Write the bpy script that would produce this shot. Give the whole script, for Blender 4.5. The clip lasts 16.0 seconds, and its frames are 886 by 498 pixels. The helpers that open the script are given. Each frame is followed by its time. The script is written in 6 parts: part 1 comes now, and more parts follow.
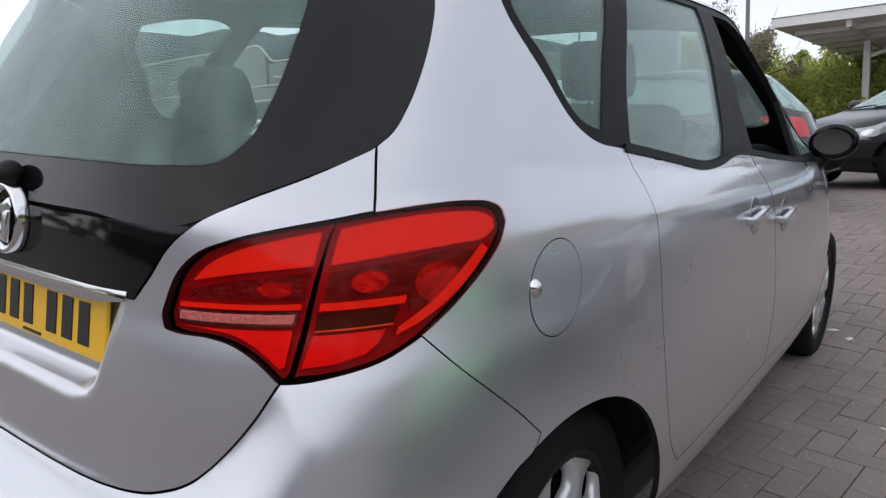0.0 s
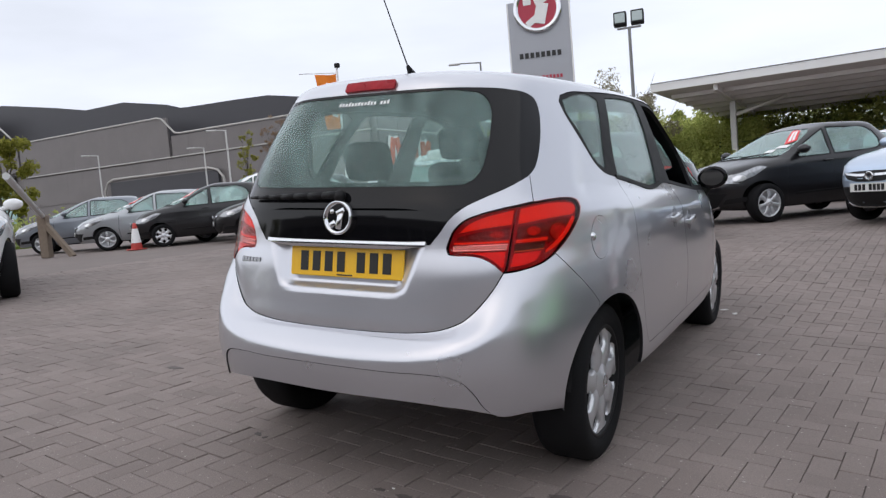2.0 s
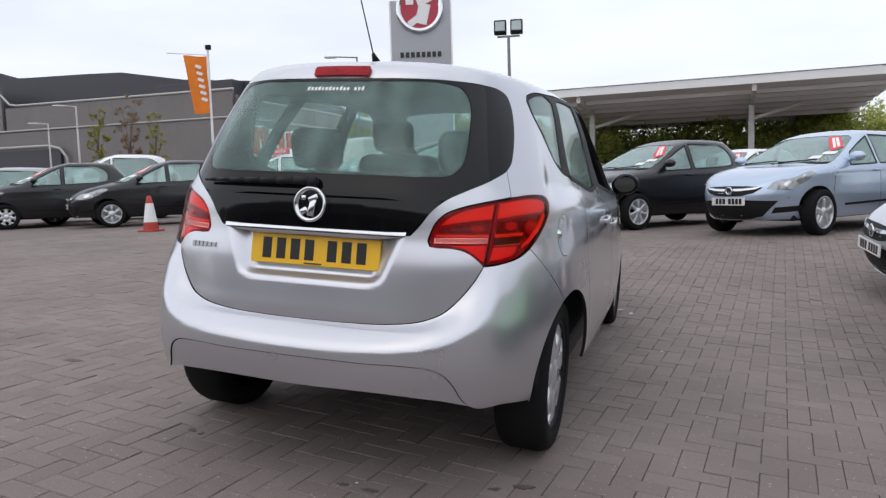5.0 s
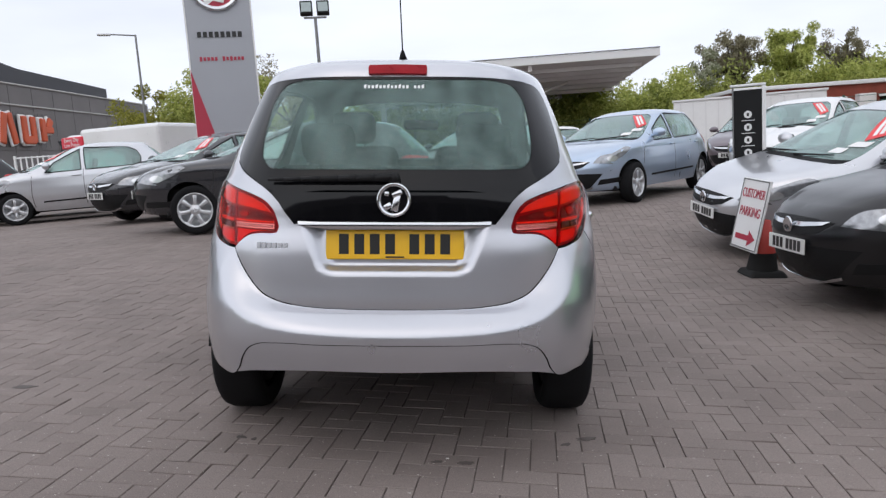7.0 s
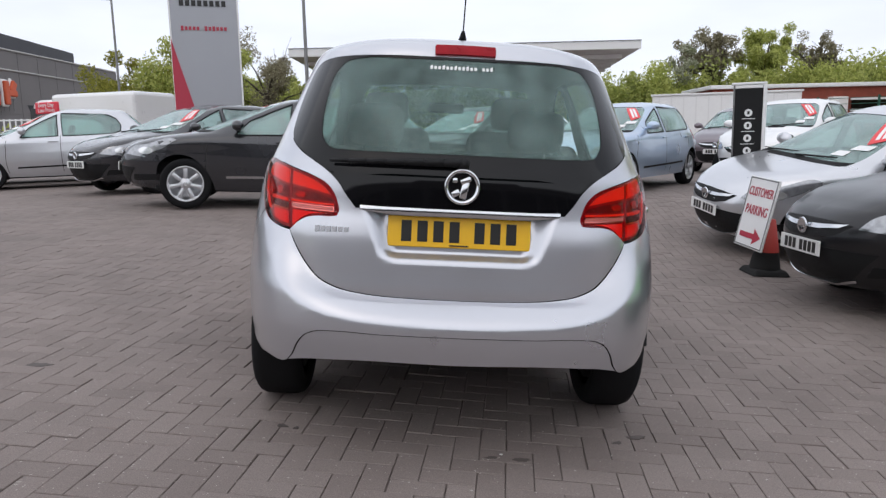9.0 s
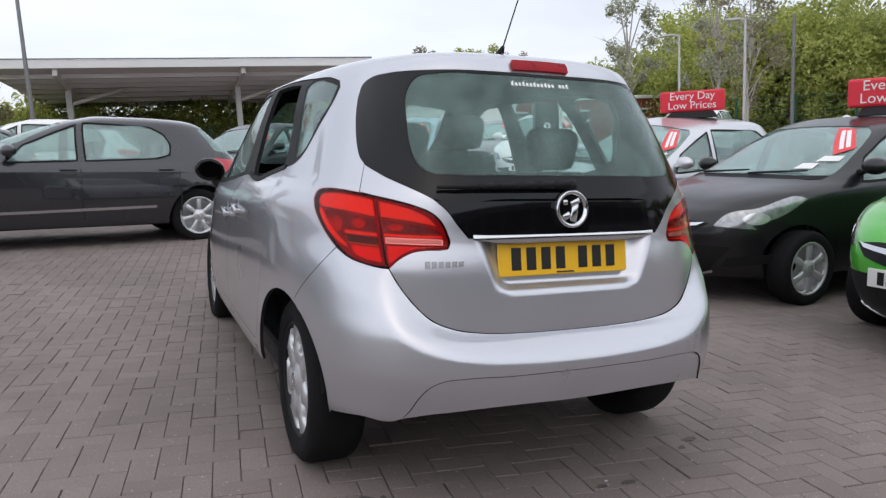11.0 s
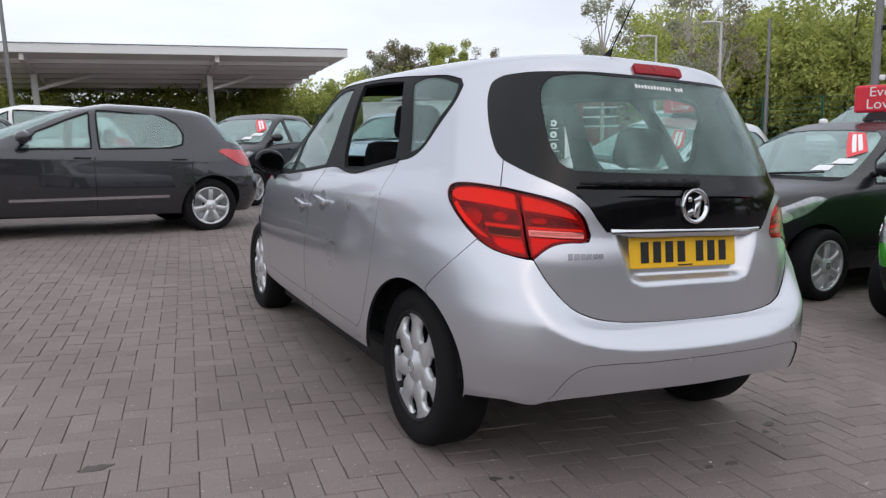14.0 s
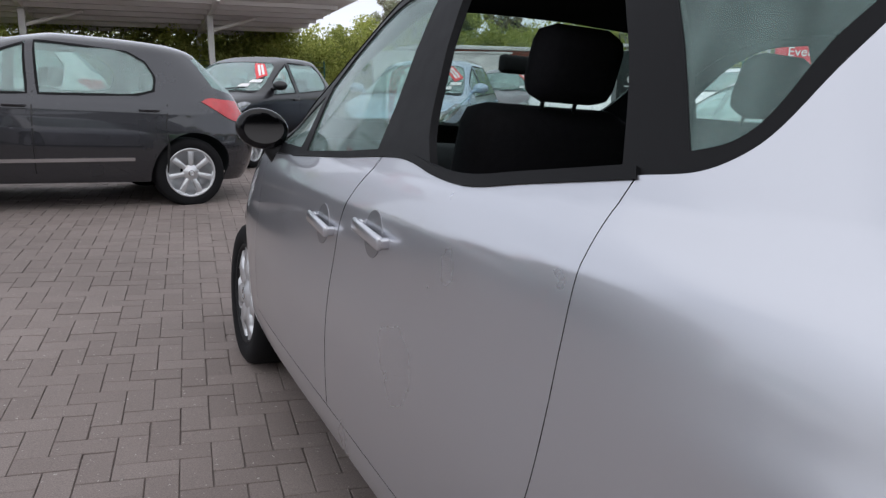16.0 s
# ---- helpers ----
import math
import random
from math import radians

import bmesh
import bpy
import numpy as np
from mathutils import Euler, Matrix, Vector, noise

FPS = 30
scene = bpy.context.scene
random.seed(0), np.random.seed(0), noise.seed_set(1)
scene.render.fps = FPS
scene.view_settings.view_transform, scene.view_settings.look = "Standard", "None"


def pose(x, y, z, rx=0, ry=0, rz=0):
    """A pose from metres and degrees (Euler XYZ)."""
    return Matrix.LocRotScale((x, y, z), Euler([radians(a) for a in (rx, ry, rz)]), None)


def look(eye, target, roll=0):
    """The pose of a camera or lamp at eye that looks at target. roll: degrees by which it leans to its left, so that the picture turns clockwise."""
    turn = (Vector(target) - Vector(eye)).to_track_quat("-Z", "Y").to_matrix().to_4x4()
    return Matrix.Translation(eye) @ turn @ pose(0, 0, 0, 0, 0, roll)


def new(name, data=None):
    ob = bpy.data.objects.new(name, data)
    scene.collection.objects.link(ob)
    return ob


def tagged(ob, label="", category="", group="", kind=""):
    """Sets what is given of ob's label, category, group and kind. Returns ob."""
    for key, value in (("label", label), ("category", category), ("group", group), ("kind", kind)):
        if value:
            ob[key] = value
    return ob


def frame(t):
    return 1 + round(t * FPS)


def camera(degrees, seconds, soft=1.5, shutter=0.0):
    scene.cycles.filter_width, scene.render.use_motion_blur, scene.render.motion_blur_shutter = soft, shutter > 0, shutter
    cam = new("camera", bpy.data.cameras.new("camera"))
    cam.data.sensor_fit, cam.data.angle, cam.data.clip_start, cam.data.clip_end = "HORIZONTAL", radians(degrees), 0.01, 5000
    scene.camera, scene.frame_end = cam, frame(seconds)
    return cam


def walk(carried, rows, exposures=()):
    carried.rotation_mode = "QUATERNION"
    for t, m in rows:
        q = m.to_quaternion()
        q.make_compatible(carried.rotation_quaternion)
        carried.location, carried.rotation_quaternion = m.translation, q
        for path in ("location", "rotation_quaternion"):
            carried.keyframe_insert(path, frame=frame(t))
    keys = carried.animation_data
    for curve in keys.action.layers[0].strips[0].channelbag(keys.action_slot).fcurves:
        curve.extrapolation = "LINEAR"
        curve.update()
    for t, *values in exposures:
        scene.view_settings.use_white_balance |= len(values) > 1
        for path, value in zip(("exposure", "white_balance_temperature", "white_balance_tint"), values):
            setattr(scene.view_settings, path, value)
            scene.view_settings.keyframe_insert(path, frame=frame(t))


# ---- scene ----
cam = camera(63.5, 16.0, soft=1.35)
PATH = [
    (0, (1.385, -0.404, 1.209), (0.207, 1.162, 0.812), 0.4),
    (0.5, (1.49, -0.915, 1.2), (0.363, 0.694, 0.825), -0.2),
    (1, (1.496, -1.352, 1.168), (0.53, 0.37, 0.851), -0.3),
    (1.5, (1.545, -1.685, 1.185), (0.639, 0.067, 0.851), -0.4),
    (2, (1.622, -1.971, 1.178), (0.649, -0.238, 0.952), -1.5),
    (2.5, (1.593, -2.137, 1.174), (0.671, -0.376, 0.958), -0.0),
    (3, (1.538, -2.196, 1.175), (0.663, -0.412, 0.949), 0.2),
    (3.5, (1.533, -2.191, 1.176), (0.673, -0.401, 0.941), 0.7),
    (4, (1.538, -2.187, 1.175), (0.69, -0.391, 0.942), 1.1),
    (4.5, (1.516, -2.159, 1.169), (0.674, -0.361, 0.928), 2.4),
    (5, (1.243, -2.134, 1.156), (0.626, -0.245, 0.925), 1.9),
    (5.2, (1.115, -2.155, 1.165), (0.593, -0.236, 0.955), 0.4),
    (7.3, (0.185, -2.518, 1.186), (0.173, -0.539, 0.898), 0.4),
    (7.5, (0.189, -2.519, 1.186), (0.162, -0.541, 0.89), 0.8),
    (8, (0.196, -2.519, 1.189), (0.143, -0.543, 0.882), 0.3),
    (8.5, (0.145, -2.491, 1.193), (0.097, -0.518, 0.87), 2.1),
    (9, (-0.145, -2.403, 1.187), (-0.077, -0.429, 0.87), 2.8),
    (9.5, (-0.407, -2.205, 1.16), (-0.226, -0.239, 0.845), 2.0),
    (10, (-0.655, -1.943, 1.188), (-0.355, 0.006, 0.855), 2.3),
    (10.2, (-0.792, -1.89, 1.179), (-0.348, 0.036, 0.871), 2.1),
    (12.3, (-2.004, -1.927, 1.187), (-1.087, -0.166, 0.94), 0.8),
    (12.5, (-2.025, -1.923, 1.187), (-1.113, -0.161, 0.938), 1.2),
    (13, (-2.034, -1.912, 1.184), (-1.128, -0.146, 0.934), 1.7),
    (13.5, (-2.03, -1.893, 1.178), (-1.129, -0.125, 0.927), 2.3),
    (14, (-1.967, -1.754, 1.158), (-1.07, 0.014, 0.894), 2.1),
    (14.5, (-1.83, -1.394, 1.182), (-1.017, 0.406, 0.863), 3.1),
    (15, (-1.742, -0.897, 1.18), (-0.939, 0.894, 0.796), 4.3),
    (15.5, (-1.622, -0.358, 1.169), (-0.671, 1.349, 0.742), 3.8),
    (16, (-1.458, 0.266, 1.192), (-0.567, 2.014, 0.804), 4.1),
]
# The lot falls to one side where the car stands: the path is given square to the car, and turned upright here.
LOT = Vector((-0.0693, 0.0039, 0.9976)).rotation_difference(Vector((0, 0, 1))).to_matrix().to_4x4()
walk(cam, [(t, LOT @ look(eye, target, roll)) for t, eye, target, roll in PATH])

world = bpy.data.worlds.new("overcast_sky")
scene.world = world
world.use_nodes = True
wn, wl = world.node_tree.nodes, world.node_tree.links
sky = wn.new("ShaderNodeTexSky")
sky.sky_type, sky.sun_disc, sky.sun_elevation, sky.sun_rotation = "NISHITA", False, radians(50), radians(200)
sky.air_density, sky.dust_density, sky.ozone_density = 1.0, 4.0, 1.0
pale = wn.new("ShaderNodeMix")
pale.data_type = "RGBA"
pale.inputs[0].default_value = 0.85
# a cloud sheet: brighter low down, greyer overhead, in soft uneven banks
aim, split, high, bank, spread_, sheet = (wn.new("ShaderNode" + k) for k in ("TexCoord", "SeparateXYZ", "MapRange", "TexNoise", "Mapping", "Mix"))
spread_.inputs["Scale"].default_value = (1.6, 1.6, 6.0)
bank.inputs["Scale"].default_value, bank.inputs["Detail"].default_value = 1.4, 5
high.inputs[1].default_value, high.inputs[2].default_value, high.inputs[3].default_value, high.inputs[4].default_value = 0.05, 0.75, 1.0, 0.84
wl.new(aim.outputs["Generated"], split.inputs[0])
wl.new(split.outputs[2], high.inputs[0])
wl.new(aim.outputs["Generated"], spread_.inputs["Vector"])
wl.new(spread_.outputs[0], bank.inputs["Vector"])
lumps, level = wn.new("ShaderNodeMapRange"), wn.new("ShaderNodeMath")
lumps.inputs[1].default_value, lumps.inputs[2].default_value, lumps.inputs[3].default_value, lumps.inputs[4].default_value = 0.3, 0.7, 0.82, 1.04
level.operation = "MULTIPLY"
wl.new(bank.outputs[0], lumps.inputs[0])
wl.new(lumps.outputs[0], level.inputs[0])
wl.new(high.outputs[0], level.inputs[1])
sheet.data_type, sheet.blend_type = "RGBA", "MULTIPLY"
sheet.inputs[0].default_value = 1.0
sheet.inputs[6].default_value = (8.15, 8.5, 9.45, 1)
wl.new(level.outputs[0], sheet.inputs[7])
wl.new(sheet.outputs[2], pale.inputs[7])
wl.new(sky.outputs[0], pale.inputs[6])
wl.new(pale.outputs[2], wn["Background"].inputs[0])
wn["Background"].inputs[1].default_value = 0.138
sun = new("sun", bpy.data.lights.new("sun", "SUN"))
sun.data.energy, sun.data.angle, sun.data.color = 0.9, radians(140), (1, 0.98, 0.95)
sun.matrix_world = look((0, 0, 30), (6, 14, 0))
scene.view_settings.exposure = 0.0

# ---- materials ----
def material(name, color, rough=0.5, metal=0.0, coat=0.0, spread=0.0, scale=8.0, bump=0.0, bump_scale=60.0, alpha=1.0, trans=0.0, emit=0.0, ior=1.5, spec=0.5):
    m = bpy.data.materials.new(name)
    m.use_nodes = True
    n, l = m.node_tree.nodes, m.node_tree.links
    b = n["Principled BSDF"]
    b.inputs["Roughness"].default_value, b.inputs["Metallic"].default_value = rough, metal
    b.inputs["Coat Weight"].default_value, b.inputs["Coat Roughness"].default_value = coat, 0.03
    b.inputs["Transmission Weight"].default_value, b.inputs["IOR"].default_value = trans, ior
    b.inputs["Base Color"].default_value = (*color, 1)
    b.inputs["Specular IOR Level"].default_value = spec
    if emit:
        b.inputs["Emission Color"].default_value, b.inputs["Emission Strength"].default_value = (*color, 1), emit
    where = n.new("ShaderNodeTexCoord")
    if spread:
        a, c = n.new("ShaderNodeTexNoise"), n.new("ShaderNodeMix")
        a.inputs["Scale"].default_value, a.inputs["Detail"].default_value = scale, 6
        c.data_type = "RGBA"
        c.inputs[6].default_value = (*[x * (1 - spread) for x in color], 1)
        c.inputs[7].default_value = (*[min(1, x * (1 + spread)) for x in color], 1)
        l.new(where.outputs["Object"], a.inputs["Vector"])
        l.new(a.outputs[0], c.inputs[0])
        l.new(c.outputs[2], b.inputs["Base Color"])
        q = n.new("ShaderNodeMapRange")
        q.inputs[3].default_value, q.inputs[4].default_value = max(0, rough - 0.08), min(1, rough + 0.08)
        l.new(a.outputs[0], q.inputs[0])
        l.new(q.outputs[0], b.inputs["Roughness"])
    if bump:
        a, c = n.new("ShaderNodeTexNoise"), n.new("ShaderNodeBump")
        a.inputs["Scale"].default_value, a.inputs["Detail"].default_value = bump_scale, 5
        c.inputs["Strength"].default_value, c.inputs["Distance"].default_value = bump, 0.01
        l.new(where.outputs["Object"], a.inputs["Vector"])
        l.new(a.outputs[0], c.inputs["Height"])
        l.new(c.outputs[0], b.inputs["Normal"])
    return m


def paint(name, color, metal=0.0, rough=0.35):
    return material(name, color, rough, metal, coat=1.0, spread=0.03, scale=3.0)


SILVER = paint("silver_paint", (0.56, 0.57, 0.612), 0.80, 0.30)
BLACK_PLASTIC = material("black_plastic", (0.012, 0.012, 0.013), 0.5, spread=0.2, bump=0.1, bump_scale=400, spec=0.2)
RUBBER = material("tyre_rubber", (0.010, 0.010, 0.011), 0.8, spread=0.3, bump=0.15, bump_scale=120, spec=0.15)
ALLOY = material("wheel_silver", (0.60, 0.61, 0.63), 0.32, 0.6, coat=0.4, spread=0.06)


# ---- building blocks ----
def part(name, bm, mat, parent=None, label="", smooth=False):
    me = bpy.data.meshes.new(name)
    bmesh.ops.recalc_face_normals(bm, faces=bm.faces[:])
    bm.to_mesh(me)
    bm.free()
    for m in mat if isinstance(mat, (list, tuple)) else [mat]:
        me.materials.append(m)
    if smooth:
        me.shade_smooth()
    ob = new(name, me)
    ob.parent = parent
    return tagged(ob, label)


def thing(name, m, label, category, group="", kind=""):
    ob = new(name)
    ob.empty_display_size = 0.1
    ob.matrix_world = m
    return tagged(ob, label, category, group, kind)


def box(bm, size, at=(0, 0, 0), turn=(0, 0, 0), bevel=0.0, taper=None):
    r = bmesh.ops.create_cube(bm, size=1)["verts"]
    for v in r:
        v.co = Vector([v.co[i] * size[i] for i in range(3)])
        if taper and v.co.z > 0:
            v.co.x *= taper[0]
            v.co.y *= taper[1]
    if bevel:
        es = list({e for v in r for e in v.link_edges})
        r = list({v for f in bmesh.ops.bevel(bm, geom=es, offset=bevel, segments=2, affect="EDGES", profile=0.5)["faces"] for v in f.verts} | {v for v in r if v.is_valid})
    bmesh.ops.transform(bm, matrix=pose(*at, *turn), verts=r)
    return bm


def tube(bm, a, b, r1, r2=None, seg=12, caps=True):
    a, b = Vector(a), Vector(b)
    d = b - a
    m = Matrix.Translation((a + b) / 2) @ d.to_track_quat("Z", "Y").to_matrix().to_4x4()
    bmesh.ops.create_cone(bm, cap_ends=caps, segments=seg, radius1=r1, radius2=r1 if r2 is None else r2, depth=d.length, matrix=m)
    return bm


def lathe(bm, profile, seg=32, matrix=Matrix()):
    """Spin (radius, height) pairs round z."""
    rings = []
    for r, h in profile:
        rings.append([bm.verts.new(matrix @ Vector((r * math.cos(2 * math.pi * i / seg), r * math.sin(2 * math.pi * i / seg), h))) for i in range(seg)])
    for a, b in zip(rings, rings[1:]):
        for i in range(seg):
            bm.faces.new((a[i], a[(i + 1) % seg], b[(i + 1) % seg], b[i]))
    return bm


def rise(x, y):
    """The height of the lot."""
    s = 0.32
    near = -s * math.tanh(0.0693 * x / s) + 0.0039 * max(-20, y)
    far = 0.265 - 0.075 * math.tanh((x + 2) / 1.2) - 0.03 * max(0, min(1, (-6 - x) / 6))
    q = max(0, min(1, (y - 2.5 - 1.5 * max(0, min(1, (x - 1) / 1.5))) / 5))
    return near + (far - near) * q * q * (3 - 2 * q)


def stand(x, y, heading):
    """A pose on the lot: z across its slope. heading: degrees that the thing's front (its +y) is turned to the left of the lot's +y."""
    n = Vector(((rise(x - 0.6, y) - rise(x + 0.6, y)) / 1.2, (rise(x, y - 0.6) - rise(x, y + 0.6)) / 1.2, 1)).normalized()
    return Matrix.Translation((x, y, rise(x, y))) @ Vector((0, 0, 1)).rotation_difference(n).to_matrix().to_4x4() @ pose(0, 0, 0, 0, 0, heading)


class Shell:
    """A smooth car body: level contours stacked from sill to roof. Levels: z, half width, rear end, front end, squareness at the rear and at the front."""

    def __init__(self, levels, middle):
        k = np.array(levels, float)
        self.middle = middle
        run = np.r_[0, np.cumsum(np.hypot(np.diff(k[:, 0]), np.diff(k[:, 1])))]
        self.top = run[-1]
        self.v = np.linspace(0, self.top, 400)
        self.curves = [self.smooth(run, k[:, i]) for i in range(6)]
        a = np.linspace(0, math.pi, 2000)
        x, y, _ = self.polar(a, np.full_like(a, self.v_at(0.8)))
        self.a, self.t = a, np.r_[0, np.cumsum(np.hypot(np.diff(x), np.diff(y)))]
        self.length = self.t[-1]

    def smooth(self, run, key):
        h, s = np.diff(run), np.diff(key) / np.diff(run)
        m = np.r_[s[0], np.where(s[:-1] * s[1:] > 0, 2 * s[:-1] * s[1:] / np.where(s[:-1] + s[1:] == 0, 1, s[:-1] + s[1:]), 0), s[-1]]
        i = np.clip(np.searchsorted(run, self.v, "right") - 1, 0, len(h) - 1)
        q = (self.v - run[i]) / h[i]
        return (key[i] * (1 + 2 * q) * (1 - q) ** 2 + m[i] * h[i] * q * (1 - q) ** 2
                + key[i + 1] * q * q * (3 - 2 * q) + m[i + 1] * h[i] * q * q * (q - 1))

    def v_at(self, z):
        return np.interp(z, self.curves[0], self.v)

    def polar(self, a, v):
        z, w, rear, front, n1, n2 = (np.interp(v, self.v, c) for c in self.curves)
        back = a < math.pi / 2
        d = np.where(back, self.middle - rear, front - self.middle)
        n = np.where(back, n1, n2)
        w = np.maximum(w, 1e-4)
        r = ((np.abs(np.sin(a)) / w) ** n + (np.abs(np.cos(a)) / d) ** n) ** (-1 / n)
        return r * np.sin(a), self.middle - r * np.cos(a), z

    def point(self, t, v):
        t, v = np.asarray(t, float), np.asarray(v, float)
        x, y, z = self.polar(np.interp(np.abs(t), self.t, self.a), v)
        return np.stack([np.sign(t + 1e-12) * x, y, z], -1)

    def normal(self, t, v):
        e = 0.004
        t, v = np.asarray(t, float), np.clip(np.asarray(v, float), e, self.top - 2 * e)
        n = np.cross(self.point(t + e, v) - self.point(t - e, v), self.point(t, v + e) - self.point(t, v - e))
        return n / np.maximum(np.linalg.norm(n, axis=-1, keepdims=True), 1e-9)


MPV = [
    (0.20, 0.835, 0.135, 4.12, 4.1, 3.2), (0.26, 0.862, 0.080, 4.20, 4.1, 3.2), (0.36, 0.890, 0.042, 4.25, 4.35, 3.2), (0.50, 0.900, 0.014, 4.28, 4.35, 3.2),
    (0.60, 0.902, 0.022, 4.285, 4.35, 3.2), (0.69, 0.898, 0.055, 4.25, 4.4, 3.2), (0.80, 0.888, 0.102, 4.17, 4.5, 3.2), (0.90, 0.881, 0.143, 4.02, 4.3, 3.2),
    (0.97, 0.872, 0.148, 3.84, 4.2, 3.2), (1.03, 0.858, 0.154, 3.58, 4.1, 3.2), (1.08, 0.838, 0.170, 3.36, 4, 3.2), (1.20, 0.785, 0.215, 3.10, 4, 3.4),
    (1.34, 0.730, 0.290, 2.78, 4, 3.4), (1.45, 0.685, 0.360, 2.50, 4, 3.4), (1.50, 0.655, 0.385, 2.36, 4, 3.4), (1.53, 0.610, 0.415, 2.28, 3.8, 3.2),
    (1.553, 0.530, 0.500, 2.22, 3.4, 3), (1.575, 0.410, 0.780, 2.16, 3, 3), (1.592, 0.250, 1.2, 2.1, 2.5, 2.5), (1.597, 0.0, 1.8, 2.02, 2, 2),
]


from mathutils.geometry import delaunay_2d_cdt
from mathutils.kdtree import KDTree


def resample(poly, h, closed=True):
    p = np.array(poly, float)
    if closed:
        p = np.vstack([p, p[:1]])
    d = np.r_[0, np.cumsum(np.hypot(*np.diff(p, axis=0).T))]
    keep = [p[:1]]
    for a, b, la, lb in zip(p, p[1:], d, d[1:]):
        n = max(1, int(round((lb - la) / h)))
        keep.append(a + (b - a) * (np.arange(1, n + 1) / n)[:, None])
    out = np.vstack(keep)
    return out[:-1] if closed else out


def inside(pts, poly):
    poly = np.asarray(poly, float)
    odd = np.zeros(len(pts), bool)
    (x0, y0), (x1, y1) = poly.min(0), poly.max(0)
    k = np.nonzero((pts[:, 0] >= x0) & (pts[:, 0] <= x1) & (pts[:, 1] >= y0) & (pts[:, 1] <= y1))[0]
    x, y = pts[k, 0], pts[k, 1]
    hit = np.zeros(len(k), bool)
    for (ax, ay), (bx, by) in zip(poly, np.roll(poly, -1, axis=0)):
        if ay != by:
            hit ^= ((ay > y) != (by > y)) & (x < (bx - ax) * (y - ay) / (by - ay) + ax)
    odd[k] = hit
    return odd


def inset(poly, g):
    """Move a closed outline inwards by g (outwards: minus)."""
    p = np.array(poly, float)
    e = np.roll(p, -1, axis=0) - np.roll(p, 1, axis=0)
    e /= np.maximum(np.linalg.norm(e, axis=1, keepdims=True), 1e-9)
    q = np.roll(p, -1, axis=0)
    turn = np.sign(np.sum(p[:, 0] * q[:, 1] - q[:, 0] * p[:, 1]))
    return p + g * turn * np.stack([-e[:, 1], e[:, 0]], 1)


def near(pts, rings, limit):
    ring = np.vstack(rings)
    tree_ = KDTree(len(ring))
    for i, (x, y) in enumerate(ring):
        tree_.insert((x, y, 0), i)
    tree_.balance()
    return np.array([tree_.find((x, y, 0))[2] > limit for x, y in pts], bool)


def curved(poly, h, corner=42.0):
    """A closed outline bent through its points; corners sharper than this many degrees stay."""
    p = np.array(poly, float)
    p = p[np.linalg.norm(p - np.roll(p, 1, axis=0), axis=1) > 1e-6]
    a, c = p - np.roll(p, 1, axis=0), np.roll(p, -1, axis=0) - p
    la, lc = np.linalg.norm(a, axis=1), np.linalg.norm(c, axis=1)
    turn = np.degrees(np.abs(np.arctan2(a[:, 0] * c[:, 1] - a[:, 1] * c[:, 0], np.sum(a * c, 1))))
    way = a / la[:, None] ** 2 + c / lc[:, None] ** 2
    way /= np.maximum(np.linalg.norm(way, axis=1, keepdims=True), 1e-9)
    out = []
    for i in range(len(p)):
        j = (i + 1) % len(p)
        m0 = way[i] * lc[i] if turn[i] < corner else c[i]
        m1 = way[j] * lc[i] if turn[j] < corner else c[i]
        n = max(1, min(8, int(lc[i] / (h * 0.4)))) if max(turn[i] if turn[i] < corner else 0, turn[j] if turn[j] < corner else 0) > 1.5 else 1
        for k in range(n):
            q = k / n
            out.append(p[i] * (1 + 2 * q) * (1 - q) ** 2 + m0 * q * (1 - q) ** 2 + p[j] * q * q * (3 - 2 * q) + m1 * q * q * (q - 1))
    return np.array(out)


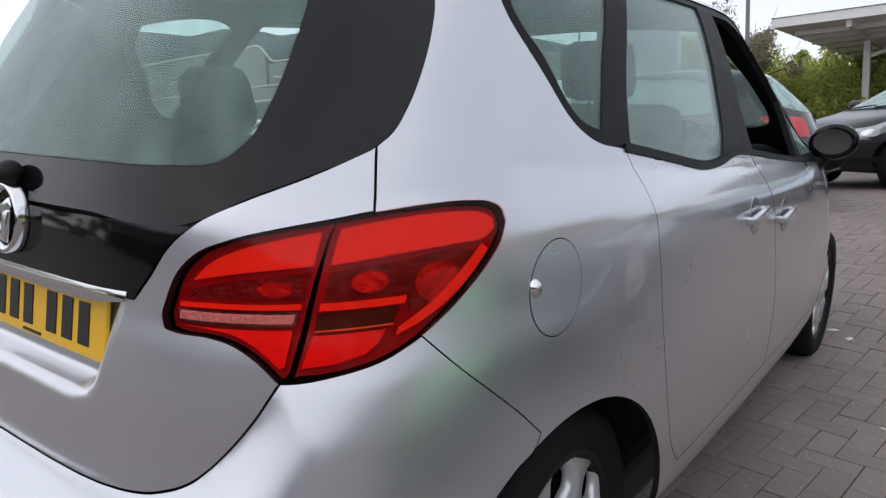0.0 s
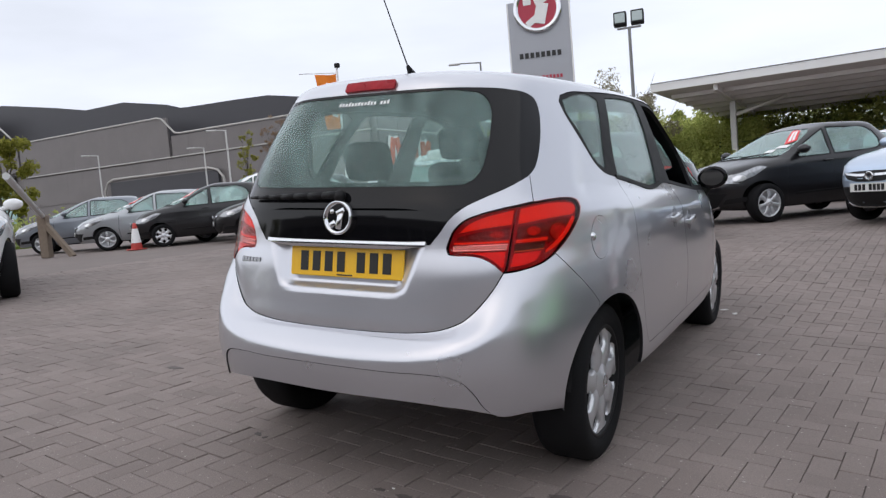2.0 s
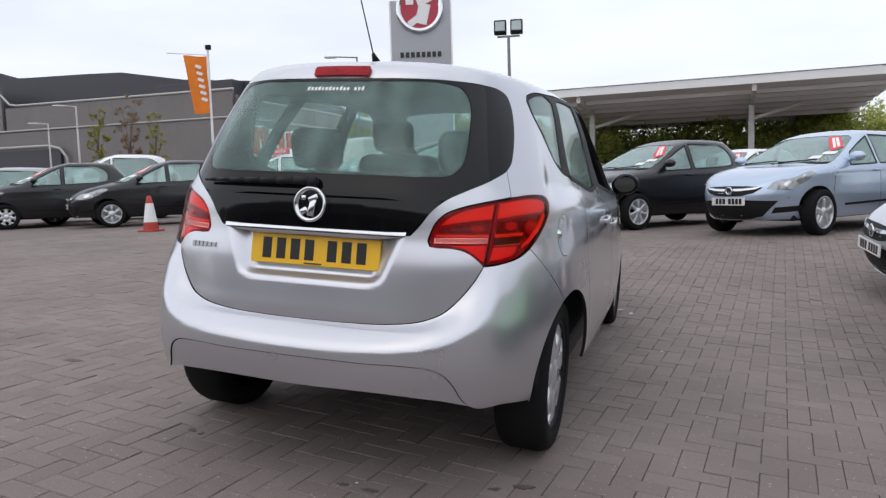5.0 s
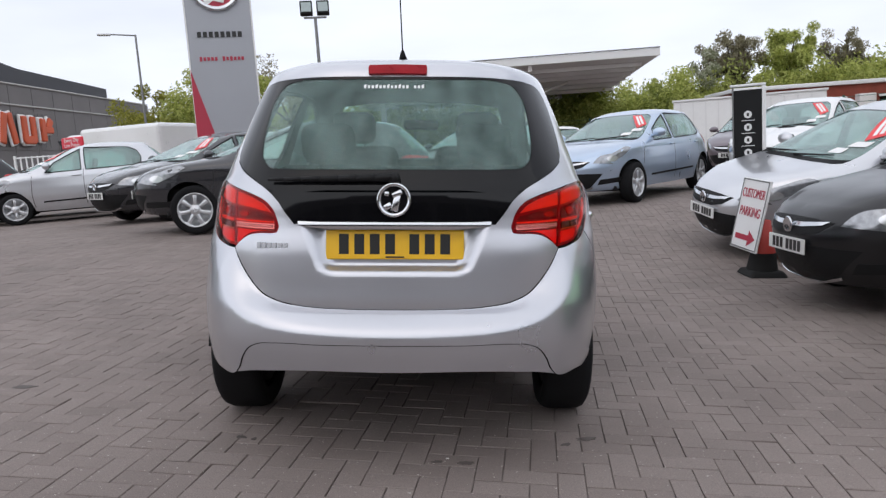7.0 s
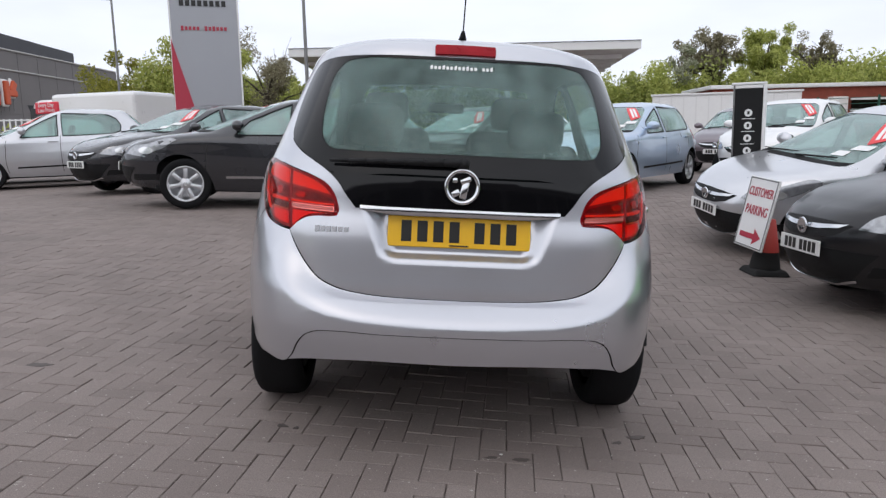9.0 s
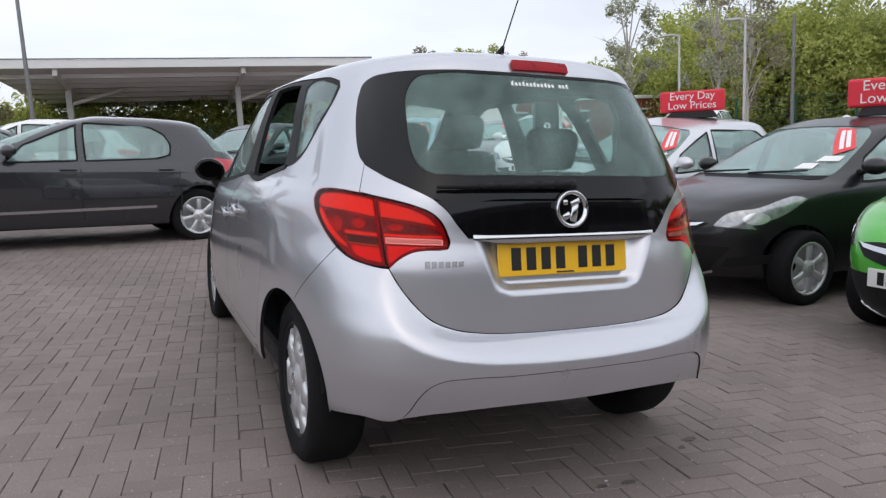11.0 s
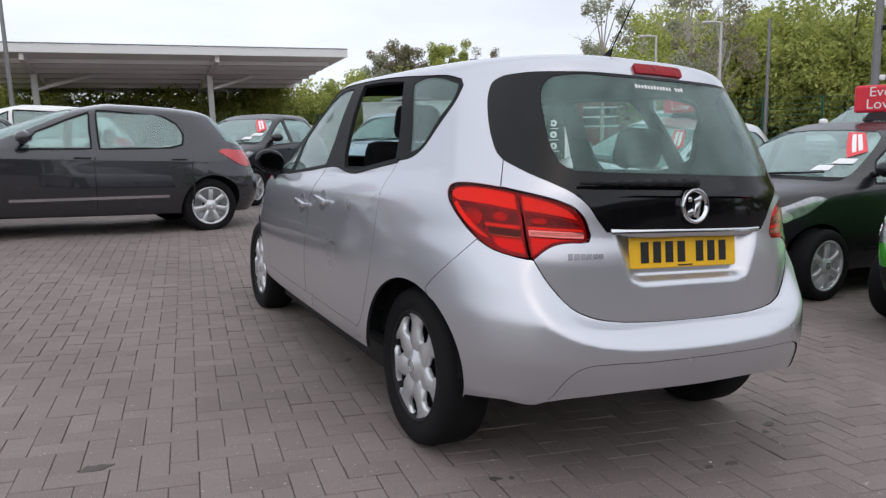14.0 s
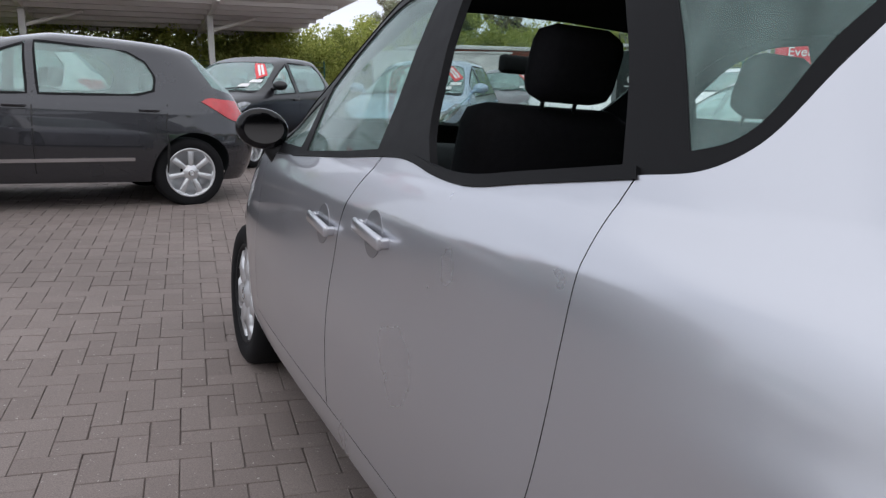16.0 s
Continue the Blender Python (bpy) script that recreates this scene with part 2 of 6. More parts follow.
def skin(name, shell, outer, mats, parent, holes=(), gap=0.0, h=0.035, out=0.0, thick=0.014, dent=None, label="", matrix=None):
    """A panel cut from the shell: outer and holes are outlines in (t, v); it is thick inwards. dent(t, v): metres by which it is pressed in."""
    outer, *holes = [curved(q, h) if len(q) > 6 else np.array(q, float) for q in (outer, *holes)]
    rings = [resample(inset(resample(outer, h), gap) if gap else outer, h)]
    rings += [resample(inset(resample(q, h), -gap) if gap else q, h) for q in holes]
    lo, hi = rings[0].min(0), rings[0].max(0)
    gx, gy = np.meshgrid(np.arange(lo[0] + h / 2, hi[0], h), np.arange(lo[1] + h / 2, hi[1], h), indexing="ij")
    gx = gx + (np.arange(gx.shape[1]) % 2)[None] * h / 2
    pts = np.stack([gx.ravel(), gy.ravel()], 1)
    ok = inside(pts, rings[0])
    for q in rings[1:]:
        ok &= ~inside(pts, q)
    pts = pts[ok]
    pts = pts[near(pts, rings, h * 0.5)]
    verts, edges, base = [], [], 0
    for q in rings:
        verts += [Vector(a) for a in q]
        edges += [(base + i, base + (i + 1) % len(q)) for i in range(len(q))]
        base += len(q)
    verts += [Vector(a) for a in pts]
    co, _, faces, *_ = delaunay_2d_cdt(verts, edges, [], 0, 1e-6)
    co = np.array([tuple(c) for c in co])
    f = np.array([tuple(a) for a in faces])
    mid = co[f].mean(1)
    ok = inside(mid, rings[0])
    for q in rings[1:]:
        ok &= ~inside(mid, q)
    f = f[ok]

    def place(t, v):
        p = shell.point(t, np.clip(v, 0, shell.top))
        if dent is None:
            return p
        return p - shell.normal(t, v) * dent(np.asarray(t), np.asarray(v))[..., None]

    t, v = co[:, 0], np.clip(co[:, 1], 0.0, shell.top - 0.004)
    e = 0.004
    n = np.cross(place(t + e, v) - place(t - e, v), place(t, np.minimum(v + e, shell.top)) - place(t, v - e))
    n /= np.maximum(np.linalg.norm(n, axis=1, keepdims=True), 1e-9)
    top = place(t, v) + n * out
    low = top - n * thick
    a, b, c = top[f[:, 0]], top[f[:, 1]], top[f[:, 2]]
    flip = np.sum(np.cross(b - a, c - a) * n[f[:, 0]], 1) < 0
    f[flip] = f[flip][:, ::-1]
    k = len(co)
    count = {}
    for tri in f:
        for i in range(3):
            count[(tri[i], tri[(i + 1) % 3])] = 1
    rim = [(i, j) for i, j in count if (j, i) not in count]
    allv = [top, low]
    allf = [tuple(x) for x in f] + [tuple(x[::-1] + k) for x in f]
    nor = [n, -n]
    base = 2 * k
    m_index = [0] * len(f) + [1 if len(mats) > 1 else 0] * len(f)
    for i, j in rim:
        d = np.cross(top[j] - top[i], n[i])
        d /= max(np.linalg.norm(d), 1e-9)
        allv.append(np.array([top[i], top[j], low[j], low[i]]))
        nor.append(np.array([d] * 4))
        allf.append((base + 1, base, base + 3, base + 2))
        # rims take the dark second material: seam shade put in as colour
        m_index.append(1 if len(mats) > 1 else 0)
        base += 4
    me = bpy.data.meshes.new(name)
    me.from_pydata([tuple(x) for x in np.vstack(allv)], [], allf)
    for m in mats:
        me.materials.append(m)
    me.polygons.foreach_set("material_index", m_index)
    me.shade_smooth()
    me.normals_split_custom_set_from_vertices([tuple(x) for x in np.vstack(nor)])
    ob = new(name, me)
    ob.parent = parent
    if matrix is not None:
        ob.matrix_local = matrix
    return tagged(ob, label)


def mirrored(poly):
    return [(-t, v) for t, v in poly][::-1]


def both(half):
    """A whole outline across the middle of the tail from its half, which starts and ends at t = 0."""
    return half + [(-t, v) for t, v in half[::-1] if t > 1e-6]


def disc(t, v, rt, rv=None, n=28):
    rv = rt if rv is None else rv
    return [(t + rt * math.cos(2 * math.pi * i / n), v + rv * math.sin(2 * math.pi * i / n)) for i in range(n)]


def step(x, a, b):
    q = np.clip((x - a) / (b - a), 0, 1)
    return q * q * (3 - 2 * q)


# ---- the silver people carrier ----
TRIM = material("dark_cabin_trim", (0.022, 0.022, 0.024), 0.85, spread=0.25, scale=30, bump=0.1, bump_scale=300, spec=0.15)
SEAT_CLOTH = material("black_seat_cloth", (0.015, 0.015, 0.017), 0.95, spread=0.3, scale=60, bump=0.3, bump_scale=500, spec=0.1)
GLOSS_BLACK = material("gloss_black", (0.005, 0.005, 0.006), 0.07, spread=0.1, scale=2, spec=0.3)
SATIN_BLACK = material("satin_black_frame", (0.010, 0.010, 0.011), 0.5, spread=0.2, scale=20, spec=0.12)
CHROME = material("chrome", (0.66, 0.67, 0.69), 0.12, 1.0, spread=0.05)
DULL_CHROME = material("dull_chrome", (0.30, 0.30, 0.31), 0.25, 1.0, spread=0.2, scale=60)
YELLOW = material("yellow_plate", (0.86, 0.50, 0.02), 0.32, coat=0.3, spread=0.06, scale=12)
WHITE_PLATE = material("white_plate", (0.75, 0.75, 0.73), 0.32, coat=0.3, spread=0.05, scale=12)
BLACK_INK = material("black_ink", (0.01, 0.01, 0.01), 0.4)
WHITE_INK = material("white_ink", (0.8, 0.8, 0.8), 0.5)
RED_BRIGHT = material("red_reflector", (1.0, 0.055, 0.022), 0.35, spread=0.12, scale=40, spec=0.3)
RED_MID = material("mid_red_lens", (0.85, 0.016, 0.012), 0.3, spread=0.15, scale=25, spec=0.2)
AMBER_DARK = material("dark_amber_lens", (0.055, 0.014, 0.006), 0.25, spread=0.4, scale=60, spec=0.3)
RED_DEEP = material("deep_red_lens", (0.30, 0.004, 0.012), 0.3, spread=0.3, scale=16, bump=0.3, bump_scale=40, spec=0.2)
RED_DARK = material("dark_red_lens", (0.13, 0.003, 0.006), 0.25, spread=0.85, scale=30, bump=0.6, bump_scale=40, spec=0.35)
RED_BOWL = material("red_bowl", (0.52, 0.014, 0.010), 0.22, 0.4, spread=0.7, scale=28, bump=0.7, bump_scale=45, spec=0.4)
AMBER_EDGE = material("amber_edge", (0.80, 0.25, 0.03), 0.4, spread=0.1)
CLEAR_STRIP = material("ribbed_clear_lens", (0.62, 0.60, 0.58), 0.18, 0.6, coat=1.0, spread=0.35, scale=120, bump=0.4, bump_scale=260)
# dark reflections are put into the mirror's tint
MIRROR = material("mirror_glass", (0.20, 0.22, 0.23), 0.03, 1.0)


def glass(name, tint, gloss=0.03, dust_sheen=0.0):
    """Thin tinted glass: what lies behind shows through it, and it mirrors the sky more at a slant."""
    m = bpy.data.materials.new(name)
    m.use_nodes = True
    n, l = m.node_tree.nodes, m.node_tree.links
    n.remove(n["Principled BSDF"])
    see, shine, mix = n.new("ShaderNodeBsdfTransparent"), n.new("ShaderNodeBsdfGlossy"), n.new("ShaderNodeMixShader")
    see.inputs[0].default_value = (*tint, 1)
    shine.inputs["Roughness"].default_value = 0.02
    f, p, q = n.new("ShaderNodeLayerWeight"), n.new("ShaderNodeMath"), n.new("ShaderNodeMath")
    f.inputs[0].default_value = 0.5
    p.operation, q.operation = "POWER", "MULTIPLY_ADD"
    p.inputs[1].default_value, q.inputs[1].default_value, q.inputs[2].default_value = 4.2, 0.7, gloss
    l.new(f.outputs["Facing"], p.inputs[0])
    l.new(p.outputs[0], q.inputs[0])
    l.new(q.outputs[0], mix.inputs[0])
    l.new(see.outputs[0], mix.inputs[1])
    l.new(shine.outputs[0], mix.inputs[2])
    # pale streaky film: dust, plus sky sheen painted in where reflections fall short
    if dust_sheen:
        film, lay, streak, amount = n.new("ShaderNodeBsdfDiffuse"), n.new("ShaderNodeMixShader"), n.new("ShaderNodeTexNoise"), n.new("ShaderNodeMapRange")
        film.inputs[0].default_value = (0.62, 0.82, 0.79, 1)
        where, stretch = n.new("ShaderNodeTexCoord"), n.new("ShaderNodeMapping")
        stretch.inputs["Scale"].default_value = (14, 14, 2.2)
        streak.inputs["Scale"].default_value, streak.inputs["Detail"].default_value = 1.0, 5
        l.new(where.outputs["Object"], stretch.inputs["Vector"])
        l.new(stretch.outputs[0], streak.inputs["Vector"])
        amount.inputs[1].default_value, amount.inputs[2].default_value = 0.3, 0.7
        amount.inputs[3].default_value, amount.inputs[4].default_value = dust_sheen * 0.6, dust_sheen * 1.5
        l.new(streak.outputs[0], amount.inputs[0])
        l.new(amount.outputs[0], lay.inputs[0])
        l.new(mix.outputs[0], lay.inputs[1])
        l.new(film.outputs[0], lay.inputs[2])
        mix = lay
    l.new(mix.outputs[0], n["Material Output"].inputs[0])
    return m


GREEN_GLASS = glass("green_tinted_glass", (0.87, 0.95, 0.93), gloss=0.008, dust_sheen=0.10)
CAR_GLASS = glass("car_glass", (0.84, 0.945, 0.925), gloss=0.10, dust_sheen=0.14)
RED_LENS = glass("red_lens", (1.0, 0.72, 0.70), gloss=0.008)

shell = Shell(MPV, 2.0)
L = shell.length
mpv = thing("silver_people_carrier", LOT, "silver compact people carrier with yellow rear plate on block paving", "car")

# outlines, in metres round the body from the middle of the tail and up its side
GLASS_EDGE = [(0.752, 0.968), (0.66, 0.922), (0.575, 0.886), (0.502, 0.850), (0.452, 0.808), (0.420, 0.765), (0.398, 0.740), (0.385, 0.725)]
GLASS_SIDE = [(0.0, 1.322), (0.25, 1.322), (0.50, 1.318), (0.66, 1.310), (0.735, 1.298), (0.782, 1.272), (0.804, 1.225), (0.810, 1.16), (0.804, 1.09), (0.790, 1.03), (0.773, 0.99)]
GLASS_HALF = GLASS_SIDE + GLASS_EDGE[:4] + [(0.25, 0.850), (0.0, 0.850)]
BAND_HALF = [(0.0, 0.845), (0.25, 0.845), (0.495, 0.845)] + GLASS_EDGE[4:] + [(0.0, 0.725)]
CLEAR_HALF = [(0.0, 1.308), (0.28, 1.307), (0.47, 1.302), (0.545, 1.283), (0.577, 1.24), (0.584, 1.13), (0.574, 1.04), (0.554, 0.978), (0.515, 0.944), (0.44, 0.937), (0.25, 0.936), (0.0, 0.936)]
GATE_FOOT = [(0.0, 0.430), (0.17, 0.434), (0.33, 0.446), (0.45, 0.466), (0.53, 0.495), (0.585, 0.54), (0.628, 0.59), (0.655, 0.634)]
LAMP_LOW_IN = [(0.655, 0.634), (0.615, 0.662), (0.572, 0.681), (0.53, 0.688), (0.48, 0.689), (0.456, 0.692)]
LAMP_UP_IN = [(0.449, 0.708), (0.456, 0.735), (0.472, 0.770), (0.505, 0.803), (0.560, 0.826), (0.635, 0.844), (0.712, 0.857)]
LAMP_UP_OUT = [(0.712, 0.857), (0.768, 0.866), (0.855, 0.874), (0.93, 0.875), (0.975, 0.870), (1.002, 0.858), (1.014, 0.836)]
LAMP_LOW_OUT = [(1.006, 0.808), (0.982, 0.777), (0.95, 0.746), (0.91, 0.713), (0.863, 0.681), (0.808, 0.656), (0.738, 0.641), (0.672, 0.637)]
ARCH = [(1.25 + 0.352 * math.cos(a), 0.135 + 0.352 * math.sin(a)) for a in np.linspace(math.pi + 0.12, -0.12, 25)]
FRONT_ARCH = [(t + 2.70, v) for t, v in ARCH]
SEAM = [(0.863, 0.681), (0.988, 0.587), (1.07, 0.522), (1.118, 0.478)]
BELT = [(3.72, 0.79), (3.45, 0.80), (3.13, 0.822), (2.63, 0.868), (2.34, 0.897), (2.25, 0.902), (2.16, 0.897), (2.06, 0.884), (1.96, 0.879), (1.69, 0.912), (1.44, 0.948), (1.31, 0.970), (1.245, 0.998)]
DLO_TOP = [(1.115, 1.10), (0.97, 1.225), (0.940, 1.270), (0.955, 1.300), (1.03, 1.318), (1.25, 1.334), (1.52, 1.350), (1.9, 1.366), (2.28, 1.370), (2.6, 1.355), (2.85, 1.305), (3.15, 1.165), (3.45, 0.99)]
DLO = BELT + DLO_TOP
WINDSCREEN = [(L, 0.945), (4.5, 0.94), (4.1, 0.95), (3.92, 0.97), (3.65, 1.09), (3.35, 1.24), (3.12, 1.335), (3.3, 1.352), (3.8, 1.365), (L, 1.37)]
REAR_DOOR_BACK = [(1.44, 0.948), (1.484, 0.89), (1.518, 0.805), (1.538, 0.69), (1.551, 0.59), (1.572, 0.47), (1.606, 0.35), (1.65, 0.25), (1.70, 0.192)]
DOOR_SEAM = [(2.50, 0.20), (2.515, 0.40), (2.507, 0.60), (2.49, 0.70), (2.45, 0.775), (2.40, 0.845), (2.36, 0.891)]
FRONT_DOOR_FRONT = [(3.50, 0.80), (3.50, 0.65), (3.46, 0.45), (3.43, 0.30), (3.40, 0.20)]
REAR_DOOR = REAR_DOOR_BACK + DOOR_SEAM + BELT[5:11]
FRONT_DOOR = DOOR_SEAM[::-1] + [(2.50, 0.20)] + FRONT_DOOR_FRONT[::-1] + [(3.45, 0.80)] + BELT[2:5]
FRONT_DOOR = [p for i, p in enumerate(FRONT_DOOR) if i == 0 or math.dist(p, FRONT_DOOR[i - 1]) > 1e-6]
TAIL_HALF = GLASS_SIDE + [(0.752, 0.968), (0.768, 0.866)] + LAMP_UP_OUT[2:] + LAMP_LOW_OUT[:5] + SEAM[1:] + ARCH[9::-1] + [(0.88, 0.0), (0.0, 0.0)]
BUMPER_HALF = GATE_FOOT + [(0.672, 0.634)] + LAMP_LOW_OUT[::-1][1:4] + SEAM[1:] + ARCH[9::-1] + [(0.885, 0.118), (0.75, 0.140), (0.615, 0.150), (0.585, 0.180), (0.555, 0.232), (0.520, 0.272), (0.480, 0.291), (0.42, 0.297), (0.25, 0.294), (0.0, 0.292)]
VALANCE_HALF = [(0.0, 0.292), (0.25, 0.294), (0.42, 0.297), (0.480, 0.291), (0.520, 0.272), (0.555, 0.232), (0.585, 0.180), (0.615, 0.150), (0.53, 0.172), (0.44, 0.182), (0.0, 0.182)]
GATE_HALF = GATE_FOOT + LAMP_LOW_IN[1:] + LAMP_UP_IN + [(0.765, 0.866), (0.749, 0.966)] + GLASS_EDGE[1:] + [(0.0, 0.725)]
FRONT_WINDOW = [(3.02, 0.850), (2.42, 0.903), (2.40, 1.12), (2.385, 1.330), (2.60, 1.322), (2.78, 1.274), (3.0, 1.155), (3.12, 1.065)]
QUARTER_LIGHT = [(3.10, 0.855), (3.16, 1.03), (3.36, 0.94), (3.45, 0.845)]
REAR_WINDOW = [(2.10, 0.905), (1.97, 0.898), (1.71, 0.929), (1.478, 0.962), (1.48, 1.11), (1.535, 1.322), (1.85, 1.340), (2.21, 1.343), (2.19, 1.14), (2.15, 0.97)]
SIDE_LIGHT = [(1.345, 0.992), (1.275, 1.010), (1.12, 1.135), (0.99, 1.250), (0.98, 1.280), (1.06, 1.302), (1.34, 1.314), (1.395, 1.298), (1.36, 1.15)]


TAIL_SEAM = np.array([(-a, b) for a, b in (GATE_FOOT + LAMP_LOW_OUT[::-1])[:0:-1]] + GATE_FOOT + LAMP_LOW_OUT[::-1])


def tail_dent(t, v):
    """The tailgate stands almost upright behind the bumper's shelf: how far it lies inside the shell."""
    z = np.interp(v, shell.v, shell.curves[0])
    rear = np.interp(v, shell.v, shell.curves[2])
    upright = np.interp(z, [0.55, 0.66, 0.80, 0.94, 1.0], [0.116, 0.118, 0.130, 0.147, 0.150])
    gap_ = upright - rear
    return 0.5 * (gap_ + np.sqrt(gap_ ** 2 + 0.012 ** 2) - 0.012) * (1 - step(np.abs(t), 0.62, 0.99))


def bumper_shelf(t, v):
    """The bumper starts at the tailgate's foot and the lamps, and runs out to the shell as a rounded shelf."""
    t, v = np.broadcast_arrays(np.asarray(t, float), np.asarray(v, float))
    seam = resample(curved(TAIL_SEAM, 0.02), 0.012)
    seam = seam[seam[:, 1] > 0.42]
    deep = tail_dent(seam[:, 0], seam[:, 1])
    out = np.zeros(t.size)
    for i in range(0, t.size, 3000):
        d = np.hypot(t.ravel()[i:i + 3000, None] - seam[None, :, 0], v.ravel()[i:i + 3000, None] - seam[None, :, 1])
        least = d.min(1)
        w = np.exp(-(d - least[:, None]) / 0.035)
        q = np.clip(1 - least / 0.115, 0, 1)
        out[i:i + 3000] = (w @ deep) / w.sum(1) * q * q * (2 - q)
    return out.reshape(t.shape)


def plate_recess(t, v):
    wide = np.interp(v, [0.52, 0.58, 0.64, 0.735], [0.255, 0.300, 0.330, 0.372])
    a, b = np.clip((wide - np.abs(t)) / 0.085, 0, 1), np.clip((v - 0.556) / 0.045, 0, 1)
    return 0.046 * a * a * (3 - 2 * a) * b * b * (3 - 2 * b)


def gate_dent(t, v):
    return plate_recess(t, v) + tail_dent(t, v)


def side_dent(t, v):
    """Above a line along the doors, from the lamp's tip to the front handle, the side leans in."""
    t = np.abs(t)
    line_ = np.interp(t, [0.95, 1.3, 1.5, 1.8, 2.1, 2.6, 3.4], [0.826, 0.817, 0.802, 0.778, 0.764, 0.75, 0.74])
    u = v - line_
    lean = 0.5 * (u + np.sqrt(u * u + 0.003 ** 2))
    lean = np.minimum(lean, 0.10) - np.clip(u - 0.10, 0, 0.30) / 3
    return 0.20 * lean * step(t, 0.97, 1.12) * (1 - step(t, 2.9, 3.5))


holes = [both(TAIL_HALF)[:-1], DLO, mirrored(DLO), REAR_DOOR, mirrored(REAR_DOOR), FRONT_DOOR, mirrored(FRONT_DOOR)]
holes += [FRONT_ARCH + [(4.32, -0.01), (3.64, -0.01)], mirrored(FRONT_ARCH + [(4.32, -0.01), (3.64, -0.01)])]
FLAP = disc(1.150, 0.714, 0.073, 0.082)
holes.append(FLAP)
outline = [(-L, 0.118), (-L, shell.top), (L, shell.top), (L, 0.118)]
side_arch = ARCH + [(1.60, -0.01), (0.88, -0.01)]
body = skin("body_shell", shell, outline, [SILVER, TRIM], mpv, holes + [WINDSCREEN + [(L + 0.1, 1.37), (L + 0.1, 0.945)], mirrored(WINDSCREEN + [(L + 0.1, 1.37), (L + 0.1, 0.945)]), side_arch, mirrored(side_arch)], h=0.018, dent=side_dent)
bumper = skin("rear_bumper", shell, both(BUMPER_HALF), [SILVER, TRIM], mpv, gap=0.0022, h=0.015, dent=bumper_shelf)
skin("lower_valance", shell, both(VALANCE_HALF), [SILVER, TRIM], bumper, gap=0.0015, h=0.03, out=-0.004)
gate = skin("tailgate", shell, both(GATE_HALF), [SILVER, TRIM], mpv, gap=0.0022, h=0.015, dent=gate_dent)
skin("black_band", shell, both(BAND_HALF), [GLOSS_BLACK], gate, gap=0.001, h=0.03, out=0.002, label="gloss black band under the rear window")
window = skin("rear_window_surround", shell, both(GLASS_HALF), [GLOSS_BLACK], gate, [both(CLEAR_HALF)], gap=0.002, h=0.03, out=0.002, thick=0.005, label="gloss black edge of the rear window")
pane = skin("rear_window_pane", shell, both(CLEAR_HALF), [GREEN_GLASS], window, h=0.06, out=0.0015, thick=0.004)
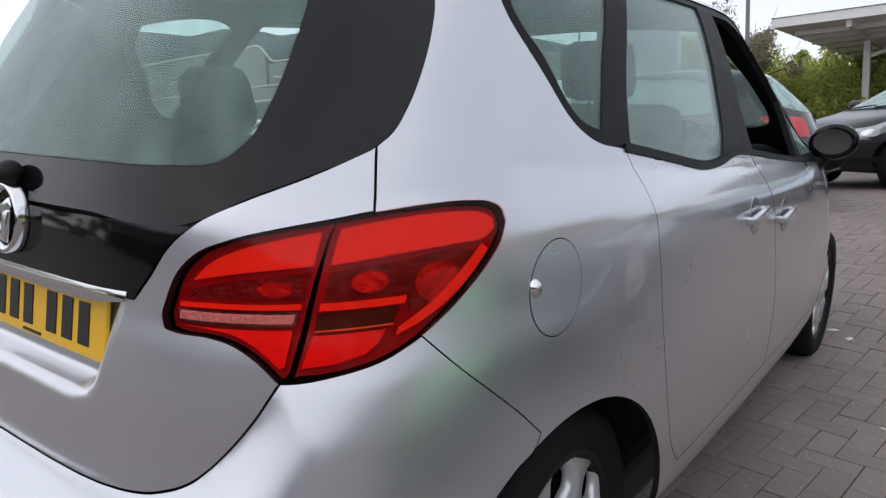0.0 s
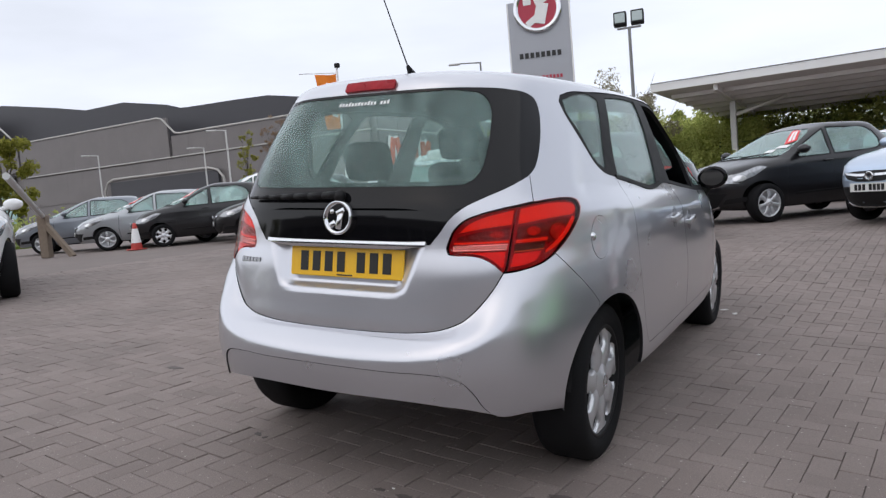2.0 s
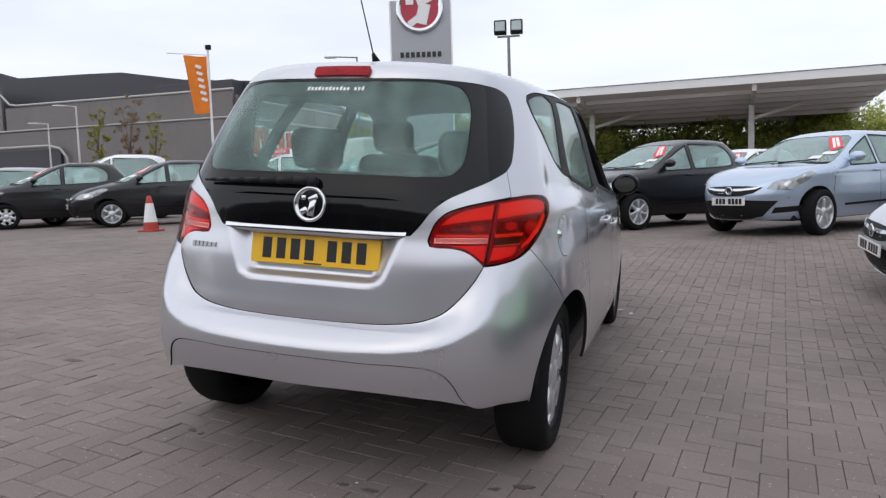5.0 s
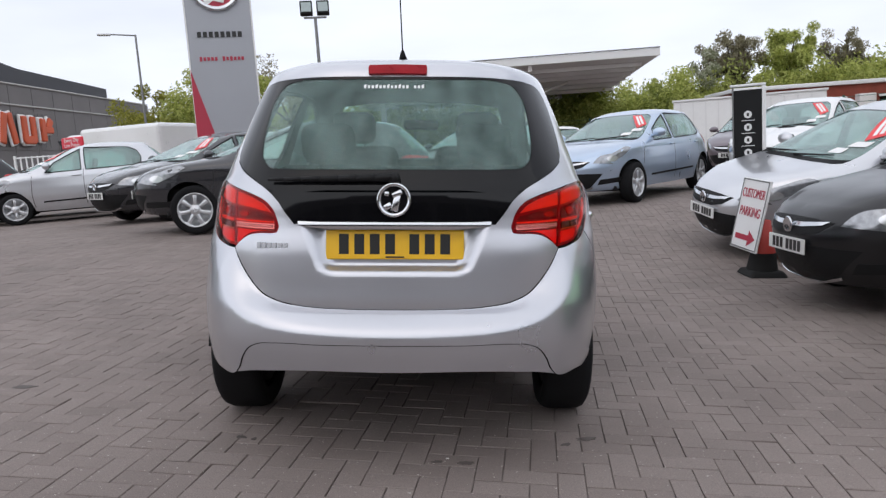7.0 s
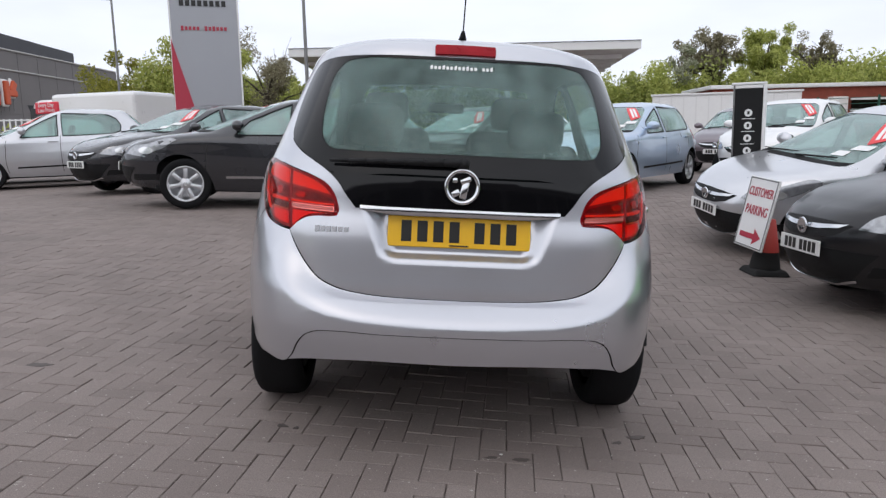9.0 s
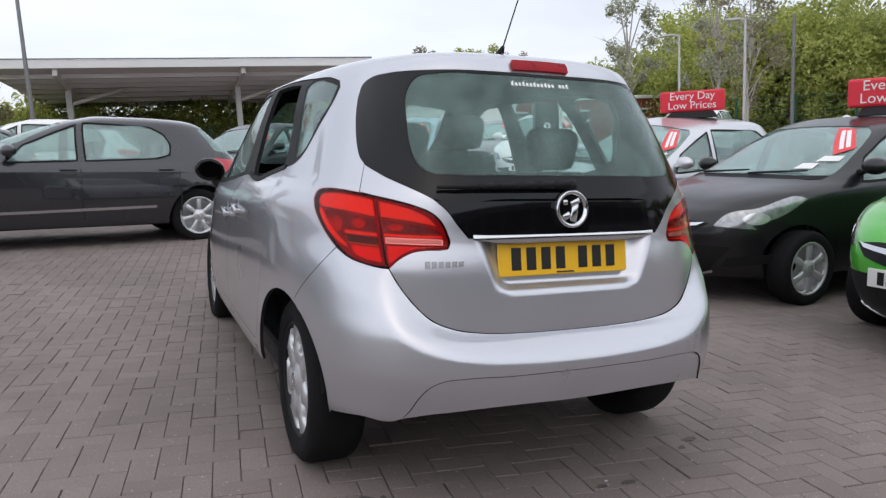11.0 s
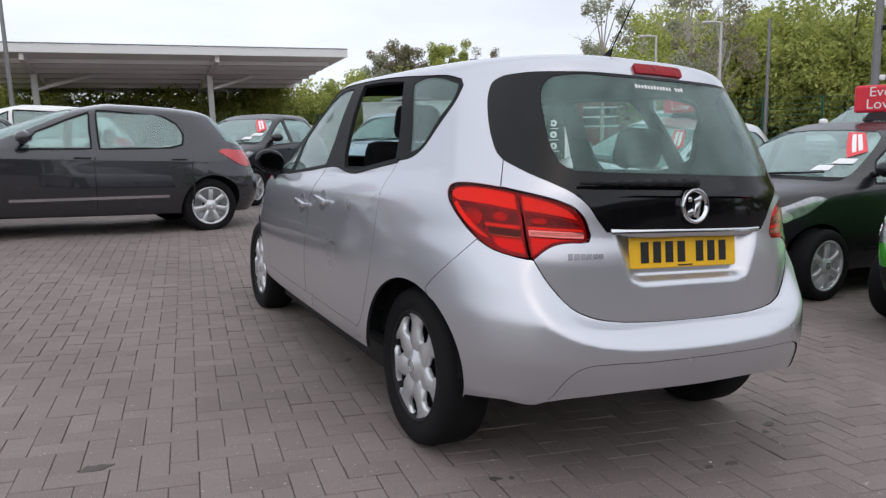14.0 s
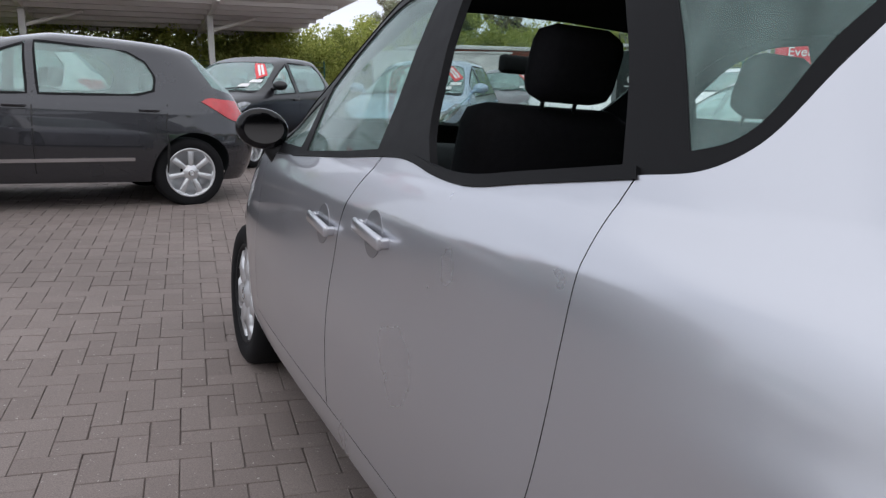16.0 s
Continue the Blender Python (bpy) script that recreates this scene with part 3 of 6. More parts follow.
for s in (1, -1):
    flip = (lambda q: q) if s > 0 else mirrored
    door = skin("rear_door", shell, flip(REAR_DOOR), [SILVER, TRIM], mpv, gap=0.0022, h=0.014, dent=side_dent)
    fdoor = skin("front_door", shell, flip(FRONT_DOOR), [SILVER, TRIM], mpv, gap=0.0022, h=0.014, dent=side_dent)
    frame_ = skin("window_frame", shell, flip(DLO), [SATIN_BLACK, TRIM], mpv, [flip(FRONT_WINDOW), flip(REAR_WINDOW), flip(SIDE_LIGHT), flip(QUARTER_LIGHT)], gap=0.001, out=-0.004, thick=0.02, dent=side_dent, label="satin black window surround")
    skin("window_pane", shell, flip(SIDE_LIGHT), [GREEN_GLASS], frame_, h=0.04, out=-0.007, thick=0.004, dent=side_dent)
    skin("window_pane", shell, flip(QUARTER_LIGHT), [GREEN_GLASS], frame_, h=0.04, out=-0.007, thick=0.004, dent=side_dent)
    if s > 0:
        skin("window_pane", shell, flip(REAR_WINDOW), [GREEN_GLASS], frame_, h=0.04, out=-0.009, thick=0.004, dent=side_dent)
    else:
        skin("window_pane", shell, flip(FRONT_WINDOW), [GREEN_GLASS], frame_, h=0.04, out=-0.009, thick=0.004, dent=side_dent)
    belt = [(t, v + 0.012) for t, v in BELT[2:11]] + [(t, v - 0.006) for t, v in BELT[2:11][::-1]]
    skin("belt_moulding", shell, flip(belt), [SATIN_BLACK], frame_, h=0.03, out=0.004, thick=0.012, dent=side_dent)
    LAMP_OUT = LAMP_UP_OUT + LAMP_LOW_OUT + [(0.690, 0.745)]
    LAMP_IN = LAMP_LOW_IN + LAMP_UP_IN + [(0.684, 0.745), (0.664, 0.640)]
    outer = skin("outer_tail_lamp", shell, flip(LAMP_OUT), [RED_DEEP], mpv, gap=0.0018, h=0.015, out=-0.020, thick=0.012, dent=tail_dent, label="red rear lamp with dark bowl and bright light guides")
    inner = skin("inner_tail_lamp", shell, flip(LAMP_IN), [RED_DEEP], gate, gap=0.0018, h=0.015, out=-0.020, thick=0.012, dent=tail_dent, label="red rear lamp with a clear reversing strip")
    for owner, poly, mat, up, name in (
            (outer, [(0.722, 0.846), (0.775, 0.855), (0.86, 0.863), (0.93, 0.863), (0.975, 0.857), (0.996, 0.846), (1.001, 0.830), (0.985, 0.818), (0.93, 0.812), (0.84, 0.806), (0.712, 0.792)], RED_BRIGHT, -0.014, "bright_band"),
            (outer, [(0.712, 0.782), (0.84, 0.796), (0.94, 0.802), (0.962, 0.797), (0.930, 0.765), (0.880, 0.732), (0.845, 0.718), (0.838, 0.746), (0.704, 0.742)], RED_DARK, -0.016, "dark_bowl"),
            (outer, disc(0.890, 0.757, 0.040, 0.030, 20), RED_BOWL, -0.012, "bulb_bowl"),
            (outer, disc(0.775, 0.765, 0.030, 0.016, 20), RED_BOWL, -0.012, "bulb_bowl"),
            (outer, [(0.700, 0.737), (0.836, 0.741), (0.832, 0.730), (0.698, 0.726)], RED_BRIGHT, -0.008, "light_bar"),
            (outer, [(0.696, 0.722), (0.824, 0.726), (0.816, 0.704), (0.694, 0.700)], AMBER_DARK, -0.010, "dark_bar"),
            (outer, [(0.695, 0.699), (0.816, 0.703), (0.815, 0.701), (0.695, 0.697)], AMBER_EDGE, -0.008, "amber_edge"),
            (outer, [(0.692, 0.692), (0.806, 0.696), (0.796, 0.678), (0.778, 0.664), (0.735, 0.654), (0.682, 0.650)], RED_MID, -0.012, "lower_block"),
            (outer, [(0.972, 0.806), (0.984, 0.797), (0.955, 0.764), (0.918, 0.733), (0.868, 0.704), (0.822, 0.686), (0.824, 0.696), (0.866, 0.718), (0.910, 0.748), (0.946, 0.780)], RED_BRIGHT, -0.007, "curved_guide"),
            (inner, [(0.694, 0.842), (0.635, 0.831), (0.565, 0.812), (0.520, 0.790), (0.492, 0.764), (0.56, 0.777), (0.686, 0.792)], RED_BRIGHT, -0.014, "bright_band"),
            (inner, [(0.682, 0.782), (0.56, 0.767), (0.490, 0.752), (0.478, 0.740), (0.674, 0.743)], RED_DARK, -0.016, "dark_bowl"),
            (inner, disc(0.630, 0.757, 0.028, 0.011, 18), RED_BOWL, -0.012, "bulb_bowl"),
            (inner, [(0.672, 0.737), (0.474, 0.732), (0.473, 0.725), (0.671, 0.729)], RED_BRIGHT, -0.008, "light_bar"),
            (inner, [(0.668, 0.726), (0.470, 0.722), (0.470, 0.703), (0.664, 0.706)], CHROME, -0.009, "reversing_lamp"),
            (inner, [(0.664, 0.722), (0.475, 0.719), (0.475, 0.707), (0.660, 0.709)], CLEAR_STRIP, -0.007, "ribbed_lens"),
            (inner, [(0.660, 0.700), (0.476, 0.698), (0.530, 0.696), (0.574, 0.690), (0.612, 0.674), (0.648, 0.650), (0.656, 0.652)], RED_MID, -0.012, "lower_block")):
        skin(name, shell, flip(poly), [mat], owner, h=0.015, out=up, thick=0.006, dent=tail_dent, label="ribbed clear lamp strip" if name == "reversing_lamp" else "")
    skin("lens", shell, flip(LAMP_OUT), [RED_LENS], outer, gap=0.0008, h=0.015, out=0.004, thick=0.004, dent=tail_dent)
    skin("lens", shell, flip(LAMP_IN), [RED_LENS], inner, gap=0.0008, h=0.015, out=0.004, thick=0.004, dent=tail_dent)

    # handles: a bar that stands off the door over a round dish
    for owner, t0, v0 in ((door, 2.255, 0.713), (fdoor, 2.625, 0.672)):
        # the dish is a flat disc: its hollow's shade is in the darker silver
        skin("handle_dish", shell, flip(disc(t0, v0, 0.052, 0.054)), [material("handle_dish", (0.30, 0.305, 0.325), 0.35, 0.7, coat=1.0, spread=0.05)], owner, h=0.02, out=0.0015, thick=0.003)
        b = bmesh.new()
        p, n = Vector(shell.point(s * t0, v0)), Vector(shell.normal(s * t0, v0))
        if n.x * s < 0:
            n = -n
        box(b, (0.016, 0.19, 0.032), (0, 0, 0), bevel=0.007)
        box(b, (0.03, 0.022, 0.022), (-0.014 * s, 0.085, 0), bevel=0.004)
        box(b, (0.03, 0.022, 0.022), (-0.014 * s, -0.085, 0), bevel=0.004)
        hd = part("handle", b, SILVER, owner, smooth=True)
        hd.matrix_local = Matrix.Translation(p + n * 0.017) @ pose(0, 0, 0, 4, 0, 2 * s)
flap = skin("fuel_flap", shell, FLAP, [SILVER], mpv, gap=0.002, h=0.015, out=0.001, thick=0.006, dent=side_dent)
b = bmesh.new()
p = shell.point(1.092, 0.719)
bmesh.ops.create_uvsphere(b, u_segments=16, v_segments=10, radius=0.016, matrix=Matrix.Translation(Vector(p) + Vector((-0.004, 0, 0))) @ Matrix.Diagonal((1, 0.8, 1.1, 1)))
part("finger_dish", b, CHROME, flap, smooth=True)
# chrome strip, brake lamp, plate, badge
skin("chrome_strip", shell, both([(0.0, 0.730), (0.30, 0.731), (0.370, 0.733), (0.368, 0.719), (0.30, 0.711), (0.0, 0.708)]), [CHROME], gate, h=0.006, out=0.005, thick=0.02, dent=lambda t, v: 13 * (v - 0.7205) ** 2, label="chrome strip above the plate")
brake = skin("brake_lamp", shell, both([(0.0, 1.376), (0.130, 1.373), (0.132, 1.370), (0.133, 1.331), (0.130, 1.328), (0.0, 1.330)]), [RED_DEEP], mpv, h=0.02, out=0.012, thick=0.03, label="red high-level brake lamp")
PLATE = pose(0, 0.170, 0.834, -8, 0, 0)
b = box(bmesh.new(), (0.52, 0.008, 0.111), bevel=0.003)
plate = part("number_plate", b, YELLOW, gate, "yellow rear number plate")
plate.matrix_local = PLATE
for x, w in ((-0.20, 0.050), (-0.142, 0.050), (-0.084, 0.050), (-0.026, 0.050), (0.065, 0.050), (0.123, 0.050), (0.181, 0.050)):
    b = box(bmesh.new(), (w * 0.74, 0.002, 0.076), (x + 0.008, -0.005, 0.002), bevel=0.0008)
    part("character_bar", b, BLACK_INK, plate)
part("small_print_bar", box(bmesh.new(), (0.07, 0.002, 0.005), (0, -0.005, -0.047)), BLACK_INK, plate)
BADGE = Matrix.Translation((0, 0.136, 1.005)) @ pose(0, 0, 0, 84, 0, 0)
b = lathe(bmesh.new(), [(0.048, 0.0), (0.052, 0.006), (0.060, 0.010), (0.064, 0.006), (0.064, -0.012)], 40)
badge = part("badge", b, CHROME, gate, "round chrome badge", smooth=True)
badge.matrix_local = BADGE
b = lathe(bmesh.new(), [(0.0005, -0.002), (0.049, -0.002)], 32)
part("badge_field", b, GLOSS_BLACK, badge)
b = bmesh.new()
box(b, (0.026, 0.062, 0.010), (0.008, -0.012, 0.002), (0, 0, -12), bevel=0.004)
box(b, (0.040, 0.020, 0.010), (0.012, 0.022, 0.003), (0, 0, 25), bevel=0.004)
box(b, (0.030, 0.022, 0.010), (-0.022, -0.024, 0.002), (0, 0, 30), bevel=0.004)
box(b, (0.018, 0.018, 0.008), (-0.026, 0.022, 0.002), (0, 0, 0), bevel=0.003)
part("badge_relief", b, CHROME, badge, smooth=True)
for i in range(6):
    t0 = -0.533 + i * 0.0225
    skin("letter_bar", shell, [(t0, 0.636 + 0.001 * i), (t0 + 0.017, 0.637 + 0.001 * i), (t0 + 0.017, 0.656), (t0, 0.655)], [DULL_CHROME], gate, h=0.01, out=0.004, thick=0.004, dent=tail_dent)
for i in range(16):
    t0 = -0.150 + i * 0.0172
    if i != 12:
        skin("white_bar", shell, [(t0, 1.268), (t0 + 0.011, 1.268), (t0 + 0.011, 1.281 if i % 3 else 1.287), (t0, 1.281)], [WHITE_INK], pane, h=0.01, out=0.003, thick=0.001)
# wiper
b = bmesh.new()
for i in range(7):
    f0, f1 = i / 7, (i + 1) / 7
    a, c = [Vector(shell.point(0.0 - 0.50 * f, 0.905 - 0.012 * f)) + Vector((0, -0.028, 0.0)) for f in (f0, f1)]
    tube(b, a, c, 0.016 - 0.010 * f0, 0.016 - 0.010 * f1, 8)
bmesh.ops.create_uvsphere(b, u_segments=14, v_segments=8, radius=0.024, matrix=Matrix.Translation(Vector(shell.point(0, 0.9)) + Vector((0, -0.02, 0))))
part("wiper", b, BLACK_PLASTIC, gate, smooth=True)
# aerial
b = tube(bmesh.new(), (0, 0.66, 1.60), (0, 0.40, 1.98), 0.003, 0.002, 8)
aerial = part("aerial", b, BLACK_PLASTIC, mpv)
b = bmesh.new()
tube(b, (0, 0.70, 1.565), (0, 0.655, 1.607), 0.022, 0.007, 12)
box(b, (0.05, 0.10, 0.012), (0, 0.70, 1.567), bevel=0.005)
part("aerial_foot", b, BLACK_PLASTIC, aerial, smooth=True)


def arch_liner(parent, y, z, r, x0, x1):
    for s in (-1, 1):
        b = bmesh.new()
        ring = [[b.verts.new((s * x, y + r * math.cos(a), z + r * math.sin(a))) for a in np.linspace(0.12, math.pi - 0.12, 22)] for x in (x0, x1)]
        for i in range(21):
            b.faces.new((ring[0][i], ring[0][i + 1], ring[1][i + 1], ring[1][i]))
        b.faces.new(ring[0])
        part("arch_liner", b, BLACK_PLASTIC, parent)


arch_liner(mpv, 0.755, 0.33, 0.365, 0.55, 0.80)
arch_liner(mpv, 3.404, 0.33, 0.365, 0.55, 0.78)
b = bmesh.new()
box(b, (1.14, 3.1, 0.16), (0, 2.45, 0.25), bevel=0.03)
box(b, (1.0, 0.5, 0.2), (0, 0.45, 0.44), bevel=0.05)
box(b, (1.50, 1.90, 0.14), (0, 2.08, 0.23), bevel=0.03)
part("underbody", b, BLACK_PLASTIC, mpv)


def wheel_parts(parent, name, centre, side, radius, width, rim_r, spokes, mat, cover=False):
    """A tyre, a rim with its windows cut between the spokes, and a hub, all under one wheel."""
    m = Matrix.Translation(centre) @ pose(0, 0, 0, 0, 90 * side, 0)
    k, w = radius, width / 2
    prof = [(rim_r, -w * 0.8), (rim_r + 0.01, -w * 0.95), (k - 0.03, -w), (k - 0.010, -w * 0.86), (k, -w * 0.6), (k, w * 0.6), (k - 0.010, w * 0.86), (k - 0.03, w), (rim_r + 0.012, w * 0.98), (rim_r - 0.004, w * 0.86)]
    tyre = part(name, lathe(bmesh.new(), prof, 56), RUBBER, parent, smooth=True)
    tyre.matrix_local = m
    b = lathe(bmesh.new(), [(rim_r + 0.004, w * 0.84), (rim_r - 0.004, w * 0.90), (rim_r - 0.014, w * 0.90), (rim_r - 0.022, w * 0.72), (rim_r - 0.03, -w * 0.8), (0.05, -w * 0.8)], 56)
    part("rim", b, BLACK_PLASTIC if cover else mat, tyre, smooth=True)
    b = bmesh.new()
    n = spokes
    face = w * 0.86
    pts = 8
    for i in range(n):
        a0 = 2 * math.pi * i / n
        half = math.pi / n
        rows_ = []
        for q in np.linspace(0, 1, pts):
            r = 0.055 + (rim_r - 0.010 - 0.055) * q
            if cover:
                open_ = 0.58 * half * max(0.0, math.sin(math.pi * min(1, max(0, (q - 0.42) / 0.50))) ** 0.5) if 0.42 < q < 0.92 else 0.0
                wid = half - open_
            else:
                wid = min(half, (0.021 + 0.009 * q) / r) if q < 0.97 else half
            z = face + 0.010 * math.sin(math.pi * q) - 0.006
            rows_.append([(r, a0 - wid, z - 0.008), (r, a0 - wid * 0.75, z), (r, a0 + wid * 0.75, z), (r, a0 + wid, z - 0.008)])
        top = [[b.verts.new((r * math.cos(a), r * math.sin(a), z)) for r, a, z in row] for row in rows_]
        low = [[b.verts.new((r * math.cos(a), r * math.sin(a), z - 0.016)) for r, a, z in row] for row in rows_]
        for x in range(pts - 1):
            for y in range(3):
                b.faces.new((top[x][y], top[x + 1][y], top[x + 1][y + 1], top[x][y + 1]))
            b.faces.new((top[x][0], low[x][0], low[x + 1][0], top[x + 1][0]))
            b.faces.new((top[x][3], top[x + 1][3], low[x + 1][3], low[x][3]))
    bmesh.ops.remove_doubles(b, verts=b.verts[:], dist=0.0006)
    part("wheel_cover" if cover else "spokes", b, mat, tyre, smooth=True)
    b = lathe(bmesh.new(), [(0.0005, face + 0.010), (0.030, face + 0.010), (0.036, face + 0.004), (0.060, face + 0.0), (0.075, face - 0.012)], 32)
    part("hub", b, mat, tyre, smooth=True)
    b = lathe(bmesh.new(), [(0.020, face + 0.0105), (0.024, face + 0.014), (0.028, face + 0.0105)], 24)
    part("hub_ring", b, CHROME, tyre, smooth=True)
    return tyre


for s in (-1, 1):
    for y in (0.76, 3.404):
        wheel_parts(mpv, "wheel", (s * (0.716 if y < 1 else 0.738), y, 0.316), s, 0.316, 0.205, 0.226, 7, ALLOY, cover=True)
    # door mirror on a black stalk
    b = bmesh.new()
    bmesh.ops.create_uvsphere(b, u_segments=20, v_segments=14, radius=1, matrix=Matrix.Translation((s * 0.890, 2.86, 1.072)) @ pose(0, 0, 0, 0, -6 * s, 12 * s) @ Matrix.Diagonal((0.092, 0.075, 0.072, 1)))
    for v in b.verts:
        v.co.y = max(v.co.y, 2.828 + (v.co.x - s * 0.890) * 0.2 * s)
    mir = part("door_mirror", b, GLOSS_BLACK, mpv, "black door mirror", smooth=True)
    b = bmesh.new()
    bmesh.ops.create_circle(b, cap_ends=True, segments=28, radius=1, matrix=Matrix.Translation((s * 0.890, 2.824, 1.072)) @ pose(0, 0, 0, 90, 0, 11 * s) @ Matrix.Diagonal((0.068, 0.050, 1, 1)))
    part("mirror_glass", b, MIRROR, mir)
    b = bmesh.new()
    tube(b, (s * 0.775, 2.88, 0.93), (s * 0.865, 2.87, 1.03), 0.05, 0.034, 12)
    part("mirror_stalk", b, BLACK_PLASTIC, mir, smooth=True)

skin("windscreen", shell, WINDSCREEN[:-1] + [(L - 0.001, 1.37)], [GREEN_GLASS], mpv, h=0.08, out=-0.004, thick=0.004)
skin("windscreen", shell, mirrored(WINDSCREEN[:-1] + [(L - 0.001, 1.37)]), [GREEN_GLASS], mpv, h=0.08, out=-0.004, thick=0.004)


def seat(parent, x, y, wide, back_h, heads, lean=16):
    b = bmesh.new()
    box(b, (wide, 0.50, 0.18), (x, y + 0.28, 0.58), (6, 0, 0), bevel=0.05)
    box(b, (wide, 0.15, back_h), (x, y - 0.02, 0.62 + back_h / 2), (lean, 0, 0), bevel=0.06)
    st = part("seat", b, SEAT_CLOTH, parent, smooth=True)
    for hx in heads:
        b = bmesh.new()
        box(b, (0.25, 0.11, 0.19), (x + hx, y - 0.16 - (back_h - 0.55) * 0.28, 0.62 + back_h + 0.095), (lean, 0, 0), bevel=0.05)
        head = part("headrest", b, SEAT_CLOTH, st, smooth=True)
        for d in (-0.05, 0.05):
            part("headrest_post", tube(bmesh.new(), (x + hx + d, y - 0.12, 0.60 + back_h), (x + hx + d, y - 0.15, 0.62 + back_h + 0.08), 0.006, seg=8), CHROME, head)


seat(mpv, -0.36, 1.95, 0.50, 0.60, (0,))
seat(mpv, 0.36, 1.95, 0.50, 0.60, (0,))
seat(mpv, 0.0, 1.00, 1.26, 0.50, (-0.36, 0.36))
b = bmesh.new()
box(b, (1.44, 0.5, 0.26), (0, 3.0, 0.90), (-8, 0, 0), bevel=0.09)
part("dashboard", b, TRIM, mpv, smooth=True)
b = bmesh.new()
for i in range(24):
    a, c = 2 * math.pi * i / 24, 2 * math.pi * (i + 1) / 24
    q = pose(0.36, 2.62, 0.98, -62, 0, 0)
    tube(b, q @ Vector((0.185 * math.cos(a), 0.185 * math.sin(a), 0)), q @ Vector((0.185 * math.cos(c), 0.185 * math.sin(c), 0)), 0.015, seg=8)
part("steering_wheel", b, TRIM, mpv, smooth=True)
b = box(bmesh.new(), (0.24, 0.04, 0.065), (0, 2.55, 1.36), bevel=0.015)
part("cabin_mirror", b, TRIM, mpv, smooth=True)
b = box(bmesh.new(), (1.20, 0.42, 0.03), (0, 0.62, 0.955), bevel=0.01)
part("load_cover", b, TRIM, mpv)

# ---- parked cars ----
LENS_CLEAR = material("headlamp_reflector", (0.80, 0.82, 0.84), 0.15, 0.7, coat=1.0, spread=0.25, scale=60)
LAMP_DARK = material("headlamp_inside", (0.34, 0.35, 0.37), 0.12, 0.6, coat=1.0, spread=0.6, scale=22)
GRILLE = material("black_grille", (0.012, 0.012, 0.013), 0.5, spread=0.3, scale=200, bump=0.4, bump_scale=180, spec=0.2)
RED_STICKER = material("red_sticker", (0.75, 0.06, 0.07), 0.5, spread=0.08)
RED_SIGN = material("red_sign", (0.72, 0.025, 0.05), 0.45, spread=0.06)
RED_TAIL = material("red_tail_lamp", (0.55, 0.015, 0.02), 0.12, coat=1.0, spread=0.2, scale=20)


def hatch(L, W, H, nose=0.0):
    w = W / 2
    k = L / 4.2
    rows = [(0.18, 0.90, 0.18, L - 0.20, 4.5, 3.0), (0.30, 0.95, 0.08, L - 0.07, 4.5, 3.0), (0.45, 0.985, 0.03, L - 0.01, 4.5, 3.0), (0.57, 1.0, 0.02, L, 4.5, 3.1), (0.67, 1.0, 0.04, L - 0.03, 4.4, 3.2),
            (0.75, 0.995, 0.07, L - 0.09, 4.2, 3.4), (0.80, 0.99, 0.085, L - 0.18, 4.1, 3.8), (0.575 * H, 0.985, 0.10, L - 0.36, 4, 4.4), (0.615 * H, 0.968, 0.13, L - 0.62, 4, 4.8), (0.655 * H, 0.94, 0.16, L - 0.96 * k, 4, 4.8), (0.70 * H, 0.905, 0.20, L - 1.13 * k, 4, 4.4),
            (0.78 * H, 0.850, 0.32, L - 1.42 * k, 4, 4.2), (0.87 * H, 0.785, 0.47, L - 1.75 * k, 4, 4), (0.93 * H, 0.735, 0.58, L - 2.00 * k, 4, 3.8), (0.96 * H, 0.68, 0.66 * k, L - 2.18 * k, 3.6, 3.4),
            (0.98 * H, 0.58, 0.80 * k, L - 2.30 * k, 3.2, 3), (0.993 * H, 0.38, 1.10 * k, L - 2.38 * k, 2.8, 2.8), (H, 0.0, 1.55 * k, L - 2.44 * k, 2, 2)]
    return Shell([(z, f * w, r, y, a, b) for z, f, r, y, a, b in rows], 0.40 * L)


STYLES = {  # length, width, height, wheelbase, front overhang, wheel radius, spokes
    "supermini": (4.00, 1.737, 1.54, 2.511, 0.83, 0.305, 6), "hatchback": (4.42, 1.814, 1.510, 2.685, 0.92, 0.318, 5), "family": (4.276, 1.815, 1.498, 2.608, 0.90, 0.318, 7),
    "city": (3.94, 1.728, 1.538, 2.466, 0.80, 0.305, 7), "small": (3.60, 1.645, 1.48, 2.42, 0.64, 0.290, 9), "tall": (3.90, 1.695, 1.60, 2.495, 0.80, 0.295, 7), "people": (4.50, 1.85, 1.95, 2.70, 0.90, 0.33, 6), "suv": (4.41, 1.82, 1.66, 2.64, 0.88, 0.34, 6)}


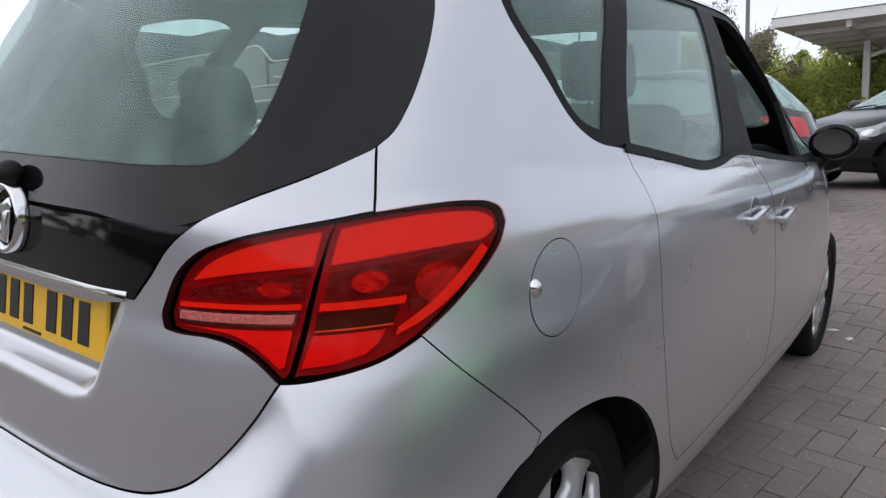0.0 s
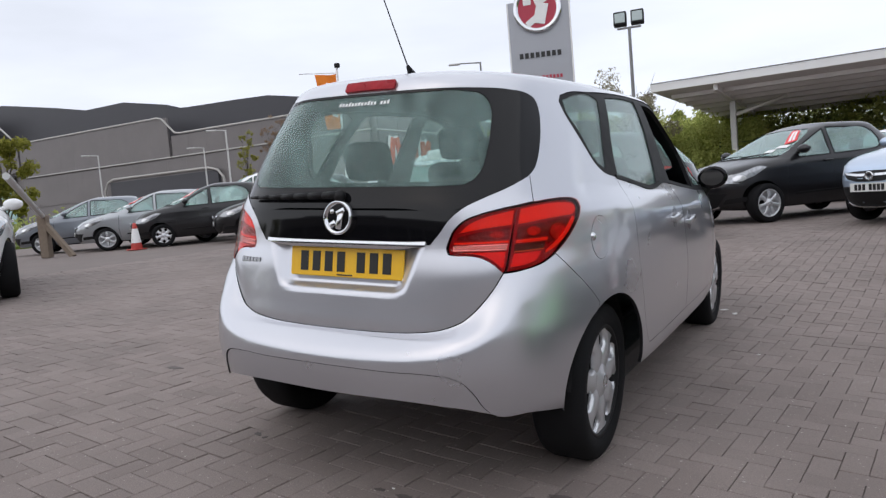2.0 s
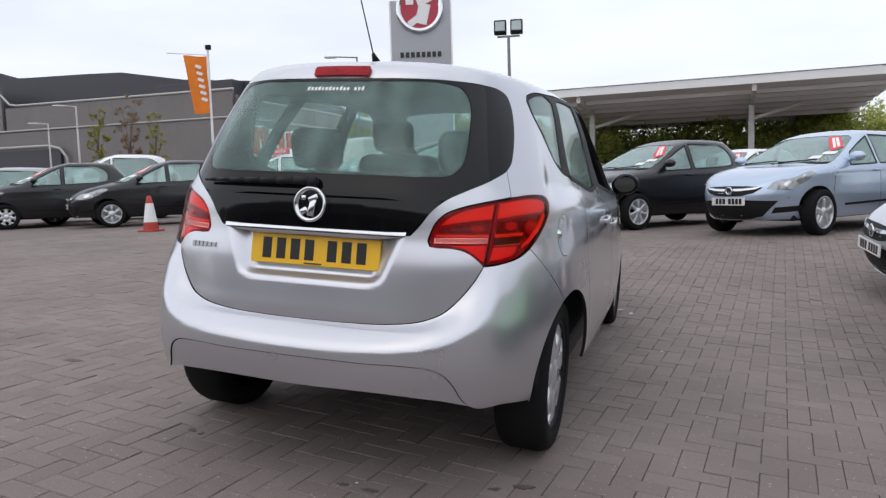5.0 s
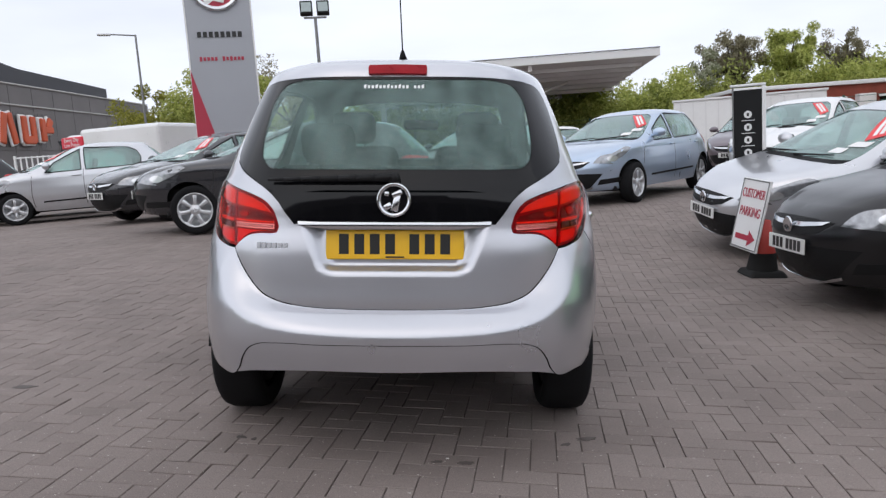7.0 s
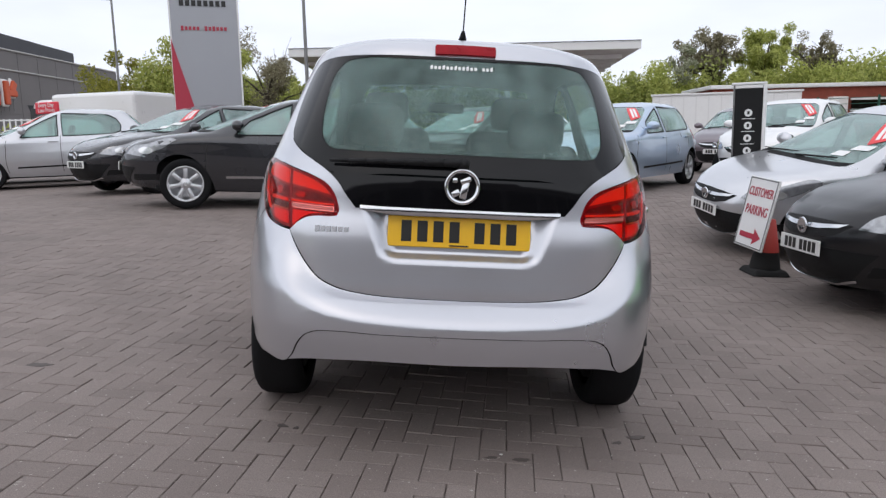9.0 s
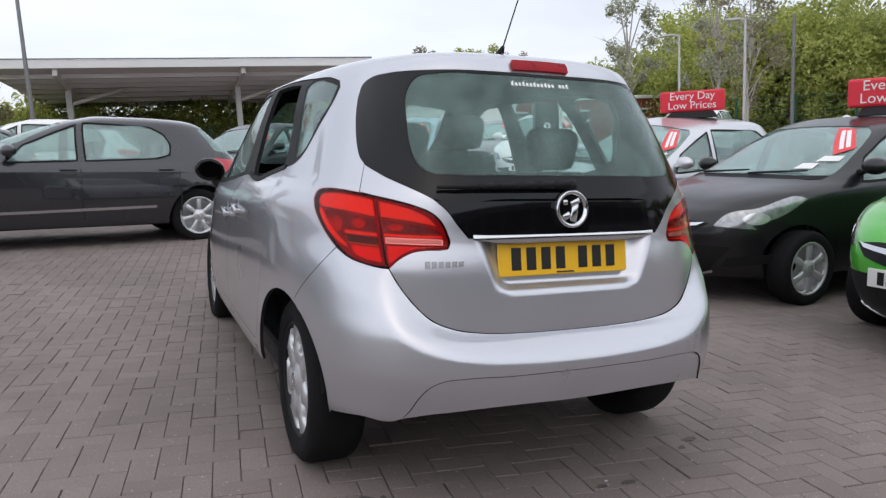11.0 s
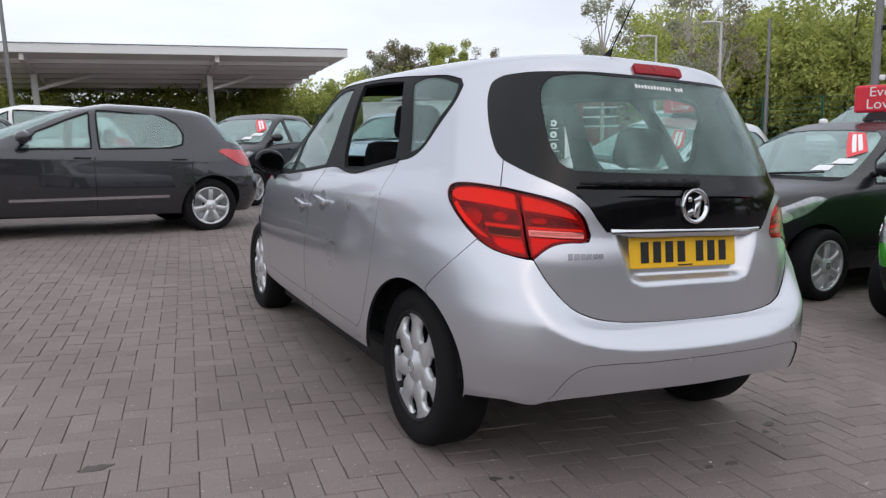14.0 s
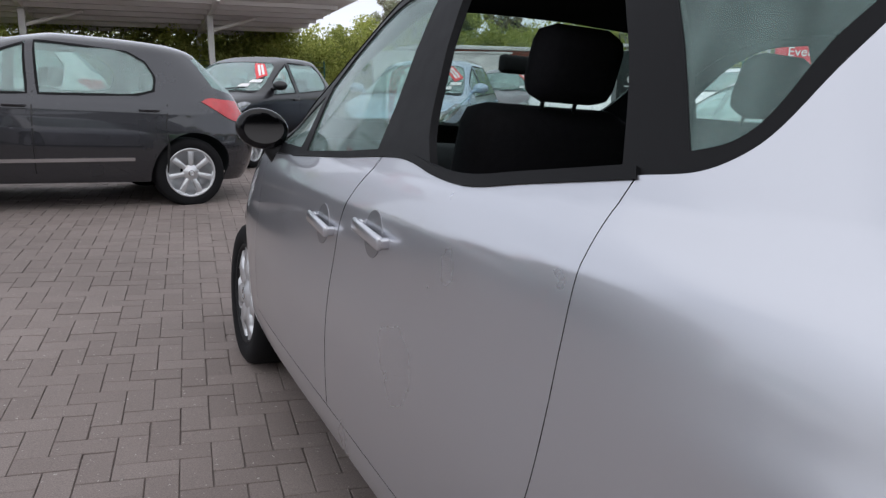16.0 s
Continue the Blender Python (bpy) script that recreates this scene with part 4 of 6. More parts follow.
def car(name, style, coat, at, heading, label, lead="wheel", stickers=True, near_=True, plate_bars=True, h=0.075):
    """A parked hatchback. at: where its front left wheel (lead="wheel"), front right wheel ("wheel_right") or nose ("nose") stands on the lot."""
    L, W, H, base, over, rad, spokes = STYLES[style]
    s = hatch(L, W, H)
    T = s.length
    hub = W / 2 - 0.145
    spot = {"wheel": (-W / 2 + 0.05, L - over), "wheel_right": (W / 2 - 0.05, L - over), "nose": (0, L)}[lead]
    d = pose(0, 0, 0, 0, 0, heading) @ Vector((*spot, 0))
    mid = pose(0, 0, 0, 0, 0, heading) @ Vector((0, L / 2, 0))
    p = Vector((at[0] - d.x, at[1] - d.y, 0))
    ob = thing(name, stand(p.x + mid.x, p.y + mid.y, heading) @ pose(0, -L / 2, 0), label, "car", "parked cars")

    def side(y, z):
        v = float(s.v_at(z))
        pts = s.point(s.t, np.full_like(s.t, v))
        return float(np.interp(y, pts[:, 1], s.t)), v

    def front(x, z):
        v = float(s.v_at(z))
        k = s.t > side(L * 0.6, min(z, 0.6 * H))[0] if z < 0.64 * H else s.a > math.pi / 2
        pts = s.point(s.t[k], np.full(k.sum(), v))
        return float(np.interp(-x, -pts[:, 0], s.t[k])), v

    def tail(x, z):
        v = float(s.v_at(z))
        k = s.a < math.pi / 2
        pts = s.point(s.t[k], np.full(k.sum(), v))
        return float(np.interp(x, pts[:, 0], s.t[k])), v

    w = W / 2
    sill_v = float(s.v_at(0.24))
    fa, ra = L - over, L - over - base

    def arch(y):
        t, v = side(y, rad + 0.02)
        return [(t + (rad + 0.034) * math.cos(a), v + (rad + 0.034) * math.sin(a)) for a in np.linspace(math.pi + 0.3, -0.3, 20)] + [(t + rad + 0.02, -0.02), (t - rad - 0.02, -0.02)]

    pillar = L * 0.475
    belt = lambda y: 0.640 * H + 0.055 * (1 - (y - 0.7) / (L - 2.1))
    fw = [side(L - 1.50 * L / 4.2, belt(L - 1.50 * L / 4.2)), side(pillar + 0.05, belt(pillar)), side(pillar + 0.02, 0.925 * H), side(L - 2.20 * L / 4.2, 0.915 * H), side(L - 1.95 * L / 4.2, 0.845 * H), side(L - 1.66 * L / 4.2, 0.755 * H)]
    end = 1.06 if style == "family" else 0.80
    rw = [side(pillar - 0.05, belt(pillar)), side((pillar + end) / 2, belt((pillar + end) / 2) + 0.003), side(end + 0.16, belt(end) + 0.008), side(end + 0.03, belt(end) + 0.045), side(end + 0.01, 0.78 * H), side(end + 0.07, 0.855 * H), side(end + 0.20, 0.900 * H), side((pillar + end) / 2 + 0.1, 0.918 * H), side(pillar - 0.06, 0.927 * H)]
    ws = [(T, float(s.v_at(0.675 * H))), front(0.45 * w, 0.672 * H), front(0.80 * w, 0.670 * H), front(0.74 * w, 0.78 * H), front(0.64 * w, 0.90 * H), front(0.55 * w, 0.930 * H), front(0.25 * w, 0.94 * H), (T, float(s.v_at(0.942 * H)))]
    bw = [(0.0, float(s.v_at(0.70 * H))), tail((0.64 if style == "family" else 0.60) * w, 0.70 * H), tail((0.76 if style == "family" else 0.68) * w, 0.735 * H), tail((0.62 if style == "family" else 0.56) * w, 0.90 * H), tail(0.30 * w, 0.93 * H), (0.0, float(s.v_at(0.935 * H)))]
    cut = [fw, mirrored(fw), rw, mirrored(rw), both(bw), arch(fa), mirrored(arch(fa)), arch(ra), mirrored(arch(ra))]
    far_ = [(T + 0.1, ws[-1][1]), (T + 0.1, ws[0][1])]
    cut += [ws + far_, mirrored(ws + far_)]
    skin("body", s, [(-T, sill_v), (-T, s.top), (T, s.top), (T, sill_v)], [coat, TRIM], ob, cut, h=h, thick=0.02)
    for q, flip in ((1, lambda k: k), (-1, mirrored)):
        for poly in (fw, rw):
            # dark edge, then the pane
            edge_ = skin("window_surround", s, flip([tuple(a) for a in inset(resample(poly, 0.08), -0.022)]), [SATIN_BLACK], ob, [flip(poly)], h=0.08, out=0.002, thick=0.006)
            skin("window_pane", s, flip(poly), [CAR_GLASS], edge_, h=0.15, out=-0.004, thick=0.004)
        lamp = [front(0.53 * w, 0.665), front(0.58 * w, 0.745), front(0.74 * w, 0.80), side(L - 0.74, 0.885), side(L - 0.80, 0.865), side(L - 0.60, 0.745), side(L - 0.36, 0.665), front(0.76 * w, 0.635)]
        hl = skin("headlamp", s, flip(lamp), [LAMP_DARK], ob, h=0.06, out=0.005, thick=0.012, label="clear headlamp")
        skin("lamp_bowl", s, flip(disc(*[(a + b) / 2 for a, b in zip(front(0.74 * w, 0.70), side(L - 0.42, 0.74))], 0.095, 0.047)), [LENS_CLEAR], hl, h=0.05, out=0.008, thick=0.004)
        rl = [tail(0.66 * w, 0.655 * H), side(0.40, 0.662 * H), side(0.62, 0.660 * H), side(0.66, 0.645 * H), side(0.52, 0.595 * H), side(0.33, 0.535 * H), tail(0.70 * w, 0.53 * H)]
        skin("tail_lamp", s, flip(rl), [RED_TAIL], ob, h=0.06, out=0.006, thick=0.012)
        fog = [front(0.55 * w, 0.33), front(0.80 * w, 0.36), front(0.80 * w, 0.43), front(0.60 * w, 0.41)]
        skin("fog_lamp_recess", s, flip(fog), [GRILLE], ob, h=0.06, out=0.003, thick=0.006)
        # no gaps are cut: black strips on the body carry their shade
        for y, top_ in ((pillar, 0.66), (L - 1.18, 0.60), (0.98, 0.62)):
            line = [side(y - 0.005, 0.32), side(y + 0.005, 0.32), side(y + 0.005 + 0.02, 0.5 * H), side(y + 0.005, top_ * H), side(y - 0.005, top_ * H), side(y - 0.005 + 0.02, 0.5 * H)]
            skin("door_gap", s, flip(line), [BLACK_INK], ob, h=0.1, out=0.0012, thick=0.002)
        skin("side_moulding", s, flip([side(ra + 0.5, 0.43), side(fa - 0.5, 0.40), side(fa - 0.5, 0.43), side(ra + 0.5, 0.46)]), [BLACK_PLASTIC if style != "family" else CHROME], ob, h=0.1, out=0.008, thick=0.008)
        for y in (pillar + 0.14, 1.14):
            t, v = side(y, 0.585 * H)
            c = s.point(q * t, v)
            b = box(bmesh.new(), (0.03, 0.17, 0.03), (c[0] + q * 0.018, c[1], c[2]), bevel=0.01)
            part("handle", b, coat, ob, smooth=True)
        t, v = side(L - 1.52 * L / 4.2, 0.685 * H)
        c = s.point(q * t, v)
        b = bmesh.new()
        bmesh.ops.create_uvsphere(b, u_segments=16, v_segments=10, radius=1, matrix=Matrix.Translation((c[0] + q * 0.13, c[1], c[2] + 0.05)) @ Matrix.Diagonal((0.11, 0.075, 0.07, 1)))
        tube(b, (c[0] - q * 0.02, c[1], c[2] - 0.01), (c[0] + q * 0.1, c[1], c[2] + 0.03), 0.03, 0.025, 8)
        mir = part("door_mirror", b, coat, ob, smooth=True)
        b = bmesh.new()
        bmesh.ops.create_circle(b, cap_ends=True, segments=20, radius=1, matrix=Matrix.Translation((c[0] + q * 0.13, c[1] - 0.0755, c[2] + 0.05)) @ pose(0, 0, 0, 90, 0, 0) @ Matrix.Diagonal((0.07, 0.045, 1, 1)))
        part("mirror_glass", b, MIRROR, mir)
        for y in (ra, fa):
            wheel_parts(ob, "wheel", (q * hub, y, rad), q, rad, 0.2, rad * 0.715, spokes, ALLOY, cover=style in ("small", "tall"))
    skin("windscreen", s, ws, [CAR_GLASS], ob, h=0.12, out=-0.004, thick=0.004)
    skin("windscreen", s, mirrored(ws), [CAR_GLASS], ob, h=0.12, out=-0.004, thick=0.004)
    skin("rear_screen", s, both(bw), [CAR_GLASS], ob, h=0.12, out=-0.004, thick=0.004)
    half = [(T, float(s.v_at(0.57)))] + [front(x * w, z) for x, z in ((0.2, 0.575), (0.38, 0.61), (0.49, 0.685), (0.3, 0.705))] + [(T, float(s.v_at(0.71)))]
    low = [(T, float(s.v_at(0.24)))] + [front(x * w, z) for x, z in ((0.30, 0.26), (0.46, 0.30), (0.64, 0.50), (0.3, 0.515))] + [(T, float(s.v_at(0.515)))]
    bar = [(T, float(s.v_at(0.635)))] + [front(x * w, z) for x, z in ((0.2, 0.64), (0.40, 0.662), (0.46, 0.69), (0.2, 0.672))] + [(T, float(s.v_at(0.668)))]
    lip = [(T, float(s.v_at(0.235)))] + [front(x * w, z) for x, z in ((0.30, 0.24), (0.48, 0.285), (0.485, 0.305), (0.30, 0.256))] + [(T, float(s.v_at(0.25)))]
    cowl = [(T, float(s.v_at(0.655 * H)))] + [front(x * w, z * H) for x, z in ((0.4, 0.654), (0.80, 0.652), (0.80, 0.670), (0.4, 0.672))] + [(T, float(s.v_at(0.675 * H)))]
    for poly, mat, up, nm in ((half, GRILLE, 0.004, "grille"), (low, GRILLE, 0.004, "lower_grille"), (bar, CHROME, 0.012, "chrome_bar"), (lip, CHROME, 0.010, "lower_lip"), (cowl, SATIN_BLACK, 0.003, "cowl")):
        for k in (poly, mirrored(poly)):
            skin(nm, s, k, [mat], ob, h=0.06, out=up, thick=0.006)
    b = lathe(bmesh.new(), [(0.0005, 0.004), (0.045, 0.006), (0.055, 0.01), (0.06, 0.0)], 24)
    bd = part("badge", b, CHROME, ob, smooth=True)
    bd.matrix_local = Matrix.Translation((0, L + 0.004, 0.645)) @ pose(0, 0, 0, -90, 0, 0)
    b = box(bmesh.new(), (0.52, 0.012, 0.111), bevel=0.003)
    pl = part("number_plate", b, WHITE_PLATE, ob, "white front number plate")
    pl.matrix_local = Matrix.Translation((0, L + 0.014, 0.50))
    if plate_bars:
        for i in range(7):
            part("character_bar", box(bmesh.new(), (0.042, 0.003, 0.078), (-0.195 + i * 0.056 + (0.035 if i > 3 else 0), 0.006, 0)), BLACK_INK, pl)
    if stickers:
        red = mirrored([front(x * w, z * H) for x, z in ((0.28, 0.925), (0.46, 0.920), (0.70, 0.810), (0.62, 0.775))])
        rs = skin("price_banner", s, red, [RED_STICKER], ob, h=0.05, out=0.003, thick=0.002, label="red price banner")
        for f in (0.30, 0.62):
            ends = [((0.28 + 0.34 * q) * (1 - f) + (0.46 + 0.24 * q) * f, (0.925 - 0.15 * q) * (1 - f) + (0.920 - 0.11 * q) * f) for q in (0.12, 0.88)]
            skin("white_text_bar", s, mirrored([front(x * w, z * H) for x, z in ((ends[0][0], ends[0][1]), (ends[0][0] + 0.03, ends[0][1] + 0.004), (ends[1][0] + 0.02, ends[1][1] + 0.006), (ends[1][0], ends[1][1]))]), [WHITE_INK], rs, h=0.05, out=0.005, thick=0.001)
        for x0, z0 in ((0.46, 0.705), (0.56, 0.742)):
            skin("white_label", s, mirrored([front((x0 + x) * w, (z0 + z) * H) for x, z in ((0, 0), (0.16, 0.0), (0.15, 0.028), (0.01, 0.028))]), [WHITE_INK], ob, h=0.08, out=0.003, thick=0.001)
    for x0, x1 in ((0.05, 0.62), (-0.55, 0.0)):
        a, c = [Vector(s.point(math.copysign(front(abs(x) * w + 0.01, z * H)[0], -x), float(s.v_at(z * H)))) for x, z in ((x0, 0.672), (x1, 0.690))]
        part("wiper", tube(bmesh.new(), a + Vector((0, 0.02, 0.012)), c + Vector((0, 0.02, 0.012)), 0.011, 0.007, 6), BLACK_PLASTIC, ob)
    b = bmesh.new()
    box(b, (W * 0.72, L - 1.0, 0.16), (0, L / 2, 0.29), bevel=0.03)
    box(b, (W * 0.60, 1.0, 0.4), (0, L - 0.75, 0.48), bevel=0.1)
    part("underbody", b, BLACK_PLASTIC, ob)
    b = bmesh.new()
    box(b, (W * 0.78, 0.45, 0.25), (0, L - 1.55 * L / 4.2, 0.56 * H), bevel=0.08)
    part("dashboard", b, TRIM, ob, smooth=True)
    for x, y, wide in ((-0.34, L * 0.44, 0.46), (0.34, L * 0.44, 0.46), (0, 0.95, 1.1)):
        b = bmesh.new()
        box(b, (wide, 0.45, 0.16), (x, y + 0.25, 0.33 * H), bevel=0.05)
        box(b, (wide, 0.14, 0.55), (x, y, 0.33 * H + 0.26), (14, 0, 0), bevel=0.05)
        box(b, (0.24, 0.1, 0.18), (x if wide < 1 else -0.33, y - 0.1, 0.33 * H + 0.62), (10, 0, 0), bevel=0.045)
        if wide > 1:
            box(b, (0.24, 0.1, 0.18), (0.33, y - 0.1, 0.33 * H + 0.62), (10, 0, 0), bevel=0.045)
        part("seat", b, SEAT_CLOTH, ob, smooth=True)
    return ob


P_GREY = paint("dark_grey_paint", (0.036, 0.037, 0.043), 0.5, 0.26)
P_BLACK = material("black_paint", (0.007, 0.007, 0.009), 0.34, 0.15, coat=0.45, spread=0.1, scale=3)
P_BLUE = paint("pale_blue_paint", (0.45, 0.55, 0.69), 0.6, 0.3)
P_WHITE = paint("white_paint", (0.80, 0.80, 0.80), 0.0, 0.3)
P_GREEN = paint("bright_green_paint", (0.07, 0.47, 0.03), 0.15, 0.3)
P_MID = paint("mid_grey_paint", (0.20, 0.22, 0.25), 0.6, 0.35)
car("grey_hatchback", "family", P_GREY, (-3.12, 6.78), 100.2, "dark grey five-door hatchback parked side on on paving", stickers=False, h=0.045)
car("black_hatchback", "city", P_BLACK, (0.66, 10.2), 137, "black five-door hatchback with red windscreen banner", h=0.045)
car("pale_blue_hatchback", "hatchback", P_BLUE, (3.2, 8.85), 141, "pale metallic blue hatchback with white front plate", h=0.045)
P_PALE_SILVER = paint("pale_silver_paint", (0.62, 0.63, 0.66), 0.7, 0.3)
car("silver_hatchback", "supermini", P_PALE_SILVER, (2.95, 5.31), 97, "silver three-door supermini parked nose out", "nose", h=0.045)
car("black_supermini", "supermini", P_BLACK, (2.76, 2.88), 92, "black three-door supermini with red windscreen banner", "nose", h=0.045)
car("green_supermini", "supermini", P_GREEN, (2.75, 0.72), 90, "bright green supermini parked nose out", "nose", stickers=False, h=0.045)
car("silver_city_car", "supermini", P_PALE_SILVER, (-8.22, 11.25), 118, "small silver city car with a red roof sign")
car("dark_grey_car", "hatchback", P_GREY, (-5.65, 9.3), 142, "dark grey hatchback with white front plate", "nose")
car("white_hatchback", "family", P_WHITE, (-6.68, 2.78), -118, "white hatchback with dark wheels beside a wooden rail", "wheel", stickers=False)
car("silver_supermini", "supermini", paint("mid_silver_paint", (0.36, 0.38, 0.40), 0.6), (-15.7, 10.4), 140, "silver supermini parked in a row")
car("black_tall_hatchback", "tall", P_BLACK, (-13.95, 10.8), 140, "black tall hatchback parked in a row")
car("black_row_supermini", "supermini", P_BLACK, (-11.0, 11.0), 140, "black supermini parked beside a traffic cone")
car("grey_supermini", "supermini", P_MID, (-18.3, 10.2), 138, "mid grey supermini parked at the end of a row", stickers=False)
car("white_people_carrier", "people", P_WHITE, (-15.3, 13.6), 140, "tall white people carrier behind a row of dark cars", stickers=False)
car("white_van_car", "supermini", P_WHITE, (5.4, 9.7), 135, "white supermini behind a black totem sign", "nose")
car("mauve_hatchback", "supermini", paint("mauve_grey_paint", (0.16, 0.13, 0.15), 0.5), (6.6, 14.0), 140, "mauve grey hatchback in a back row", "nose")
car("white_estate", "suv", P_WHITE, (-4.3, 11.6), 100, "white tall hatchback with red tail lamps", stickers=True)
car("white_back_row_car", "supermini", P_WHITE, (9.6, 10.8), 120, "white supermini in a back row", "nose")
car("silver_back_row_car", "hatchback", SILVER, (10.5, 6.0), 100, "silver hatchback in a back row", "nose")
car("grey_back_row_car", "hatchback", P_MID, (10.2, 3.2), 95, "mid grey hatchback in a back row", "nose")
car("white_far_row_car", "supermini", P_WHITE, (12.5, 8.6), 95, "white supermini in a far row", "nose")
car("white_middle_car", "hatchback", P_WHITE, (1.0, 15.6), 137, "white hatchback behind a black car", "nose")
car("dark_sign_car", "supermini", P_BLACK, (-9.6, 13.6), 112, "black supermini carrying a red roof sign")
car("blue_hatchback", "supermini", paint("bright_blue_paint", (0.02, 0.07, 0.42), 0.2), (-39.9, 19.3), -65, "bright blue hatchback beyond a grass verge", "wheel_right", stickers=False, plate_bars=False, h=0.12)
car("white_far_hatchback", "supermini", P_WHITE, (-35.2, 18.6), -60, "white hatchback beyond a grass verge", "wheel_right", stickers=False, plate_bars=False, h=0.12)
car("dark_far_car", "suv", P_BLACK, (-43, 23), -65, "dark estate car beyond a grass verge", "wheel_right", stickers=False, plate_bars=False, h=0.12)
car("red_far_car", "supermini", paint("far_red_paint", (0.35, 0.02, 0.02), 0.1), (-40, 31), -70, "red hatchback far across the car park", "wheel_right", stickers=False, plate_bars=False, h=0.12)
car("silver_far_car", "hatchback", SILVER, (-36, 31), -70, "silver hatchback far across the car park", "wheel_right", stickers=False, plate_bars=False, h=0.12)
car("white_distant_car", "suv", P_WHITE, (-33, 34), -70, "white estate far across the car park", "wheel_right", stickers=False, plate_bars=False, h=0.12)

# ---- the lot's signs, lamps and buildings ----
CLAD = material("grey_cladding", (0.168, 0.156, 0.154), 0.6, 0.2, spread=0.22, scale=0.35, bump=0.2, bump_scale=3)
CLAD_DARK = material("dark_roof_cladding", (0.052, 0.052, 0.060), 0.55, 0.2, spread=0.12, scale=0.3)
PALE_TRIM = material("pale_metal_trim", (0.42, 0.41, 0.39), 0.5, 0.3, spread=0.1)
SIGN_GREY = material("silver_grey_sign", (0.36, 0.37, 0.40), 0.45, 0.3, spread=0.05, scale=1.5)
SIGN_RED = material("deep_red_sign", (0.42, 0.03, 0.06), 0.45, spread=0.06, scale=2)
SIGN_WHITE = material("white_sign", (0.78, 0.78, 0.78), 0.45, spread=0.04)
STEEL = material("galvanised_steel", (0.22, 0.22, 0.22), 0.5, 0.7, spread=0.2, scale=10)
PALE_STEEL = material("pale_steel_post", (0.55, 0.55, 0.54), 0.5, 0.3, spread=0.1, scale=8)
CANOPY_WHITE = material("white_fascia", (0.72, 0.72, 0.72), 0.5, spread=0.05, scale=0.5)
CANOPY_UNDER = material("grey_canopy_soffit", (0.76, 0.74, 0.73), 0.6, spread=0.10, scale=0.7)
GREEN_STEEL = material("green_fence_steel", (0.012, 0.09, 0.06), 0.5, spread=0.2)
BRICK_RED = material("red_brick", (0.24, 0.055, 0.035), 0.85, spread=0.3, scale=3, bump=0.2, bump_scale=20)
ORANGE = material("orange_cloth", (0.80, 0.22, 0.02), 0.8, spread=0.15, scale=4)
TIMBER = material("weathered_timber", (0.19, 0.15, 0.115), 0.85, spread=0.3, scale=14, bump=0.3, bump_scale=60)
CONE_RED = material("cone_red", (0.42, 0.04, 0.03), 0.6, spread=0.15, scale=15)
CONE_BASE = material("cone_black_rubber", (0.02, 0.02, 0.02), 0.8, spread=0.3, spec=0.2)
LAMP_GLASS = material("floodlight_glass", (0.30, 0.36, 0.36), 0.1, 0.2, coat=1.0, spread=0.1)


def words(name, text, size, mat, parent, m):
    c = bpy.data.curves.new(name, "FONT")
    c.body, c.size, c.extrude, c.align_x, c.align_y = text, size, 0.002, "CENTER", "CENTER"
    o = bpy.data.objects.new(name, c)
    scene.collection.objects.link(o)
    bpy.context.view_layer.update()
    me = bpy.data.meshes.new_from_object(o.evaluated_get(bpy.context.evaluated_depsgraph_get()))
    bpy.data.objects.remove(o)
    me.name = name
    me.materials.clear()
    me.materials.append(mat)
    ob = new(name, me)
    ob.parent = parent
    ob.matrix_local = m
    return ob


def facing(x, y, to, z=None):
    """Upright on the lot with its -y side towards a point."""
    return Matrix.Translation((x, y, rise(x, y) if z is None else z)) @ pose(0, 0, 0, 0, 0, math.degrees(math.atan2(to[0] - x, y - to[1])))


# pylon
py = thing("sign_pylon", facing(-6.35, 19.35, (0.3, -2)), "tall silver-grey dealership sign pylon with red fin", "sign")
part("slab", box(bmesh.new(), (1.86, 0.32, 6.4), (0, 0, 3.2), bevel=0.03), SIGN_GREY, py)
part("edge_strip", box(bmesh.new(), (0.05, 0.34, 6.38), (0.94, 0, 3.2), bevel=0.01), SIGN_WHITE, py)
part("edge_strip", box(bmesh.new(), (0.05, 0.34, 6.38), (-0.94, 0, 3.2), bevel=0.01), SIGN_WHITE, py)
bm = bmesh.new()
q = [bm.verts.new(p) for p in ((-0.95, -0.18, 3.75), (-0.95, -0.18, 0.0), (0.05, -0.18, 0.0), (-0.95, 0.18, 3.75), (-0.95, 0.18, 0.0), (0.05, 0.18, 0.0))]
for f in ((0, 1, 2), (3, 5, 4), (0, 3, 4, 1), (1, 4, 5, 2), (0, 2, 5, 3)):
    bm.faces.new([q[i] for i in f])
part("red_fin", bm, SIGN_RED, py)
ring = part("roundel", lathe(bmesh.new(), [(0.0005, 0.0), (0.58, 0.0), (0.60, 0.06), (0.70, 0.08), (0.74, 0.03), (0.74, -0.12)], 48), [CHROME], py, "round red badge with chrome ring", smooth=True)
ring.matrix_local = pose(-0.02, -0.20, 6.12, 90, 0, 0)
part("red_field", lathe(bmesh.new(), [(0.0005, 0.02), (0.585, 0.02)], 40), SIGN_RED, ring)
bm = bmesh.new()
box(bm, (0.36, 0.62, 0.02), (0.10, -0.16, 0.03), (0, 0, -14), bevel=0.008, taper=None)
box(bm, (0.44, 0.22, 0.02), (0.14, 0.24, 0.032), (0, 0, 22), bevel=0.008)
box(bm, (0.24, 0.24, 0.02), (-0.30, 0.24, 0.03), bevel=0.008)
box(bm, (0.42, 0.2, 0.02), (-0.16, -0.36, 0.034), (0, 0, 35), bevel=0.008)
part("white_relief", bm, SIGN_WHITE, ring)
